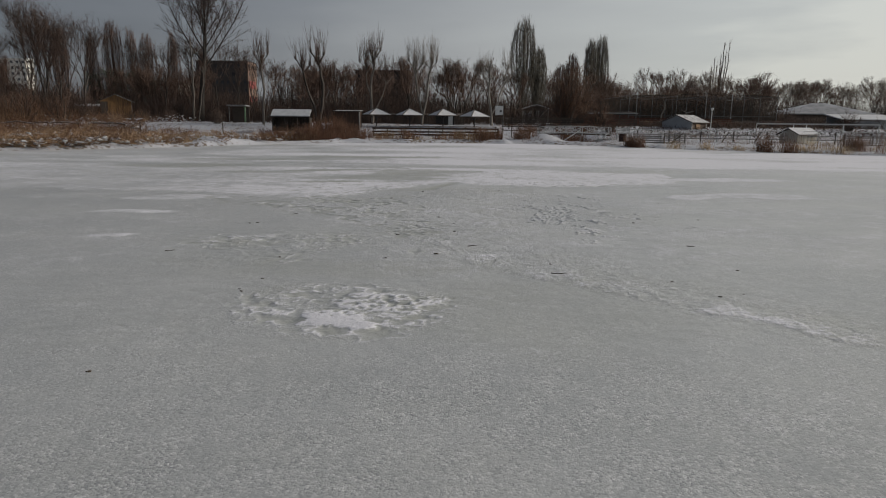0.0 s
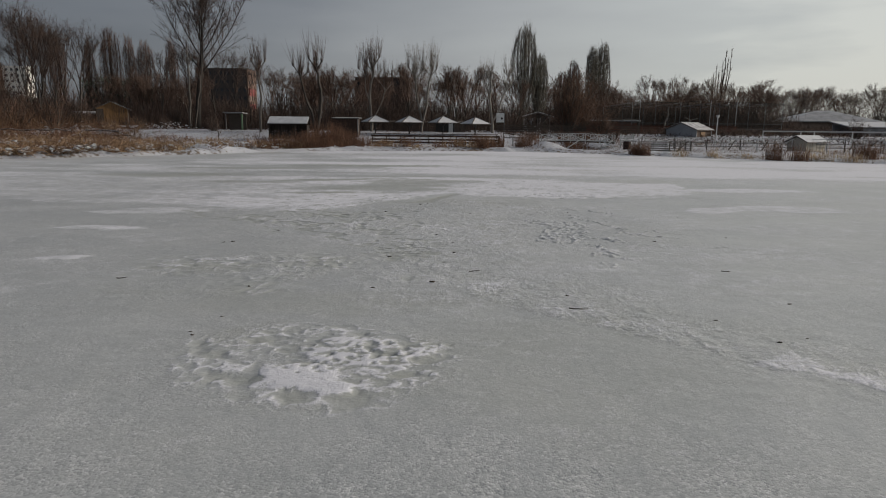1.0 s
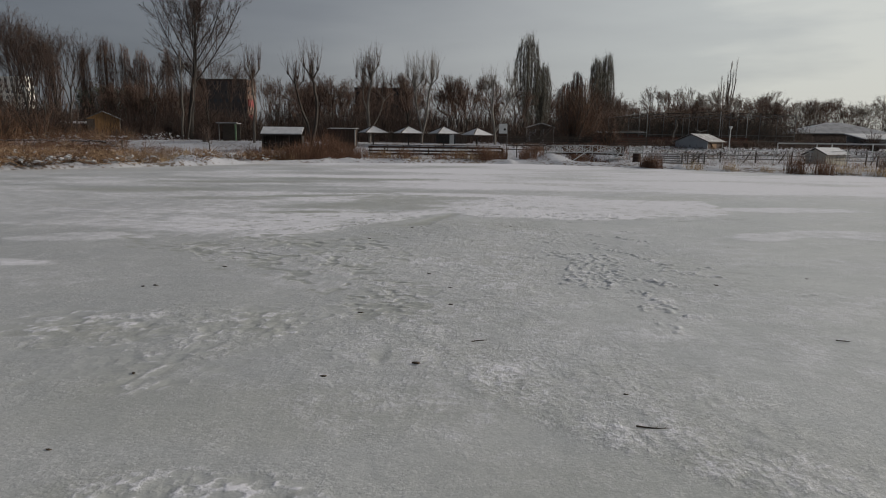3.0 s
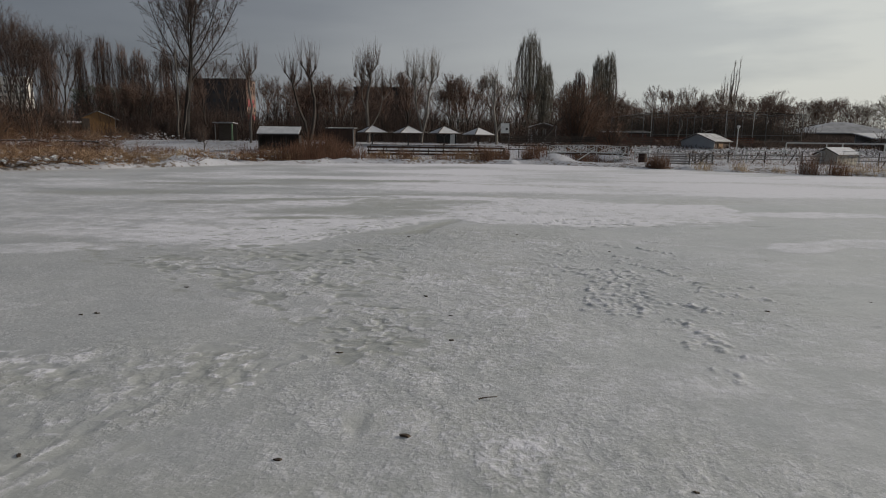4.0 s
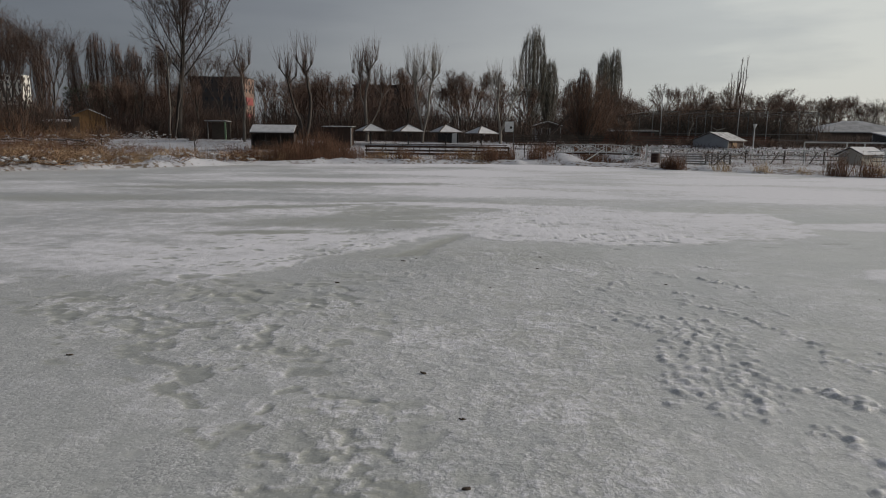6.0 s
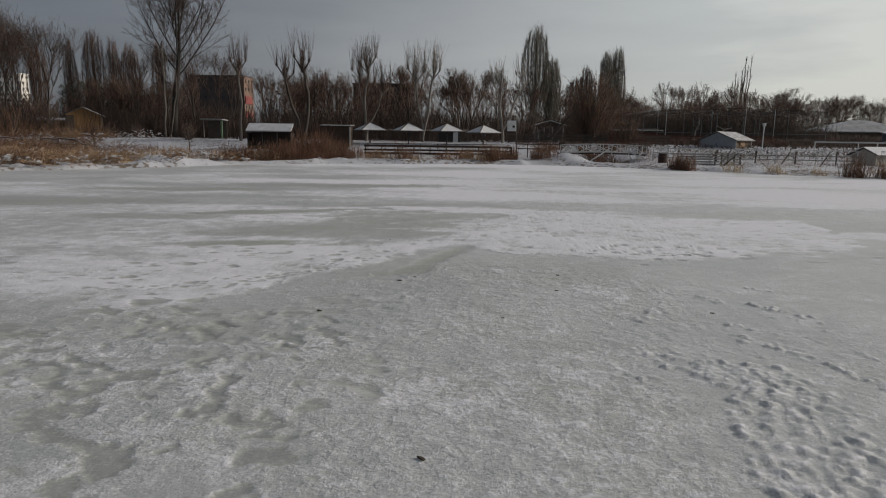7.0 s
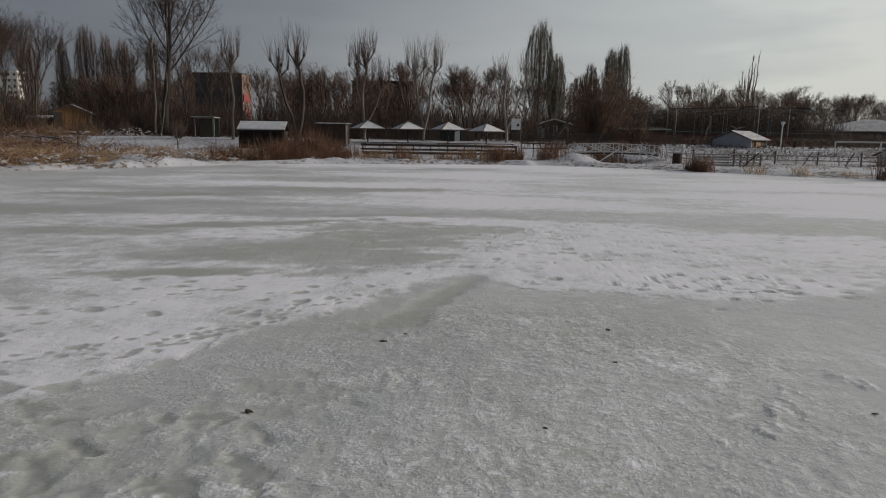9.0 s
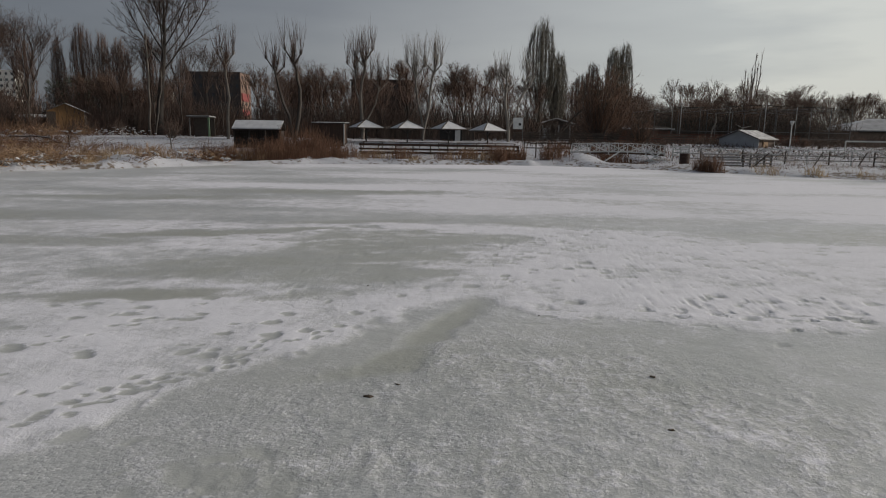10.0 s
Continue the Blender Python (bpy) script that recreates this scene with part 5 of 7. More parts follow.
def make_reeds():
    reeds("reed_bed", "dry brown reeds standing along the frozen shore",
          [(-33, -27.5, 4, 12, 1.0, 520, 0.3), (-27.5, -22, 2, 9, 1.1, 300, 0.25), (-22, -16.5, 1.2, 7, 1.4, 420, 0.2), (-3, 0.5, 0.8, 5, 1.3, 120, 0.2), (1.5, 5.2, 0.8, 6, 1.5, 180, 0.16),
           (-10.8, -5, 1, 6, 1.3, 150, 0.25), (-40, -27, 5, 26, 1.0, 1100, 0.6), (-52, -37, 10, 42, 1.2, 1300, 0.5), (-62, -46, 22, 50, 1.4, 1200, 0.4)], REED, 1)
    reeds("rusty_reed_bed", "rust-brown dense reeds in front of the brown hut", [(-18.5, -11.2, 1.6, 8, 2.0, 2000, 0.13), (-18.2, -14.0, 5, 13, 2.9, 1500, 0.10), (-22, -16.5, 1.2, 7, 1.7, 1200, 0.14), (-3, 0.5, 0.8, 5, 1.4, 320, 0.2), (1.5, 5.2, 0.8, 6, 1.7, 650, 0.16), (-10.8, -5, 1, 6, 1.4, 420, 0.25), (7.4, 9.6, 2, 5, 1.6, 360, 0.25), (19.1, 20.2, 0.4, 1.4, 1.9, 420, 0.2), (14.2, 17.8, 13, 17, 1.3, 800, 0.2), (17.5, 23, 19, 26, 1.0, 700, 0.35), (9, 13, 12, 18, 0.8, 350, 0.35), (29.9, 30.5, 0.2, 1.0, 1.9, 200, 0.22), (31.8, 32.3, 0.3, 1.2, 1.9, 170, 0.24),
                                                                                                   (37.5, 41, 1.5, 6, 2.2, 380, 0.22), (-62, -44, 30, 52, 1.7, 1700, 0.35), (-44, -34, 24, 36, 1.2, 700, 0.4), (-46, -28, 2, 22, 1.0, 1300, 0.6)], REEDRUST, 2)
    reeds("bleached_reed_bed", "bleached flattened reeds poking through the snow", [(-60, -28, 0.8, 12, 0.85, 2200, 0.9), (-60, -30, 6, 30, 0.9, 1700, 0.75), (-34, -24, 1.5, 8, 0.6, 700, 0.9), (22.8, 23.4, 0.3, 2.0, 1.0, 80, 0.35), (25.3, 26.0, 0.6, 2.4, 1.0, 90, 0.35), (27.8, 28.6, 0.4, 2, 0.8, 60, 0.4),
                                                                                    (32, 37, 0.5, 3.5, 0.8, 320, 0.4), (34, 50, 1, 8, 1.2, 320, 0.4), (-8, 4, 0.5, 3, 0.7, 260, 0.5)], REEDPALE, 3)


def make_left_brush():
    """Broken canes and brushwood tangled over the left bank, with snow caught in them."""
    rng = np.random.default_rng(23)
    canes, rust, caps = [], [], []
    for k in range(1060):
        if k >= 860:               # the fence line, overgrown
            cx, cy = rng.uniform(-78, -46), rng.uniform(82, 100)
        elif k < 620:
            cx = rng.uniform(-80, -33)
            cy = float(shore(cx)) + 0.3 + rng.uniform(1, 48) * rng.random() ** 0.8
        else:                      # down to the ice
            cx = rng.uniform(-40, -19)
            cy = float(shore(cx)) + 0.2 + rng.uniform(0, 11) * rng.random() ** 0.7
            if cx > -28 and rng.random() < 0.85:
                continue
        if cy > 100 or (cx > -44 and cy - float(shore(cx)) > 14 and rng.random() < 0.7):
            continue
        z = float(ground_z(cx, cy))
        back = cy - float(shore(cx)) > 13
        out = rust if rng.random() < (0.75 if back else 0.25) else canes
        main = rng.uniform(0, 6.283)
        for _ in range(16):
            a, e = main + rng.normal(0, 0.9), rng.uniform(0.05, 0.9)
            d = unit(np.array([math.cos(a), math.sin(a) * 0.6, e]))
            p = np.array([cx + rng.normal(0, 0.5), cy + rng.normal(0, 0.5), z + rng.uniform(-0.05, 0.45)])
            q = p + d * rng.uniform(0.4, 1.1) * (1.35 if back else 1.0)
            t = q + unit(d + np.array([0, 0, rng.uniform(-0.9, 0.2)])) * rng.uniform(0.2, 0.8)
            out += [(p, q, 0.02, 0.017), (q, t, 0.017, 0.006)]
        if rng.random() < (0.85 if not back else 0.2):
            for _ in range(5):
                a = rng.uniform(0, 3.14)
                c = np.array([cx + rng.normal(0, 0.5), cy - 0.2 + rng.normal(0, 0.4), z + rng.uniform(0.2, 0.6)])
                v = np.array([math.cos(a), 0.3 * math.sin(a), rng.normal(0, 0.12)]) * rng.uniform(0.15, 0.4)
                b = rng.uniform(0.03, 0.13)
                caps += [(c - v, c - v * 0.3, 0.01, b), (c - v * 0.3, c + v * 0.4, b, b * 0.7), (c + v * 0.4, c + v * 1.2 - np.array([0, 0, 0.05]), b * 0.7, 0.01)]
    for cx, cy, n in ((-66, 103, 70), (-70, 104, 70), (-46.5, 102.5, 80), (-49.5, 103.5, 70), (-62, 104.5, 30), (-74, 106, 60), (-78, 108, 60), (-84, 110, 60)):
        for _ in range(n):         # snow on the shrubs by the fence
            c = np.array([cx + rng.normal(0, 1.4), cy + rng.normal(0, 0.8), 2.0 + abs(rng.normal(0, 0.5))])
            a = rng.uniform(0, 6.283)
            v = np.array([math.cos(a), 0.4 * math.sin(a), rng.normal(0.1, 0.2)]) * rng.uniform(0.10, 0.28)
            b = rng.uniform(0.03, 0.09)
            caps += [(c - v, c, 0.02, b), (c, c + v, b, 0.02)]
            rust += [(c - v * 2 + np.array([0, 0, -0.9]), c - v, 0.02, 0.016), (c - v, c + v * 3 - np.array([0, 0, 0.06]), 0.016, 0.006)]
    thick = []
    for k in range(3000):          # a rust-brown thicket at the bank's far end
        x, y = rng.uniform(-92, -50), rng.uniform(88, 105)
        if x > -62 and (rng.random() < 0.35 or y < 99):
            continue
        h = rng.uniform(1.2, 4.4) * (1.0 if x < -64 else 0.62)
        p = np.array([x, y, float(ground_z(x, y)) - 0.1])
        a = rng.uniform(0, 6.283)
        for i in range(3):
            q = p + np.array([math.cos(a) * 0.22 + rng.normal(0, 0.22), math.sin(a) * 0.22 + rng.normal(0, 0.22), h / 3])
            thick.append((p, q, 0.03 - 0.007 * i, 0.023 - 0.007 * i if i < 2 else 0.0))
            p = q
    tagged(new("bank_thicket", tubes("bank_thicket", thick, 3, TWIGAMBER)), "reddish-brown leafless thicket on the bank", "brush", kind="stuff")
    tagged(new("brushwood", tubes("brushwood", canes, 3, REED)), "broken tan canes tangled over the snowy bank", "reeds", kind="stuff")
    tagged(new("rusty_brushwood", tubes("rusty_brushwood", rust, 3, REEDRUST)), "rust-brown brush tangled over the snowy bank", "brush", kind="stuff")
    tagged(new("caught_snow", tubes("caught_snow", caps, 4, SNOW)), "small clumps of snow caught in broken canes", "snow", kind="stuff")


def make_bank_grass():
    """Short dead grass and weeds sticking out of the snow."""
    rng, segs = np.random.default_rng(15), []
    tufts = [(rng.uniform(-60, 62), rng.uniform(0, 1)) for _ in range(800)] + [(rng.uniform(6, 60), rng.uniform(0.2, 1)) for _ in range(900)]
    for tx, u in tufts:
        ty = float(shore(tx)) + 1.0 + u * (104 - float(shore(tx)))
        for _ in range(rng.integers(4, 14)):
            x, y = tx + rng.normal(0, 0.25), ty + rng.normal(0, 0.25)
            p = np.array([x, y, float(ground_z(x, y)) - 0.03])
            a, e, h = rng.uniform(0, 6.283), abs(rng.normal(0, 0.5)), rng.uniform(0.12, 0.5)
            segs.append((p, p + unit(np.array([math.cos(a) * e, math.sin(a) * e, 1])) * h, 0.012, 0.004))
    tagged(new("bank_grass", tubes("bank_grass", segs, 3, REEDRUST)), "short dead brown weeds poking through bank snow", "dead grass", kind="stuff")


# ---- shore buildings ----
def roof_snow(bm, x0, y0, z0, x1, y1, z1, th):
    """A slab that slopes from the front edge (y0, z0) up to the back (y1, z1)."""
    v = [bm.verts.new(c) for c in ((x0, y0, z0), (x1, y0, z0), (x1, y1, z1), (x0, y1, z1), (x0, y0, z0 + th), (x1, y0, z0 + th), (x1, y1, z1 + th), (x0, y1, z1 + th))]
    for f in ((3, 2, 1, 0), (4, 5, 6, 7), (0, 1, 5, 4), (1, 2, 6, 5), (2, 3, 7, 6), (3, 0, 4, 7)):
        bm.faces.new([v[i] for i in f])
    return bm


def boards(parent, x0, x1, y, z0, z1, w, material, name="plank", along="x", gap=0.012, thick=0.03):
    """Upright planks of a wall, each its own piece on one shared mesh."""
    n = max(int(round((x1 - x0) / w)), 1)
    w = (x1 - x0) / n
    me = None
    for i in range(n):
        if me is None:
            bm = box(B(), -w / 2 + gap / 2, -thick / 2, 0, w / 2 - gap / 2, thick / 2, z1 - z0)
            ob = part(name, bm, material, parent)
            me = ob.data
        else:
            ob = new(name, me)
            ob.parent = parent
        c = x0 + (i + 0.5) * w
        ob.matrix_basis = pose(c, y, z0) if along == "x" else pose(y, c, z0, 0, 0, 90)


def make_bird_shed():
    """Open-fronted dark shed with a snow-laden pent roof."""
    z = 0.62
    t = thing("open_shed", "dark wooden open-fronted shed with a snow-covered pent roof", "shed", pose(-23.6, 88.5, z))
    boards(t, -2.6, 2.6, 1.5, -0.2, 2.3, 0.22, SHADEDWOOD)
    for s in (-2.6, 2.6):
        boards(t, 0.1, 1.45, s, -0.2, 2.3, 0.24, SHADEDWOOD, along="y")
    for x in (-2.6, -0.9, 0.9, 2.6):
        part("post", box(B(), x - 0.07, -0.07, -0.4, x + 0.07, 0.07, 2.35, 0.01), SHADEDWOOD, t)
    part("back_slope", roof_snow(B(), -2.75, 1.0, 3.22, 2.75, 1.9, 2.3, 0.1), SHADEDWOOD, t)
    part("front_rail", box(B(), -2.6, -0.05, 1.15, 2.6, 0.05, 1.28, 0.01), SHADEDWOOD, t)
    part("lower_boarding", box(B(), -2.5, 0.03, 0.0, 2.5, 0.09, 0.85, 0.01), SHADEDWOOD, t)
    r = part("roof", roof_snow(B(), -2.75, -0.35, 2.36, 2.75, 1.0, 3.22, 0.1), SHADEDWOOD, t)
    part("snow_cover", roof_snow(B(), -2.73, -0.33, 2.464, 2.73, 0.98, 3.324, 0.12), SNOW, r, "lying snow")


def make_brown_hut():
    t = thing("plank_hut", "brown plank hut with a thin flat dark roof among reeds", "hut", pose(-16.1, 91, 1.0))
    boards(t, -1.7, 1.7, 0.0, -0.3, 2.8, 0.2, HUTWOOD)
    for s in (-1.7, 1.7):
        boards(t, 0.02, 2.4, s, -0.3, 2.8, 0.2, HUTWOOD, along="y")
    boards(t, -1.7, 1.7, 2.42, -0.3, 2.8, 0.2, HUTWOOD)
    r = part("roof", roof_snow(B(), -1.95, -0.25, 2.84, 1.95, 2.7, 2.95, 0.09), BLACKIRON, t)
    part("snow_cover", roof_snow(B(), -1.93, -0.23, 2.934, 1.93, 2.68, 3.044, 0.035), PATCHSNOW, r, "thin lying snow")
    for x, wood in ((-1.78, HUTWOOD), (1.78, GREYWOOD)):
        part("corner_post", box(B(), x - 0.07, -0.12, -0.4, x + 0.07, 0.02, 2.85, 0.01), wood, t)
    part("girt", box(B(), -1.7, -0.06, 0.95, 1.7, -0.02, 1.05), HUTWOOD, t)


def make_gazebos():
    def pyramid(s, z0, h, th):
        bm = B()
        lo = [bm.verts.new((a * s, b * s, z0)) for a, b in ((-1, -1), (1, -1), (1, 1), (-1, 1))]
        mid = [bm.verts.new((a * s, b * s, z0 + th)) for a, b in ((-1, -1), (1, -1), (1, 1), (-1, 1))]
        top = bm.verts.new((0, 0, z0 + h + th))
        bm.faces.new(lo[::-1])
        for i in range(4):
            j = (i + 1) % 4
            bm.faces.new((lo[i], lo[j], mid[j], mid[i]))
            bm.faces.new((mid[i], mid[j], top))
        return bm
    g = thing("gazebo", "umbrella-like shelter on one dark post with a snowy pyramid roof", "gazebo", pose(-12.4, 95, 1.70, 0, 0, 28), "shelters on the promenade")
    part("post", pole(B(), (0, 0, -0.2), (0, 0, 2.3), 0.09, 0.08), BLACKIRON, g)
    part("base", pole(B(), (0, 0, -0.05), (0, 0, 0.12), 0.35, 0.3, 14), GREYPAINT, g)
    for i in range(4):
        a = radians(45 + 90 * i)
        part("strut", beam(B(), (0, 0, 1.25), (1.3 * math.cos(a), 1.3 * math.sin(a), 1.74), 0.06, 0.06), BLACKIRON, g)
    r = part("roof", pyramid(1.70, 1.72, 0.92, 0.06), DARKWOOD, g)
    part("snow_cover", pyramid(1.66, 1.784, 0.93, 0.05), SNOW, r, "lying snow")
    for i in range(4):
        a = radians(45 + 90 * i)
        part("hip_ridge", beam(B(), (2.33 * math.cos(a), 2.33 * math.sin(a), 1.87), (0, 0, 2.82), 0.11, 0.09), DARKWOOD, r)
    for x, z, turn in ((-7.4, 1.68, 24), (-2.42, 1.68, 27), (2.3, 1.55, 33)):
        copy_thing(g, pose(x, 95, z, 0, 0, turn))
    k = thing("kiosk", "small dark kiosk with a white door panel behind a shelter", "kiosk", pose(-2.3, 104, 1.95))
    part("wall", box(B(), -1.5, 0, -0.1, 1.5, 2, 1.85, 0.02), BLACKIRON, k)
    part("door_panel", box(B(), 0.55, -0.03, 0.05, 1.25, 0.03, 1.55, 0.01), WHITEPAINT, k, "white panel")
    part("roof", box(B(), -1.7, -0.2, 1.85, 1.7, 2.2, 1.95, 0.02), DARKWOOD, k)
    s = thing("low_shed", "long low brown shed behind the shelters", "shed", pose(-6, 112, 2.0))
    boards(s, -7, 7, 0, -0.2, 1.55, 0.35, DARKWOOD)
    part("roof", roof_snow(B(), -7.2, -0.3, 1.56, 7.2, 3.2, 1.9, 0.08), DARKWOOD, s)
    part("back_wall", box(B(), -7, 2.9, -0.2, 7, 3.0, 1.8), DARKWOOD, s)


def make_promenade_rail():
    """Timber landing stage with post-and-rail fence along the water."""
    t = thing("landing_stage", "dark timber landing stage with post-and-rail fence, snow on its rails", "landing stage", pose(0, 87, 0))
    part("deck", box(B(), -11.8, 0.0, 0.62, 5.35, 1.6, 0.74, 0.01), HUTWOOD, t)
    part("fascia", box(B(), -11.8, -0.06, 0.42, 5.35, -0.003, 0.72, 0.01), HUTWOOD, t)
    part("snow_cover", box(B(), -11.7, 0.02, 0.744, 5.3, 1.55, 0.80, 0.02), SNOW, t, "lying snow")
    for i in range(10):
        x = -11.7 + i * 1.89
        part("post", box(B(), x - 0.06, -0.18, -0.2, x + 0.06, -0.063, 1.68, 0.01), HUTWOOD, t)
    for z, h in ((1.50, 0.24), (1.06, 0.20), (0.76, 0.14)):
        r = part("rail", box(B(), -11.9, -0.24, z, 5.4, -0.183, z + h, 0.008), HUTWOOD, t)
        if z > 1.5:
            part("snow_cap", box(B(), -11.9, -0.245, z + h + 0.003, 5.4, -0.175, z + h + 0.035, 0.008), SNOW, r, "thin lying snow")
    part("end_wall", box(B(), 5.36, -0.2, 0.3, 5.46, 1.6, 1.66, 0.01), HUTWOOD, t)
    f = thing("rail_fence", "dark post-and-rail fence at the back of the promenade", "fence", pose(0, 90.5, 0))
    for i in range(9):
        x = -12 + i * 2.15
        part("post", box(B(), x - 0.05, -0.05, 0.8, x + 0.05, 0.05, 1.9, 0.01), DARKWOOD, f)
    for z in (1.45, 1.82):
        part("rail", box(B(), -12.1, -0.09, z, 5.4, -0.053, z + 0.09, 0.006), DARKWOOD, f)


def make_sign():
    t = thing("notice_board", "white notice board with a dark round mark on the pale tree", "sign", pose(6.08, 97.2, 4.3))
    part("board", box(B(), -0.58, -0.03, -0.68, 0.58, 0.03, 0.68, 0.012), WHITEPAINT, t)
    part("round_mark", pole(B(), (0.25, -0.034, -0.1), (0.25, -0.05, -0.1), 0.17, 0.17, 16), BLACKIRON, t, "dark round mark")
    part("post", pole(B(), (0.62, 0.05, -2.5), (0.62, 0.05, 0.75), 0.05, 0.05), DARKSTEEL, t)


def make_pavilion():
    t = thing("pavilion", "open-sided grey pavilion with a shallow gable roof edged in snow", "pavilion", pose(16.9, 140, 2.1) @ Matrix.Scale(1.26, 4))
    for x in (-2.0, -0.9, 0.4, 2.1):
        for y in (0, 3):
            part("post", box(B(), x - 0.09, y - 0.09, -0.2, x + 0.09, y + 0.09, 2.3, 0.01), GREYWOOD, t)
    for s, e in ((-1, 2.4), (1, 2.7)):
        z = 3.15 - 0.30 * e
        r = part("roof", prism(B(), [(s * e, z), (0, 3.15), (0, 3.27), (s * e, z + 0.12)], -0.7, 3.6), DARKWOOD, t)
        part("snow_cover", prism(B(), [(s * e * 0.99, z + 0.124), (0, 3.274), (0, 3.36), (s * e * 0.99, z + 0.24)], -0.68, 3.6), SNOW if s > 0 else PATCHSNOW, r, "lying snow")
    # gable board and front panel are dark to hold the shadow under the roof
    part("gable_board", prism(B(), [(-2.0, 2.42), (2.1, 2.42), (0, 3.08)], -0.05, 0.03), DARKWOOD, t)
    for z in (0.35, 0.75):
        part("rail", box(B(), -2.0, -0.06, z, 0.4, -0.01, z + 0.12, 0.01), GREYWOOD, t)
    part("side_panel", box(B(), -1.95, 0.05, 0.0, -0.95, 0.09, 1.9, 0.01), GREYPAINT, t)
    part("front_panel", box(B(), 0.45, 0.05, 0.0, 2.05, 0.09, 2.2, 0.01), DARKWOOD, t)
    part("back_wall", box(B(), -2.0, 3.1, -0.1, 2.0, 3.2, 2.2), DARKWOOD, t)
    h = thing("stable", "low red-brown stable with a thin snowy roof edge", "stable", pose(32.1, 135, 2.1) @ Matrix.Scale(1.2, 4))
    boards(h, -4.0, 4.0, 0, -0.2, 1.75, 0.4, STABLEWOOD)
    part("roof", roof_snow(B(), -4.5, -0.6, 1.9, 4.5, 4.0, 2.35, 0.12), DARKWOOD, h)
    part("snow_edge", box(B(), -4.4, -0.66, 1.95, 4.5, -0.603, 2.12, 0.02), SNOW, h, "lying snow")
    part("back_wall", box(B(), -4, 3.6, -0.2, 4, 3.7, 2.2), BROWNWOOD, h)


def make_footbridge():
    """White lattice footbridge with trestles."""
    t = thing("footbridge", "worn white wooden footbridge with crossed lattice railings", "bridge", pose(0, 84, 0))

    def deck(x):
        return 1.06 + 0.14 * math.sin(math.pi * (x - 10.6) / 9.5)
    xs = [10.6 + 1.9 * i for i in range(6)]
    for a, b in zip(xs, xs[1:]):
        d = part("deck_section", beam(B(), (a, 0.75, deck(a) - 0.03), (b, 0.75, deck(b) - 0.03), 1.5, 0.16), BROWNWOOD, t)
        part("snow_cover", beam(B(), (a, 0.75, deck(a) + 0.075), (b, 0.75, deck(b) + 0.075), 1.4, 0.04), PATCHSNOW, d, "lying snow")
    for y in (-0.04, 1.54):
        for i, x in enumerate(xs):
            part("post", box(B(), x - 0.045, y - 0.045, deck(x) - 0.18, x + 0.045, y + 0.045, deck(x) + 0.95, 0.008), WHITEPAINT, t)
        for a, b in zip(xs, xs[1:]):
            c = (a + b) / 2
            part("middle_post", box(B(), c - 0.03, y - 0.03, deck(c) + 0.06, c + 0.03, y + 0.03, deck(c) + 0.93, 0.006), WHITEPAINT, t)
            if y < 0:
                part("brace", beam(B(), (a + 0.05, y - 0.05, deck(a) + 0.1), (b - 0.05, y - 0.05, deck(b) + 0.88), 0.03, 0.07), WHITEPAINT, t)
                part("brace", beam(B(), (a + 0.05, y + 0.05, deck(a) + 0.88), (b - 0.05, y + 0.05, deck(b) + 0.1), 0.03, 0.07), WHITEPAINT, t)
            part("handrail", beam(B(), (a, y, deck(a) + 0.97), (b, y, deck(b) + 0.97), 0.09, 0.07), WHITEPAINT, t)
            part("bottom_rail", beam(B(), (a, y - 0.01, deck(a) + 0.14), (b, y - 0.01, deck(b) + 0.14), 0.05, 0.06), WHITEPAINT, t)
    for x0, z0, x1, y1 in ((16.1, 1.75, 13.5, -0.9), (18.4, 1.3, 20.9, -0.5), (19.7, 1.3, 18.1, -0.3), (18.7, 1.2, 19.9, -0.6), (18.1, 1.1, 18.9, -0.2)):
        part("trestle_leg", beam(B(), (x0, -0.14, z0), (x1, y1, 0.12), 0.09, 0.11), WHITEPAINT, t)
    part("trestle_tie", beam(B(), (18.2, -0.3, 0.5), (20.2, -0.3, 0.5), 0.06, 0.1), WHITEPAINT, t)


def make_bridge_gate():
    """Pale gate and low posts where the bridge lands."""
    g = thing("gate", "pale blue-grey slatted gate at the bridge's end", "gate", pose(20.6, 83, 0.9))
    for x in (0.0, 1.6):
        part("post", box(B(), x - 0.06, -0.06, -0.6, x + 0.06, 0.06, 1.35, 0.01), WHITEPAINT, g)
    for k in range(4):
        part("slat", box(B(), 0.07, -0.03, 0.1 + 0.3 * k, 1.53, 0.03, 0.22 + 0.3 * k, 0.008), WHITEPAINT, g)
    part("brace", beam(B(), (0.1, -0.06, 0.1), (1.5, -0.06, 1.2), 0.05, 0.08), WHITEPAINT, g)
    f = thing("rail_fence", "dark post-and-rail fence leading onto the footbridge", "fence", pose(0, 85, 1.0))
    for i in range(5):
        x = 5.8 + i * 1.25
        part("post", box(B(), x - 0.05, -0.05, -0.6, x + 0.05, 0.05, 1.15, 0.01), DARKWOOD, f)
    for z in (0.55, 1.05):
        part("rail", box(B(), 5.7, -0.1, z - 0.05, 10.9, -0.053, z + 0.05, 0.008), DARKWOOD, f)


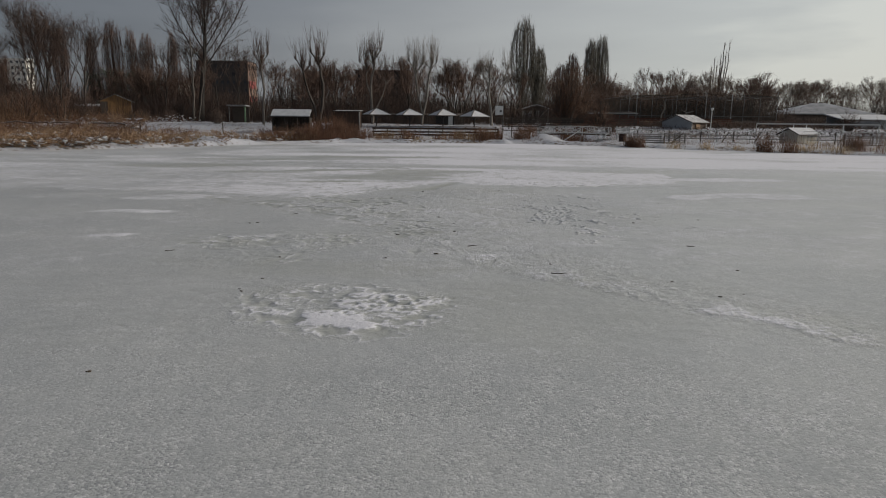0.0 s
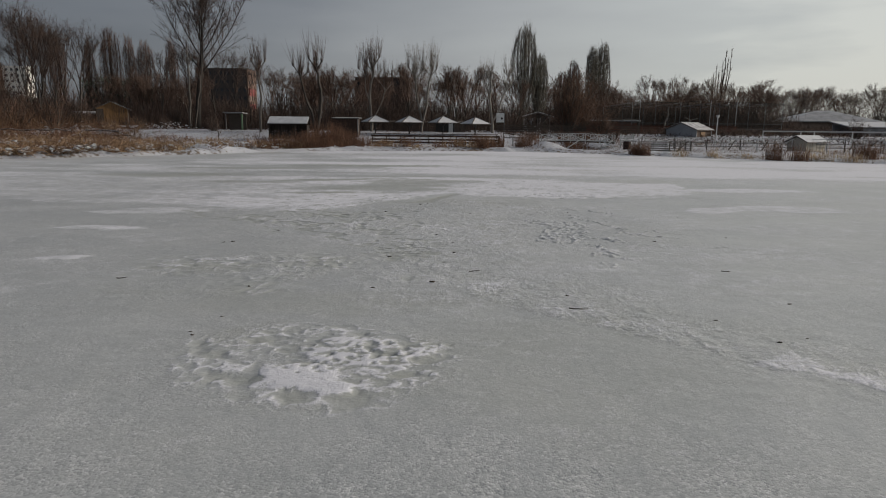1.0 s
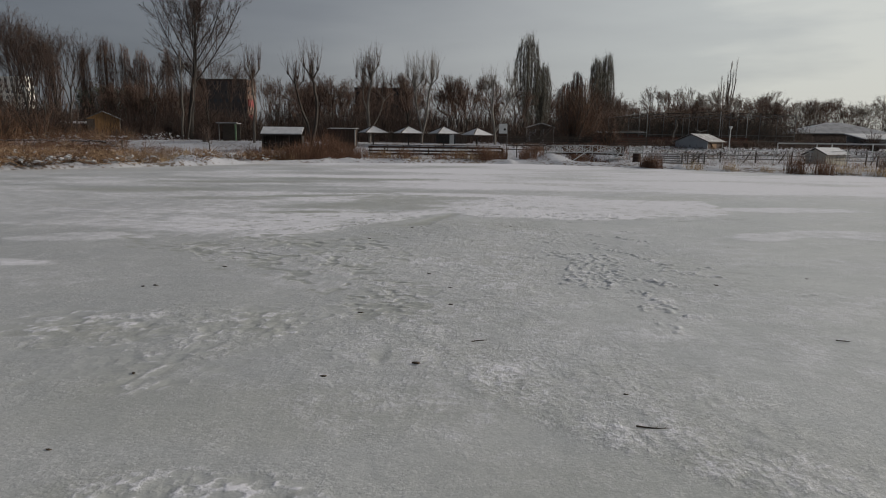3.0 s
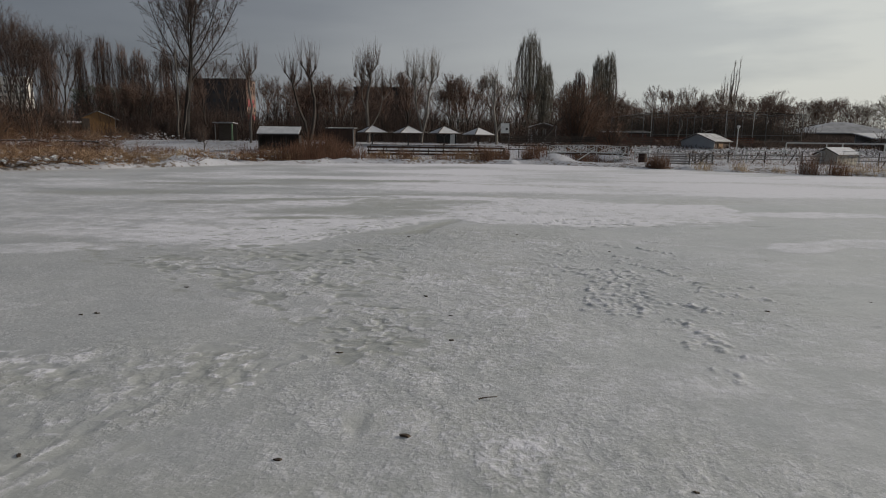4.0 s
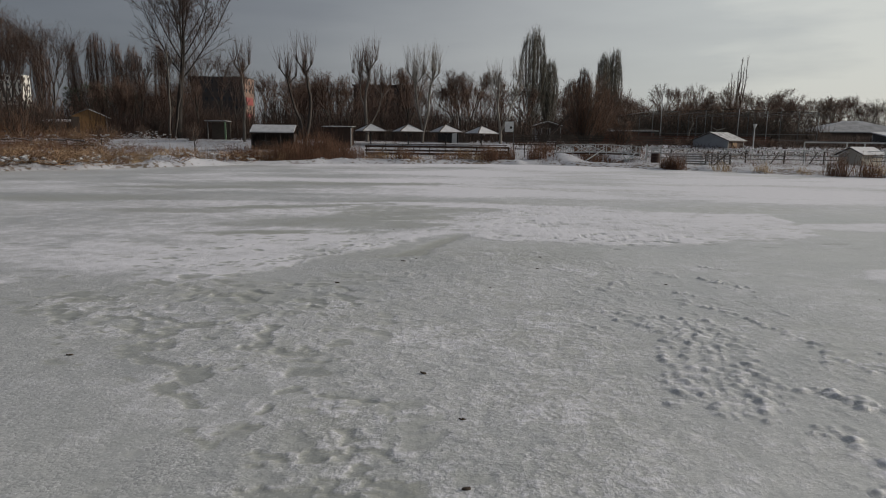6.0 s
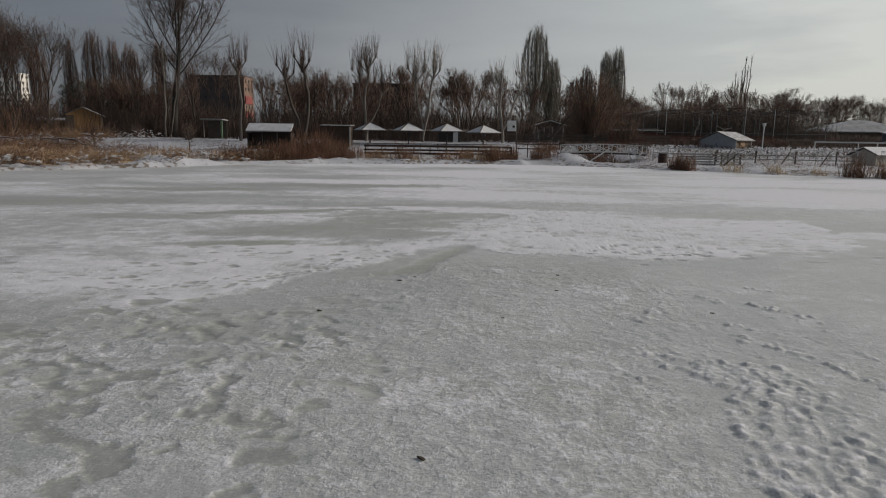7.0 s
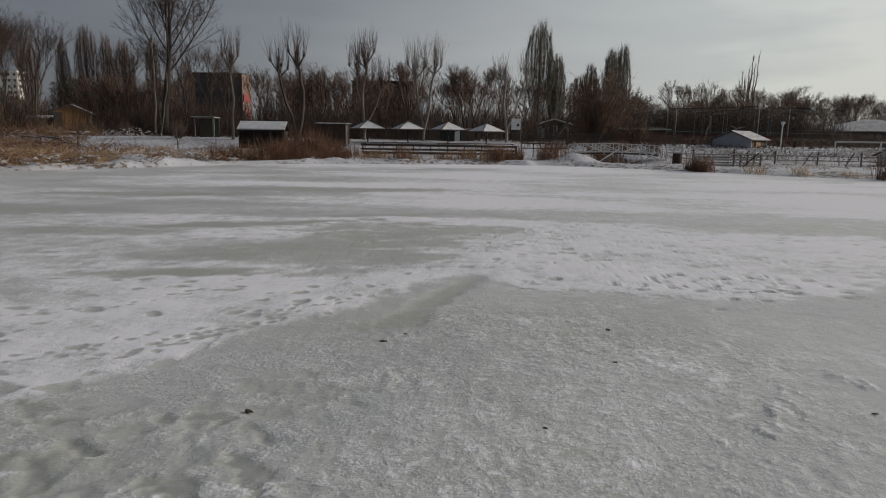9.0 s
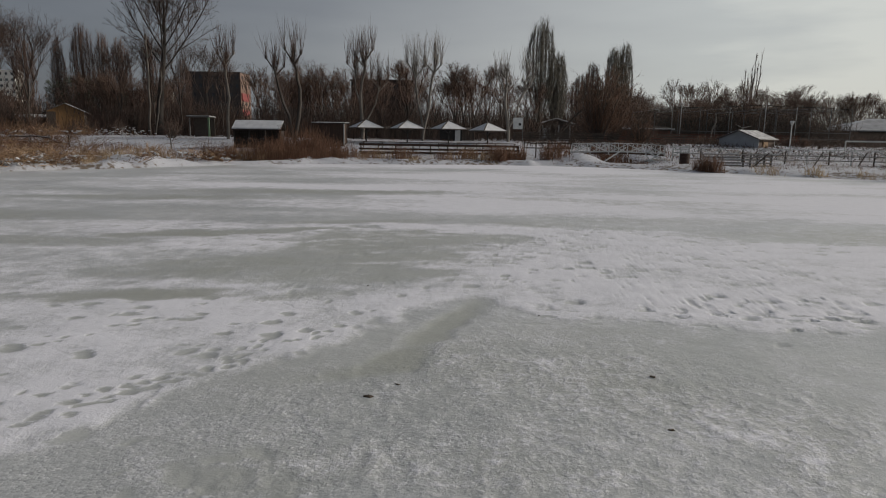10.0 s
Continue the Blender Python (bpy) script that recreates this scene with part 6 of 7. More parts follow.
def make_right_fences():
    """Whitish rail fences with slanting braces along the right-hand bank."""
    f = thing("rail_fence", "worn whitish rail fence with slanting braces along the bank", "fence", pose(0, 0, 0))

    def line(x):
        return 82.0 - 0.17 * (x - 21)
    xs = [21 + 1.9 * i for i in range(18)]
    for i, x in enumerate(xs):
        z = float(ground_z(x, line(x)))
        part("post", box(B(), x - 0.05, line(x) - 0.05, z - 0.2, x + 0.05, line(x) + 0.05, 1.86, 0.008), DARKWOOD if i % 2 else WHITEPAINT, f)
    for a, b in zip(xs, xs[1:]):
        part("top_rail", beam(B(), (a, line(a) - 0.06, 1.86), (b, line(b) - 0.06, 1.86), 0.09, 0.08), WHITEPAINT, f)
        part("rail", beam(B(), (a, line(a) - 0.07, 1.28), (b, line(b) - 0.07, 1.28), 0.05, 0.09), GREYWOOD, f)
        part("rail", beam(B(), (a, line(a) - 0.07, 0.85), (b, line(b) - 0.07, 0.85), 0.05, 0.09), GREYWOOD, f)
    for a, b in zip(xs, xs[1:]):
        c = (a + b) / 2
        part("brace", beam(B(), (a + 0.05, line(a) - 0.12, 1.80), (c, line(c) - 0.12, 1.30), 0.04, 0.07), WHITEPAINT, f)
        part("brace", beam(B(), (c, line(c) - 0.12, 1.30), (b - 0.05, line(b) - 0.12, 1.80), 0.04, 0.07), WHITEPAINT, f)
    for x in (24.5, 27.8, 33.5, 37.2, 42.0, 46.5):
        y = line(x) - 0.75
        part("long_brace", beam(B(), (x - 0.9, y, float(ground_z(x - 0.9, y)) - 0.05), (x + 0.2, line(x) - 0.13, 1.7), 0.07, 0.09), DARKWOOD, f)
    # stacked slat pen beside the barrel
    p = thing("slat_pen", "low pen of stacked snow-topped slats on the shore", "pen", pose(22.2, 75.5, 0.25))
    for j in range(5):
        s = part("slat", box(B(), -1.5, -0.04, 0.12 + j * 0.24, 2.2 - 0.1 * j, 0.04, 0.24 + j * 0.24, 0.01), GREYWOOD, p)
        part("snow_cap", box(B(), -1.5, -0.05, 0.243 + j * 0.24, 2.2 - 0.1 * j, 0.05, 0.275 + j * 0.24, 0.01), SNOW, s, "thin lying snow")
    for x in (-1.4, 0.3, 1.75):
        part("post", box(B(), x - 0.05, 0.045, -0.2, x + 0.05, 0.14, 1.35, 0.01), GREYWOOD, p)
    for j, (x0, x1, y) in enumerate(((24.2, 26.6, 75.0), (44.5, 51, 74))):
        g = thing("cattle_fence", "grey-white slatted fence with a leaning brace on the snow", "fence", pose(0, y, 0.25))
        n = 5
        for k in range(n):
            x = x0 + (x1 - x0) * k / (n - 1)
            part("post", box(B(), x - 0.06, -0.06, -0.2, x + 0.06, 0.06, 1.3, 0.01), DARKWOOD, g)
        for k in range(5):
            part("slat", box(B(), x0 - 0.1, -0.11, 0.15 + 0.25 * k, x1 + 0.1, -0.063, 0.25 + 0.25 * k, 0.006), GREYWOOD, g)
        for x in (x0 + 0.6, x0 + 4.6)[:1 if x1 - x0 < 4 else 2]:
            part("brace", beam(B(), (x, -0.16, -0.1), (x + 1.5, -0.16, 1.35), 0.07, 0.10), DARKWOOD, g)
    # dark corral rails farther back
    c = thing("corral_fence", "dark timber corral fence on the snowy meadow", "fence", pose(0, 100.5, 2.0))
    for i in range(10):
        x = 6 + i * 2.4
        part("post", box(B(), x - 0.07, -0.07, -0.3, x + 0.07, 0.07, 1.25, 0.01), DARKWOOD, c)
    for z in (0.3, 0.6, 0.9, 1.2):
        part("rail", box(B(), 5.8, -0.13, z - 0.075, 28, -0.073, z + 0.075, 0.01), DARKWOOD, c)
    d = thing("corral_fence", "red-brown timber corral fence near the stable", "fence", pose(0, 108, 2.1))
    for i in range(14):
        x = 17 + i * 2.2
        part("post", box(B(), x - 0.07, -0.07, -0.3, x + 0.07, 0.07, 1.35, 0.01), STABLEWOOD, d)
    for z in (0.3, 0.62, 0.94, 1.26):
        part("rail", box(B(), 16.8, -0.13, z - 0.08, 46, -0.073, z + 0.08, 0.01), STABLEWOOD, d)


def make_barrel():
    t = thing("barrel", "dark red-brown rusty barrel standing on the snowy shore", "barrel", pose(20.2, 78.3, 0.32))
    bm = B()
    pts = [(0.44, 0), (0.46, 0.03), (0.45, 0.06), (0.45, 0.33), (0.475, 0.36), (0.45, 0.39), (0.45, 0.69), (0.475, 0.72), (0.45, 0.75), (0.45, 1.02), (0.46, 1.05), (0.42, 1.06)]
    rings = [[bm.verts.new((r * math.cos(a * math.pi / 12), r * math.sin(a * math.pi / 12), z)) for a in range(24)] for r, z in pts]
    for r, s in zip(rings, rings[1:]):
        for i in range(24):
            bm.faces.new((r[i], r[(i + 1) % 24], s[(i + 1) % 24], s[i]))
    bm.faces.new(rings[0][::-1])
    part("drum", bm, RUSTDRUM, t)
    part("lid", pole(B(), (0, 0, 1.02), (0, 0, 1.05), 0.425, 0.425, 24), DARKSTEEL, t)


def gable_house(name, label, m, w, d, eave, ridge, wall_mat, side_mat, roof_out=0.3, group="", snow=0.10, cover=None):
    """A hut whose gable looks along -y, with a snowy roof."""
    t = thing(name, label, "hut", m, group)
    part("gable_wall", prism(B(), [(-w / 2, -0.3), (w / 2, -0.3), (w / 2, eave), (0, ridge), (-w / 2, eave)], 0, 0.12), wall_mat, t)
    part("back_gable", prism(B(), [(-w / 2, -0.3), (w / 2, -0.3), (w / 2, eave), (0, ridge), (-w / 2, eave)], d - 0.12, d), wall_mat, t)
    for s in (-1, 1):
        boards(t, 0.13, d - 0.13, s * (w / 2 - 0.02), -0.3, eave - 0.02, 0.22, side_mat, along="y")
        dz = (ridge - eave) / (w / 2)
        a, b = (s * (w / 2 + roof_out), eave - dz * roof_out), (0, ridge)
        r = part("roof", prism(B(), [a, b, (b[0], b[1] + 0.08), (a[0], a[1] + 0.08)], -0.35, d + 0.35), DARKWOOD, t)
        part("snow_cover", prism(B(), [(a[0] * 0.985, a[1] + 0.085), (b[0], b[1] + 0.085), (b[0], b[1] + 0.09 + snow), (a[0] * 0.985, a[1] + 0.085 + snow * 0.85)], -0.33, d + 0.33), cover or SNOW, r, "lying snow")
    return t


def make_huts():
    a = gable_house("boat_hut", "grey gabled hut with brown side boarding and a snowy roof", pose(33.0, 97.0, 1.5, 0, 0, -48) @ Matrix.Scale(1.08, 4), 4.5, 4.2, 1.25, 2.15, GREYPAINT, BROWNWOOD, 0.3, "", 0.03, PATCHSNOW)
    part("hatch", box(B(), 2.3, 1.0, 0.1, 2.36, 2.2, 0.95, 0.01), YELLOWWOOD, a, "yellowish wooden hatch")
    gable_house("feed_hut", "small cream boarded hut with a low snowy roof", pose(40.4, 78.4, 0.32, 0, 0, -60), 2.4, 3.8, 1.25, 1.85, PLASTER, PLASTER, 0.3, "", 0.06)
    y = gable_house("yellow_hut", "yellow plank hut with a shallow snowy gable roof behind bushes", pose(-65.5, 120, 2.3, 0, 0, 24) @ Matrix.Scale(1.15, 4), 4.6, 2.6, 2.9, 3.95, YELLOWWOOD, DARKWOOD, 0.5, "", 0.02, HALLROOF)
    for x in (-0.9, 0.1, 1.1, 2.1):
        part("batten", box(B(), x - 0.04, -0.025, -0.2, x + 0.04, -0.002, 2.85 + 1.0 * (1 - abs(x) / 2.3)), YELLOWWOOD, y)
    # dark sheet on the gable's left end, painted in place of porch shadow
    part("porch_shade", box(B(), -2.28, -0.05, -0.2, -1.2, -0.003, 2.85), DARKWOOD, y, "dark panel standing in for porch shadow")
    s = thing("lean_to", "dark lean-to with a snowy roof beside the yellow hut", "shed", pose(-73.2, 121, 2.2) @ Matrix.Scale(1.1, 4))
    boards(s, -3.5, 3.3, 0, -0.2, 2.0, 0.3, DARKWOOD)
    part("roof", roof_snow(B(), -3.8, -0.4, 2.05, 3.6, 3, 2.6, 0.1), DARKWOOD, s)
    part("snow_cover", roof_snow(B(), -3.7, 0.5, 2.30, 3.5, 3, 2.704, 0.04), PATCHSNOW, s, "patchy lying snow")
    # green-posted shelter
    g = thing("bus_shelter", "small open shelter with a dull green post and dark back", "shelter", pose(-36.2, 103, 2.05))
    part("green_post", box(B(), 1.12, -0.08, -0.2, 1.36, 0.06, 2.55, 0.015), GREENPAINT, g, "dull green painted post")
    part("post", box(B(), -1.4, -0.05, -0.2, -1.3, 0.05, 2.5, 0.01), DARKSTEEL, g)
    part("back_wall", box(B(), -1.4, 1.6, -0.1, 1.4, 1.7, 2.5), DARKWOOD, g)
    part("roof", roof_snow(B(), -1.7, -0.3, 2.66, 1.5, 1.9, 2.58, 0.07), DARKSTEEL, g)
    part("snow_cover", roof_snow(B(), -1.7, -0.3, 2.733, 1.5, 1.9, 2.653, 0.05), SNOW, g, "thin lying snow")
    # rail fence by the flattened reeds
    f = thing("rail_fence", "dark weathered rail fence with snow on its rails by the reeds", "fence", pose(0, 88, 0.7))
    for i in range(13):
        x = -71.2 + i * 2.2
        part("post", box(B(), x - 0.06, -0.06, -0.6, x + 0.06, 0.06, 1.35, 0.01), DARKWOOD, f)
    for i, (x0, x1) in enumerate([(-71.2 + 2.2 * k, -69.0 + 2.2 * k) for k in range(12)]):
        for z in (0.55, 1.15):
            if (i, z) in ((2, 1.15), (5, 0.55), (8, 1.15), (11, 1.15)):
                continue
            s = 0.16 * math.sin(i * 2.3 + z * 4)
            r = part("rail", beam(B(), (x0 - 0.1, -0.09, z + s), (x1 + 0.1, -0.09, z - s), 0.05, 0.12), DARKWOOD, f)
            part("snow_cap", beam(B(), (x0 - 0.1, -0.09, z + s + 0.085), (x1 + 0.1, -0.09, z - s + 0.085), 0.05, 0.04), SNOW, r, "thin lying snow")


def make_lamps():
    t = thing("street_lamp", "white lamp post with a funnel-shaped head by the fence", "street lamp", pose(34.4, 87.5, 1.0))
    part("post", pole(B(), (0, 0, -0.2), (0, 0, 3.35), 0.07, 0.05, 12), WHITEPAINT, t)
    h = part("lamp_head", pole(B(), (0, 0, 3.35), (0, 0, 3.72), 0.08, 0.22, 16), WHITEPAINT, t)
    part("cap", pole(B(), (0, 0, 3.723), (0, 0, 3.80), 0.25, 0.14, 16), STEEL, h)
    m = thing("mast_lamp", "tall slim steel lamp mast with a small side lantern", "street lamp", pose(31.2, 113, 2.0))
    part("mast", pole(B(), (0, 0, -0.2), (0, 0, 8.4), 0.05, 0.03, 10), STEEL, m)
    part("lantern", box(B(), -0.04, -0.12, 8.2, 0.26, 0.06, 8.36, 0.04), DARKSTEEL, m)


def make_aviary():
    """A high cage of poles, cables and dark netting."""
    t = thing("aviary", "large cage of slender steel poles hung with dark netting", "aviary", pose(0, 0, 0))
    front, back = 112.0, 134.0
    xs = [29.6, 33.6, 37.8, 42.9, 44.4, 47.3, 49.4, 52.2, 55.2]
    tops = [7.25, 7.3, 7.45, 7.75, 7.55, 7.5, 7.5, 7.4, 7.2]
    for x, z in zip(xs, tops):
        part("pole", pole(B(), (x, front, 1.8), (x, front, z), 0.055, 0.045, 8), STEEL if x in (42.9, 47.3) else DARKSTEEL, t)
        part("pole", pole(B(), (x, back, 1.8), (x, back, z), 0.075, 0.06, 8), DARKSTEEL, t)
    for (a, za), (b, zb) in zip(zip(xs, tops), zip(xs[1:], tops[1:])):
        part("top_beam", beam(B(), (a, front, za), (b, front, zb), 0.06, 0.07), NETTING, t)
    bm = B()
    for x in xs:
        beam(bm, (x, front, 7.3), (x, back, 7.3), 0.05, 0.05)
    part("cables", bm, DARKSTEEL, t)
    segs = []
    for y in (front - 0.03, back + 0.03):
        for x in np.arange(29.6, 55.2, 0.28):
            segs.append(((x, y, 2.0), (x, y, float(np.interp(x, xs, tops))), 0.011, 0.011))
        for z in np.arange(2.0, 7.2, 0.28):
            segs.append(((29.6, y, z), (55.2, y, z), 0.011, 0.011))
    for x in (29.57, 55.23):
        for y in np.arange(front, back, 0.35):
            segs.append(((x, y, 2.0), (x, y, 7.2), 0.011, 0.011))
        for z in np.arange(2.0, 7.2, 0.35):
            segs.append(((x, front, z), (x, back, z), 0.011, 0.011))
    for x in np.arange(29.6, 55.2, 1.2):
        segs.append(((x, front, 7.32), (x, back, 7.32), 0.008, 0.008))
    for y in np.arange(front, back, 2.4):
        segs.append(((29.6, y, 7.33), (55.2, y, 7.33), 0.008, 0.008))
    part("netting", tubes("netting", segs, 3, NETTING), NETTING, t)
    for z in (3.0, 3.9):
        part("cross_rail", beam(B(), (29.6, front - 0.12, z), (55.2, front - 0.12, z), 0.06, 0.07), DARKSTEEL, t)
    # bleached perches inside
    for line, seed in (([(34.4, 110, 1.6), (34.6, 110, 2.8), (34.7, 110, 4.1), (35.2, 110, 5.3), (35.0, 110, 6.3)], 3), ([(37.9, 110, 1.6), (38.0, 110, 3.1), (38.3, 110, 3.6), (39.0, 110, 4.4), (40.1, 110, 4.7)], 5)):
        s = [(np.array(a), np.array(b), 0.15 - 0.022 * i, 0.128 - 0.022 * i) for i, (a, b) in enumerate(zip(line, line[1:]))]
        side = np.random.default_rng(seed)
        for i in (1, 2, 3):
            p0 = np.array(line[i])
            s.append((p0, p0 + np.array([side.uniform(-1.2, 1.2), 0, side.uniform(0.3, 0.9)]), 0.06, 0.02))
        p = thing("dead_tree", "bleached crooked dead tree set up as a perch", "dead tree", None, "perches")
        part("trunk", tubes("trunk", s, 7, WHITEBARK), WHITEBARK, p)
    # pipe frame on the shore
    g = thing("pipe_frame", "bare whitish pipe frame of posts and a long top bar", "frame", pose(0, 0, 0))
    for x, y in ((41.9, 90.3), (46.5, 86.0), (49.6, 83.0), (52.2, 80.0), (57.4, 88.0), (47.2, 90.6)):
        part("post", pole(B(), (x, y, float(ground_z(x, y)) - 0.2), (x, y, 2.75), 0.07, 0.07, 8), WHITEPAINT, g)
    part("top_bar", beam(B(), (41.9, 90.3, 2.78), (52.2, 80.0, 2.78), 0.08, 0.08), WHITEPAINT, g)
    part("top_bar", beam(B(), (41.9, 90.3, 2.70), (57.4, 88.0, 2.70), 0.08, 0.08), WHITEPAINT, g)


# ---- far buildings ----
def block_of_flats(name, label, x0, x1, y0, y1, z1, wall_mat, end_mat, storeys, bays, end_bays=2, panel=None, snow=True):
    t = thing(name, label, "building", pose(0, 0, 0))
    part("wall", box(B(), x0, y0, 1.5, x1, y1, z1), wall_mat, t)
    if end_mat is not wall_mat:
        part("end_wall", box(B(), x1 + 0.01, y0 + 0.02, 1.5, x1 + 0.16, y1 - 0.02, z1 - 0.02), end_mat, t, "sunlit orange end wall")
    part("parapet", box(B(), x0 - 0.2, y0 - 0.2, z1, x1 + 0.2, y1 + 0.2, z1 + 0.35), wall_mat, t)
    if snow:
        part("roof_snow", box(B(), x0 - 0.2, y0 - 0.2, z1 + 0.354, x1 + 0.2, y1 + 0.2, z1 + 0.55), SNOW, t, "lying snow")
    h = (z1 - 2.2) / storeys
    glass, frame_me = None, None
    for s in range(storeys):
        for b in range(bays):
            w = (x1 - x0) / bays
            x, z = x0 + (b + 0.5) * w, 2.2 + (s + 0.5) * h
            if glass is None:
                win = part("window", box(B(), -w * 0.2, -0.04, -h * 0.2, w * 0.2, 0.02, h * 0.22), WINDOW, t)
                fr = part("window_frame", box(box(B(), -w * 0.22, -0.07, -h * 0.24, w * 0.22, -0.042, -h * 0.2), -0.04, -0.07, -h * 0.2, 0.04, -0.042, h * 0.22), CONCRETE if wall_mat is CONCRETE else GREYPAINT, win)
                glass, frame_me = win.data, fr.data
            else:
                win = new("window", glass)
                win.parent = t
                fr = new("window_frame", frame_me)
                fr.parent = win
            win.matrix_basis = pose(x, y0, z)
        for b in range(end_bays):
            w = (y1 - y0) / end_bays
            win = new("window", glass)
            win.parent = t
            win.matrix_basis = pose(x1 + 0.17, y0 + (b + 0.5) * w, 2.2 + (s + 0.5) * h, 0, 0, 90)
    if panel:
        for z0, z2 in panel:
            part("balcony_front", box(B(), x1 + 0.2, y0 + 0.4, z0, x1 + 0.6, y1 - 3.0, z2, 0.02), REDPANEL, t, "red balcony front")


def make_far_buildings():
    block_of_flats("apartment_block", "dark concrete apartment block with an orange end and red balcony fronts", -107, -86, 259, 270, 25.0, CONCRETE, ORANGEWALL, 7, 9, 3, ((14.7, 17.6), (9.2, 11.4)), False)
    block_of_flats("apartment_block", "cream apartment block with rows of windows and snow on top", -340, -253, 370, 377, 35.0, PALEPLASTER, PALEPLASTER, 10, 26)
    block_of_flats("apartment_block", "pale low building glimpsed between bare trees", -88, -76, 172, 182, 12.0, PLASTER, PLASTER, 3, 5)
    block_of_flats("apartment_block", "dark grey apartment block hidden behind bare trees", -28, -13.6, 172, 184, 15.4, CONCRETE, CONCRETE, 5, 6, 2, None, False)
    # hipped hall and long shed on the far side
    t = thing("hall", "wide hall with a low hipped snow-grey roof", "building", pose(86, 150, 2.0))
    part("wall", box(B(), -10, 0, -0.3, 10, 12, 3.0), DARKWOOD, t)
    bm = B()
    v = [bm.verts.new(c) for c in ((-11, -1, 2.9), (11, -1, 2.9), (11, 13, 2.9), (-11, 13, 2.9), (-1.5, 6, 5.5), (2.5, 6, 5.5))]
    for f in ((0, 1, 5, 4), (1, 2, 5), (2, 3, 4, 5), (3, 0, 4), (3, 2, 1, 0)):
        bm.faces.new([v[i] for i in f])
    part("roof", bm, GREYPAINT, t, "grey hipped roof")
    bm = B()
    v = [bm.verts.new(c) for c in ((-10.8, -0.98, 2.99), (10.8, -0.98, 2.99), (2.4, 5.9, 5.55), (-1.4, 5.9, 5.55))]
    w = [bm.verts.new(a.co + Vector((0, -0.02, 0.10))) for a in v]
    for f in ((v[3], v[2], v[1], v[0]), tuple(w), (v[0], v[1], w[1], w[0]), (v[1], v[2], w[2], w[1]), (v[2], v[3], w[3], w[2]), (v[3], v[0], w[0], w[3])):
        bm.faces.new(f)
    part("snow_cover", bm, HALLROOF, t, "thin patchy snow")
    s = thing("long_shed", "long grey shed with a snow-covered roof", "shed", pose(68, 108, 1.9))
    boards(s, -3.6, 5.6, 0, -0.6, 1.45, 0.5, GREYPAINT)
    part("back_wall", box(B(), -3.6, 5, -0.5, 5.6, 5.1, 2.4), GREYPAINT, s)
    part("roof", roof_snow(B(), -4.0, -0.4, 1.47, 6.0, 5.2, 2.35, 0.1), DARKWOOD, s)
    part("snow_cover", roof_snow(B(), -4.0, -0.42, 1.574, 6.0, 5.2, 2.454, 0.15), SNOW, s, "lying snow")


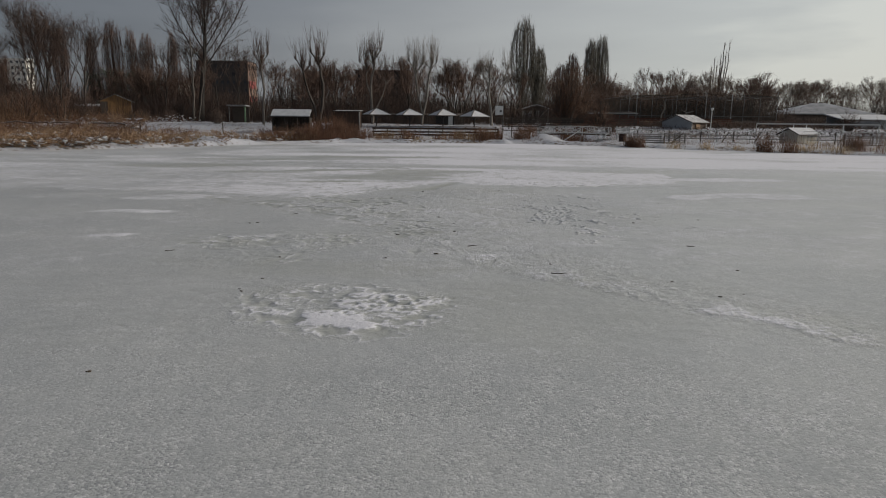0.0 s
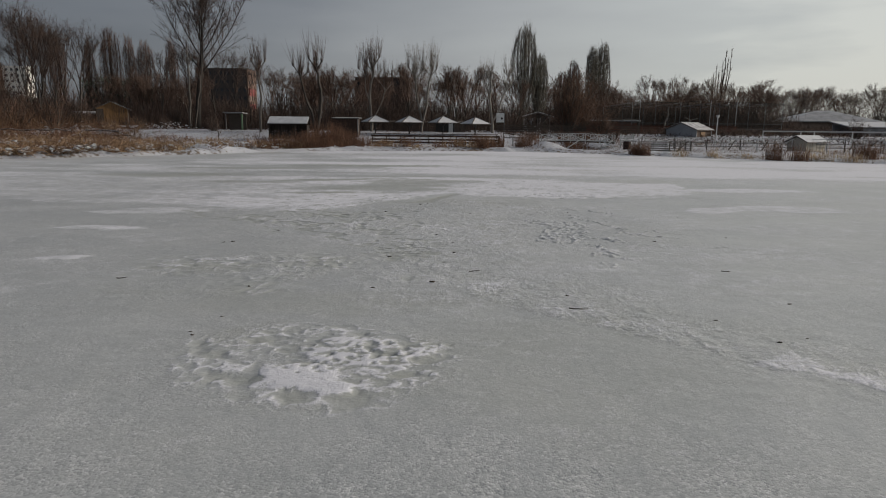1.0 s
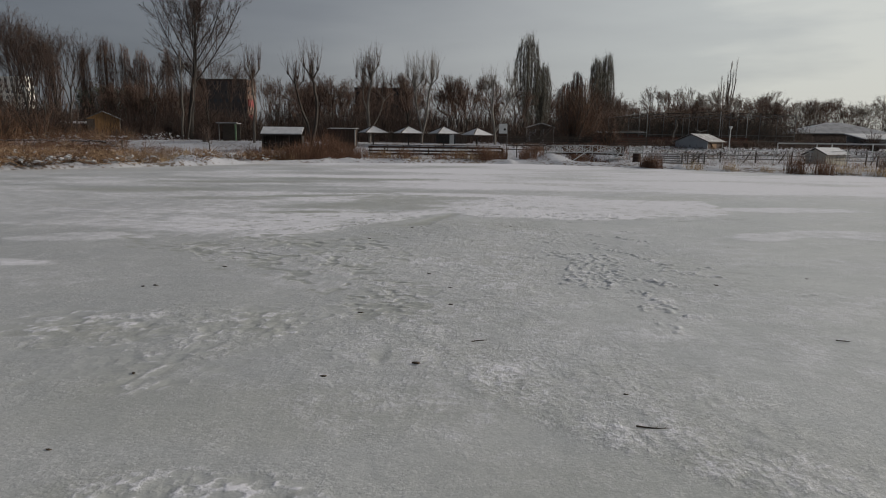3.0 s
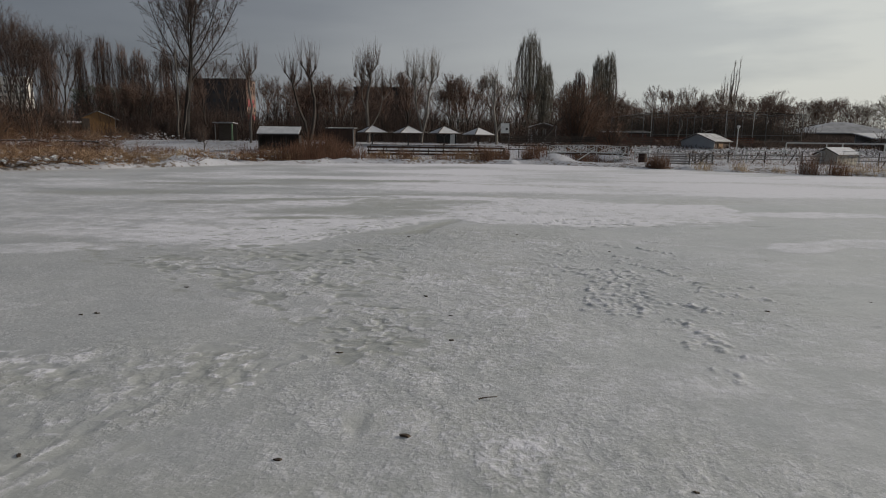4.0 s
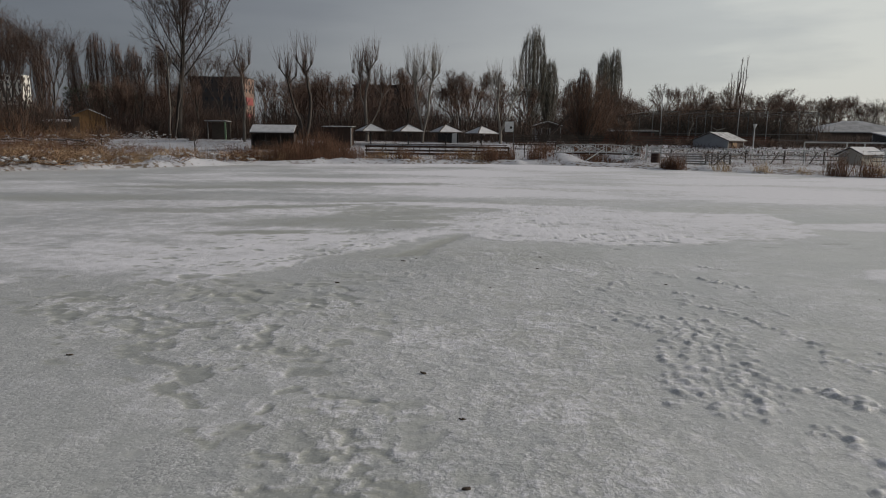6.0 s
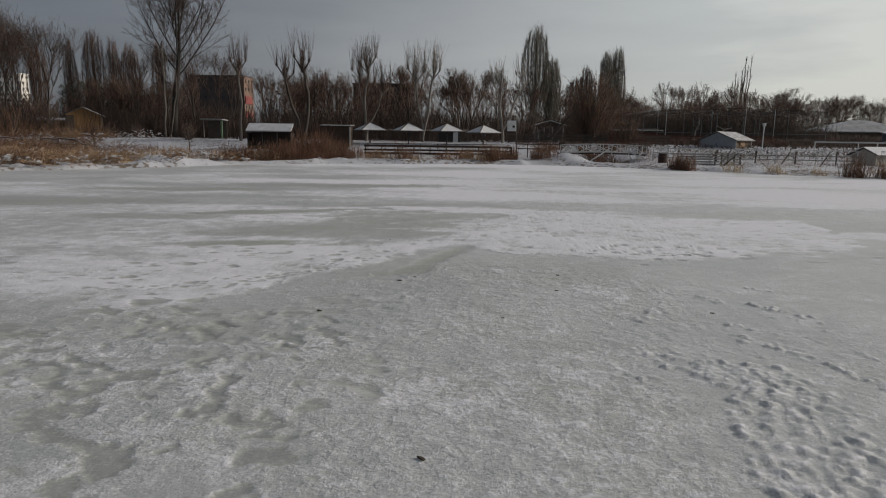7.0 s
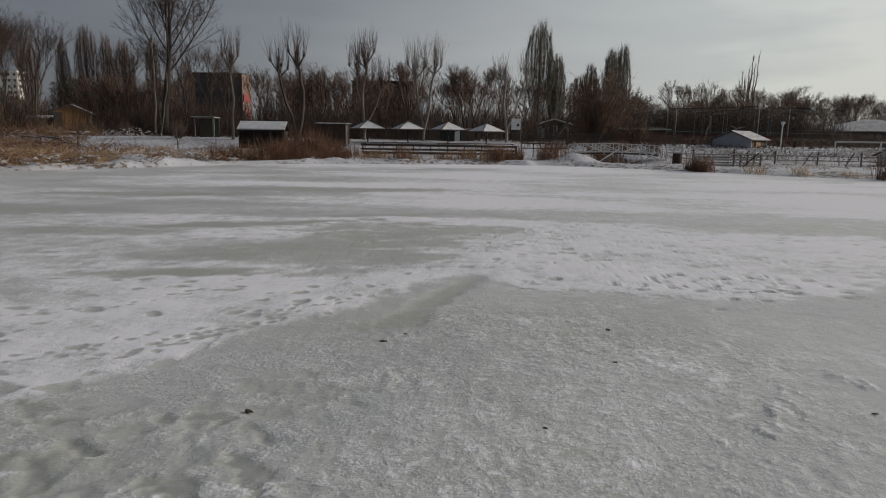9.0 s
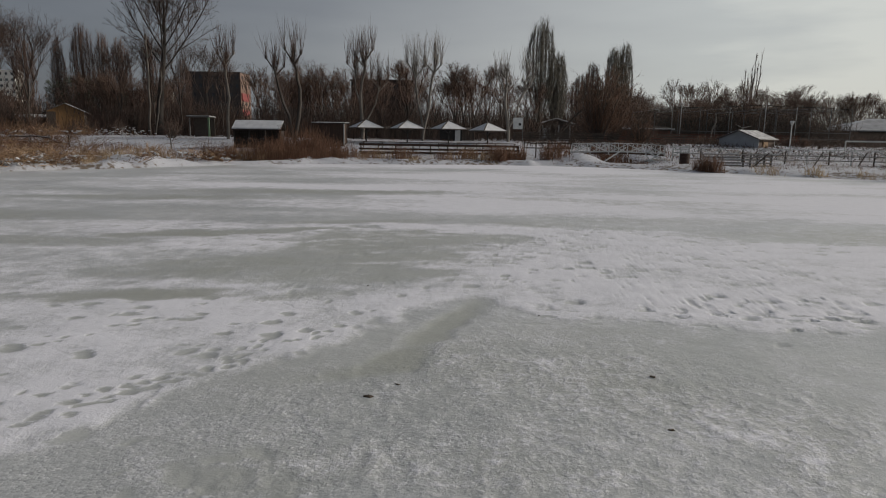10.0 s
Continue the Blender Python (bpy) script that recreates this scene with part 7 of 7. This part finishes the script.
def make_debris():
    """Dark leaves and twigs lying on the ice."""
    rng = np.random.default_rng(4)
    spots = [(-0.42, 13.0, 0.07), (4.36, 10.0, 0.06), (5.47, 11.9, 0.05), (-3.44, 10.71, 0.035), (-4.08, 6.49, 0.05), (3.89, 10.94, 0.04), (-5.44, 16.69, 0.06), (-5.62, 16.6, 0.05), (4.99, 17.54, 0.05), (-1.45, 12.52, 0.05), (-3.62, 12.48, 0.05), (-3.52, 9.87, 0.04), (-2.39, 22.45, 0.065), (-0.52, 18.1, 0.05), (-0.04, 15.75, 0.06), (-4.82, 18.42, 0.06), (-1.44, 15.17, 0.05), (1.47, 24.06, 0.04),
             (-0.08, 16.95, 0.04), (-1.38, 24.6, 0.065), (1.68, 25.35, 0.05), (0.42, 22.29, 0.04), (3.71, 22.8, 0.04), (-3.6, 10.0, 0.03), (1.9, 12.2, 0.04), (2.8, 30, 0.05)]
    for k in range(8):
        spots.append((rng.uniform(-8, 8), rng.uniform(6, 30), rng.uniform(0.018, 0.032)))
    for x, y, r in spots:
        r *= 0.46
        bm = B()
        n = 7
        lo, hi = [], []
        for i in range(n):
            a = i / n * 2 * math.pi
            q = r * (1 + 0.35 * rng.uniform(-1, 1)) * (1.5 if i % 3 == 0 else 0.8)
            px, py = q * math.cos(a) * 1.25, q * math.sin(a) * 0.9
            lo.append(bm.verts.new((px, py, 0)))
            hi.append(bm.verts.new((px * 0.8, py * 0.8, r * rng.uniform(0.2, 0.6))))
        bm.faces.new(hi)
        bm.faces.new(lo[::-1])
        for i in range(n):
            j = (i + 1) % n
            bm.faces.new((lo[i], lo[j], hi[j], hi[i]))
        ob = part("dead_leaf", bm, LEAFBROWN)
        ob.matrix_basis = pose(x, y, 0.012, 0, 0, rng.uniform(-35, 35))
        tagged(ob, "curled dark dead leaf lying on the ice", "leaf", "leaves on the ice")


def make_sticks():
    """Short broken twigs lying on the ice."""
    rng = np.random.default_rng(8)
    for x, y, ln, turn in ((1.97, 11.43, 0.34, 4), (0.38, 13.85, 0.22, 12), (5.4, 14.2, 0.18, -20), (-6.1, 12.9, 0.2, 25)):
        p, segs = np.array([-ln / 2, 0, 0.012]), []
        for i in range(4):
            q = p + np.array([ln / 4, rng.normal(0, 0.012), rng.normal(0, 0.004)])
            segs.append((p, q, 0.009 - 0.0012 * i, 0.0078 - 0.0012 * i if i < 3 else 0.0))
            if i in (1, 2):
                segs.append((q, q + np.array([0.05, rng.choice([-1, 1]) * 0.035, 0.01]), 0.005, 0.0))
            p = q
        ob = part("twig", tubes("twig", segs, 5, LEAFBROWN), LEAFBROWN)
        ob.matrix_basis = pose(x, y, 0.014, 0, 0, turn)
        tagged(ob, "short broken dark twig lying on the ice", "twig", "twigs on the ice")


make_trees()
make_undergrowth()
make_far_woods()
make_reeds()
make_left_brush()
make_bank_grass()
make_gazebos()
make_sign()
make_pavilion()
make_footbridge()
make_bridge_gate()
make_promenade_rail()
make_right_fences()
make_barrel()
make_lamps()
make_aviary()
make_debris()
make_sticks()
make_bird_shed()
make_brown_hut()
make_huts()
make_far_buildings()
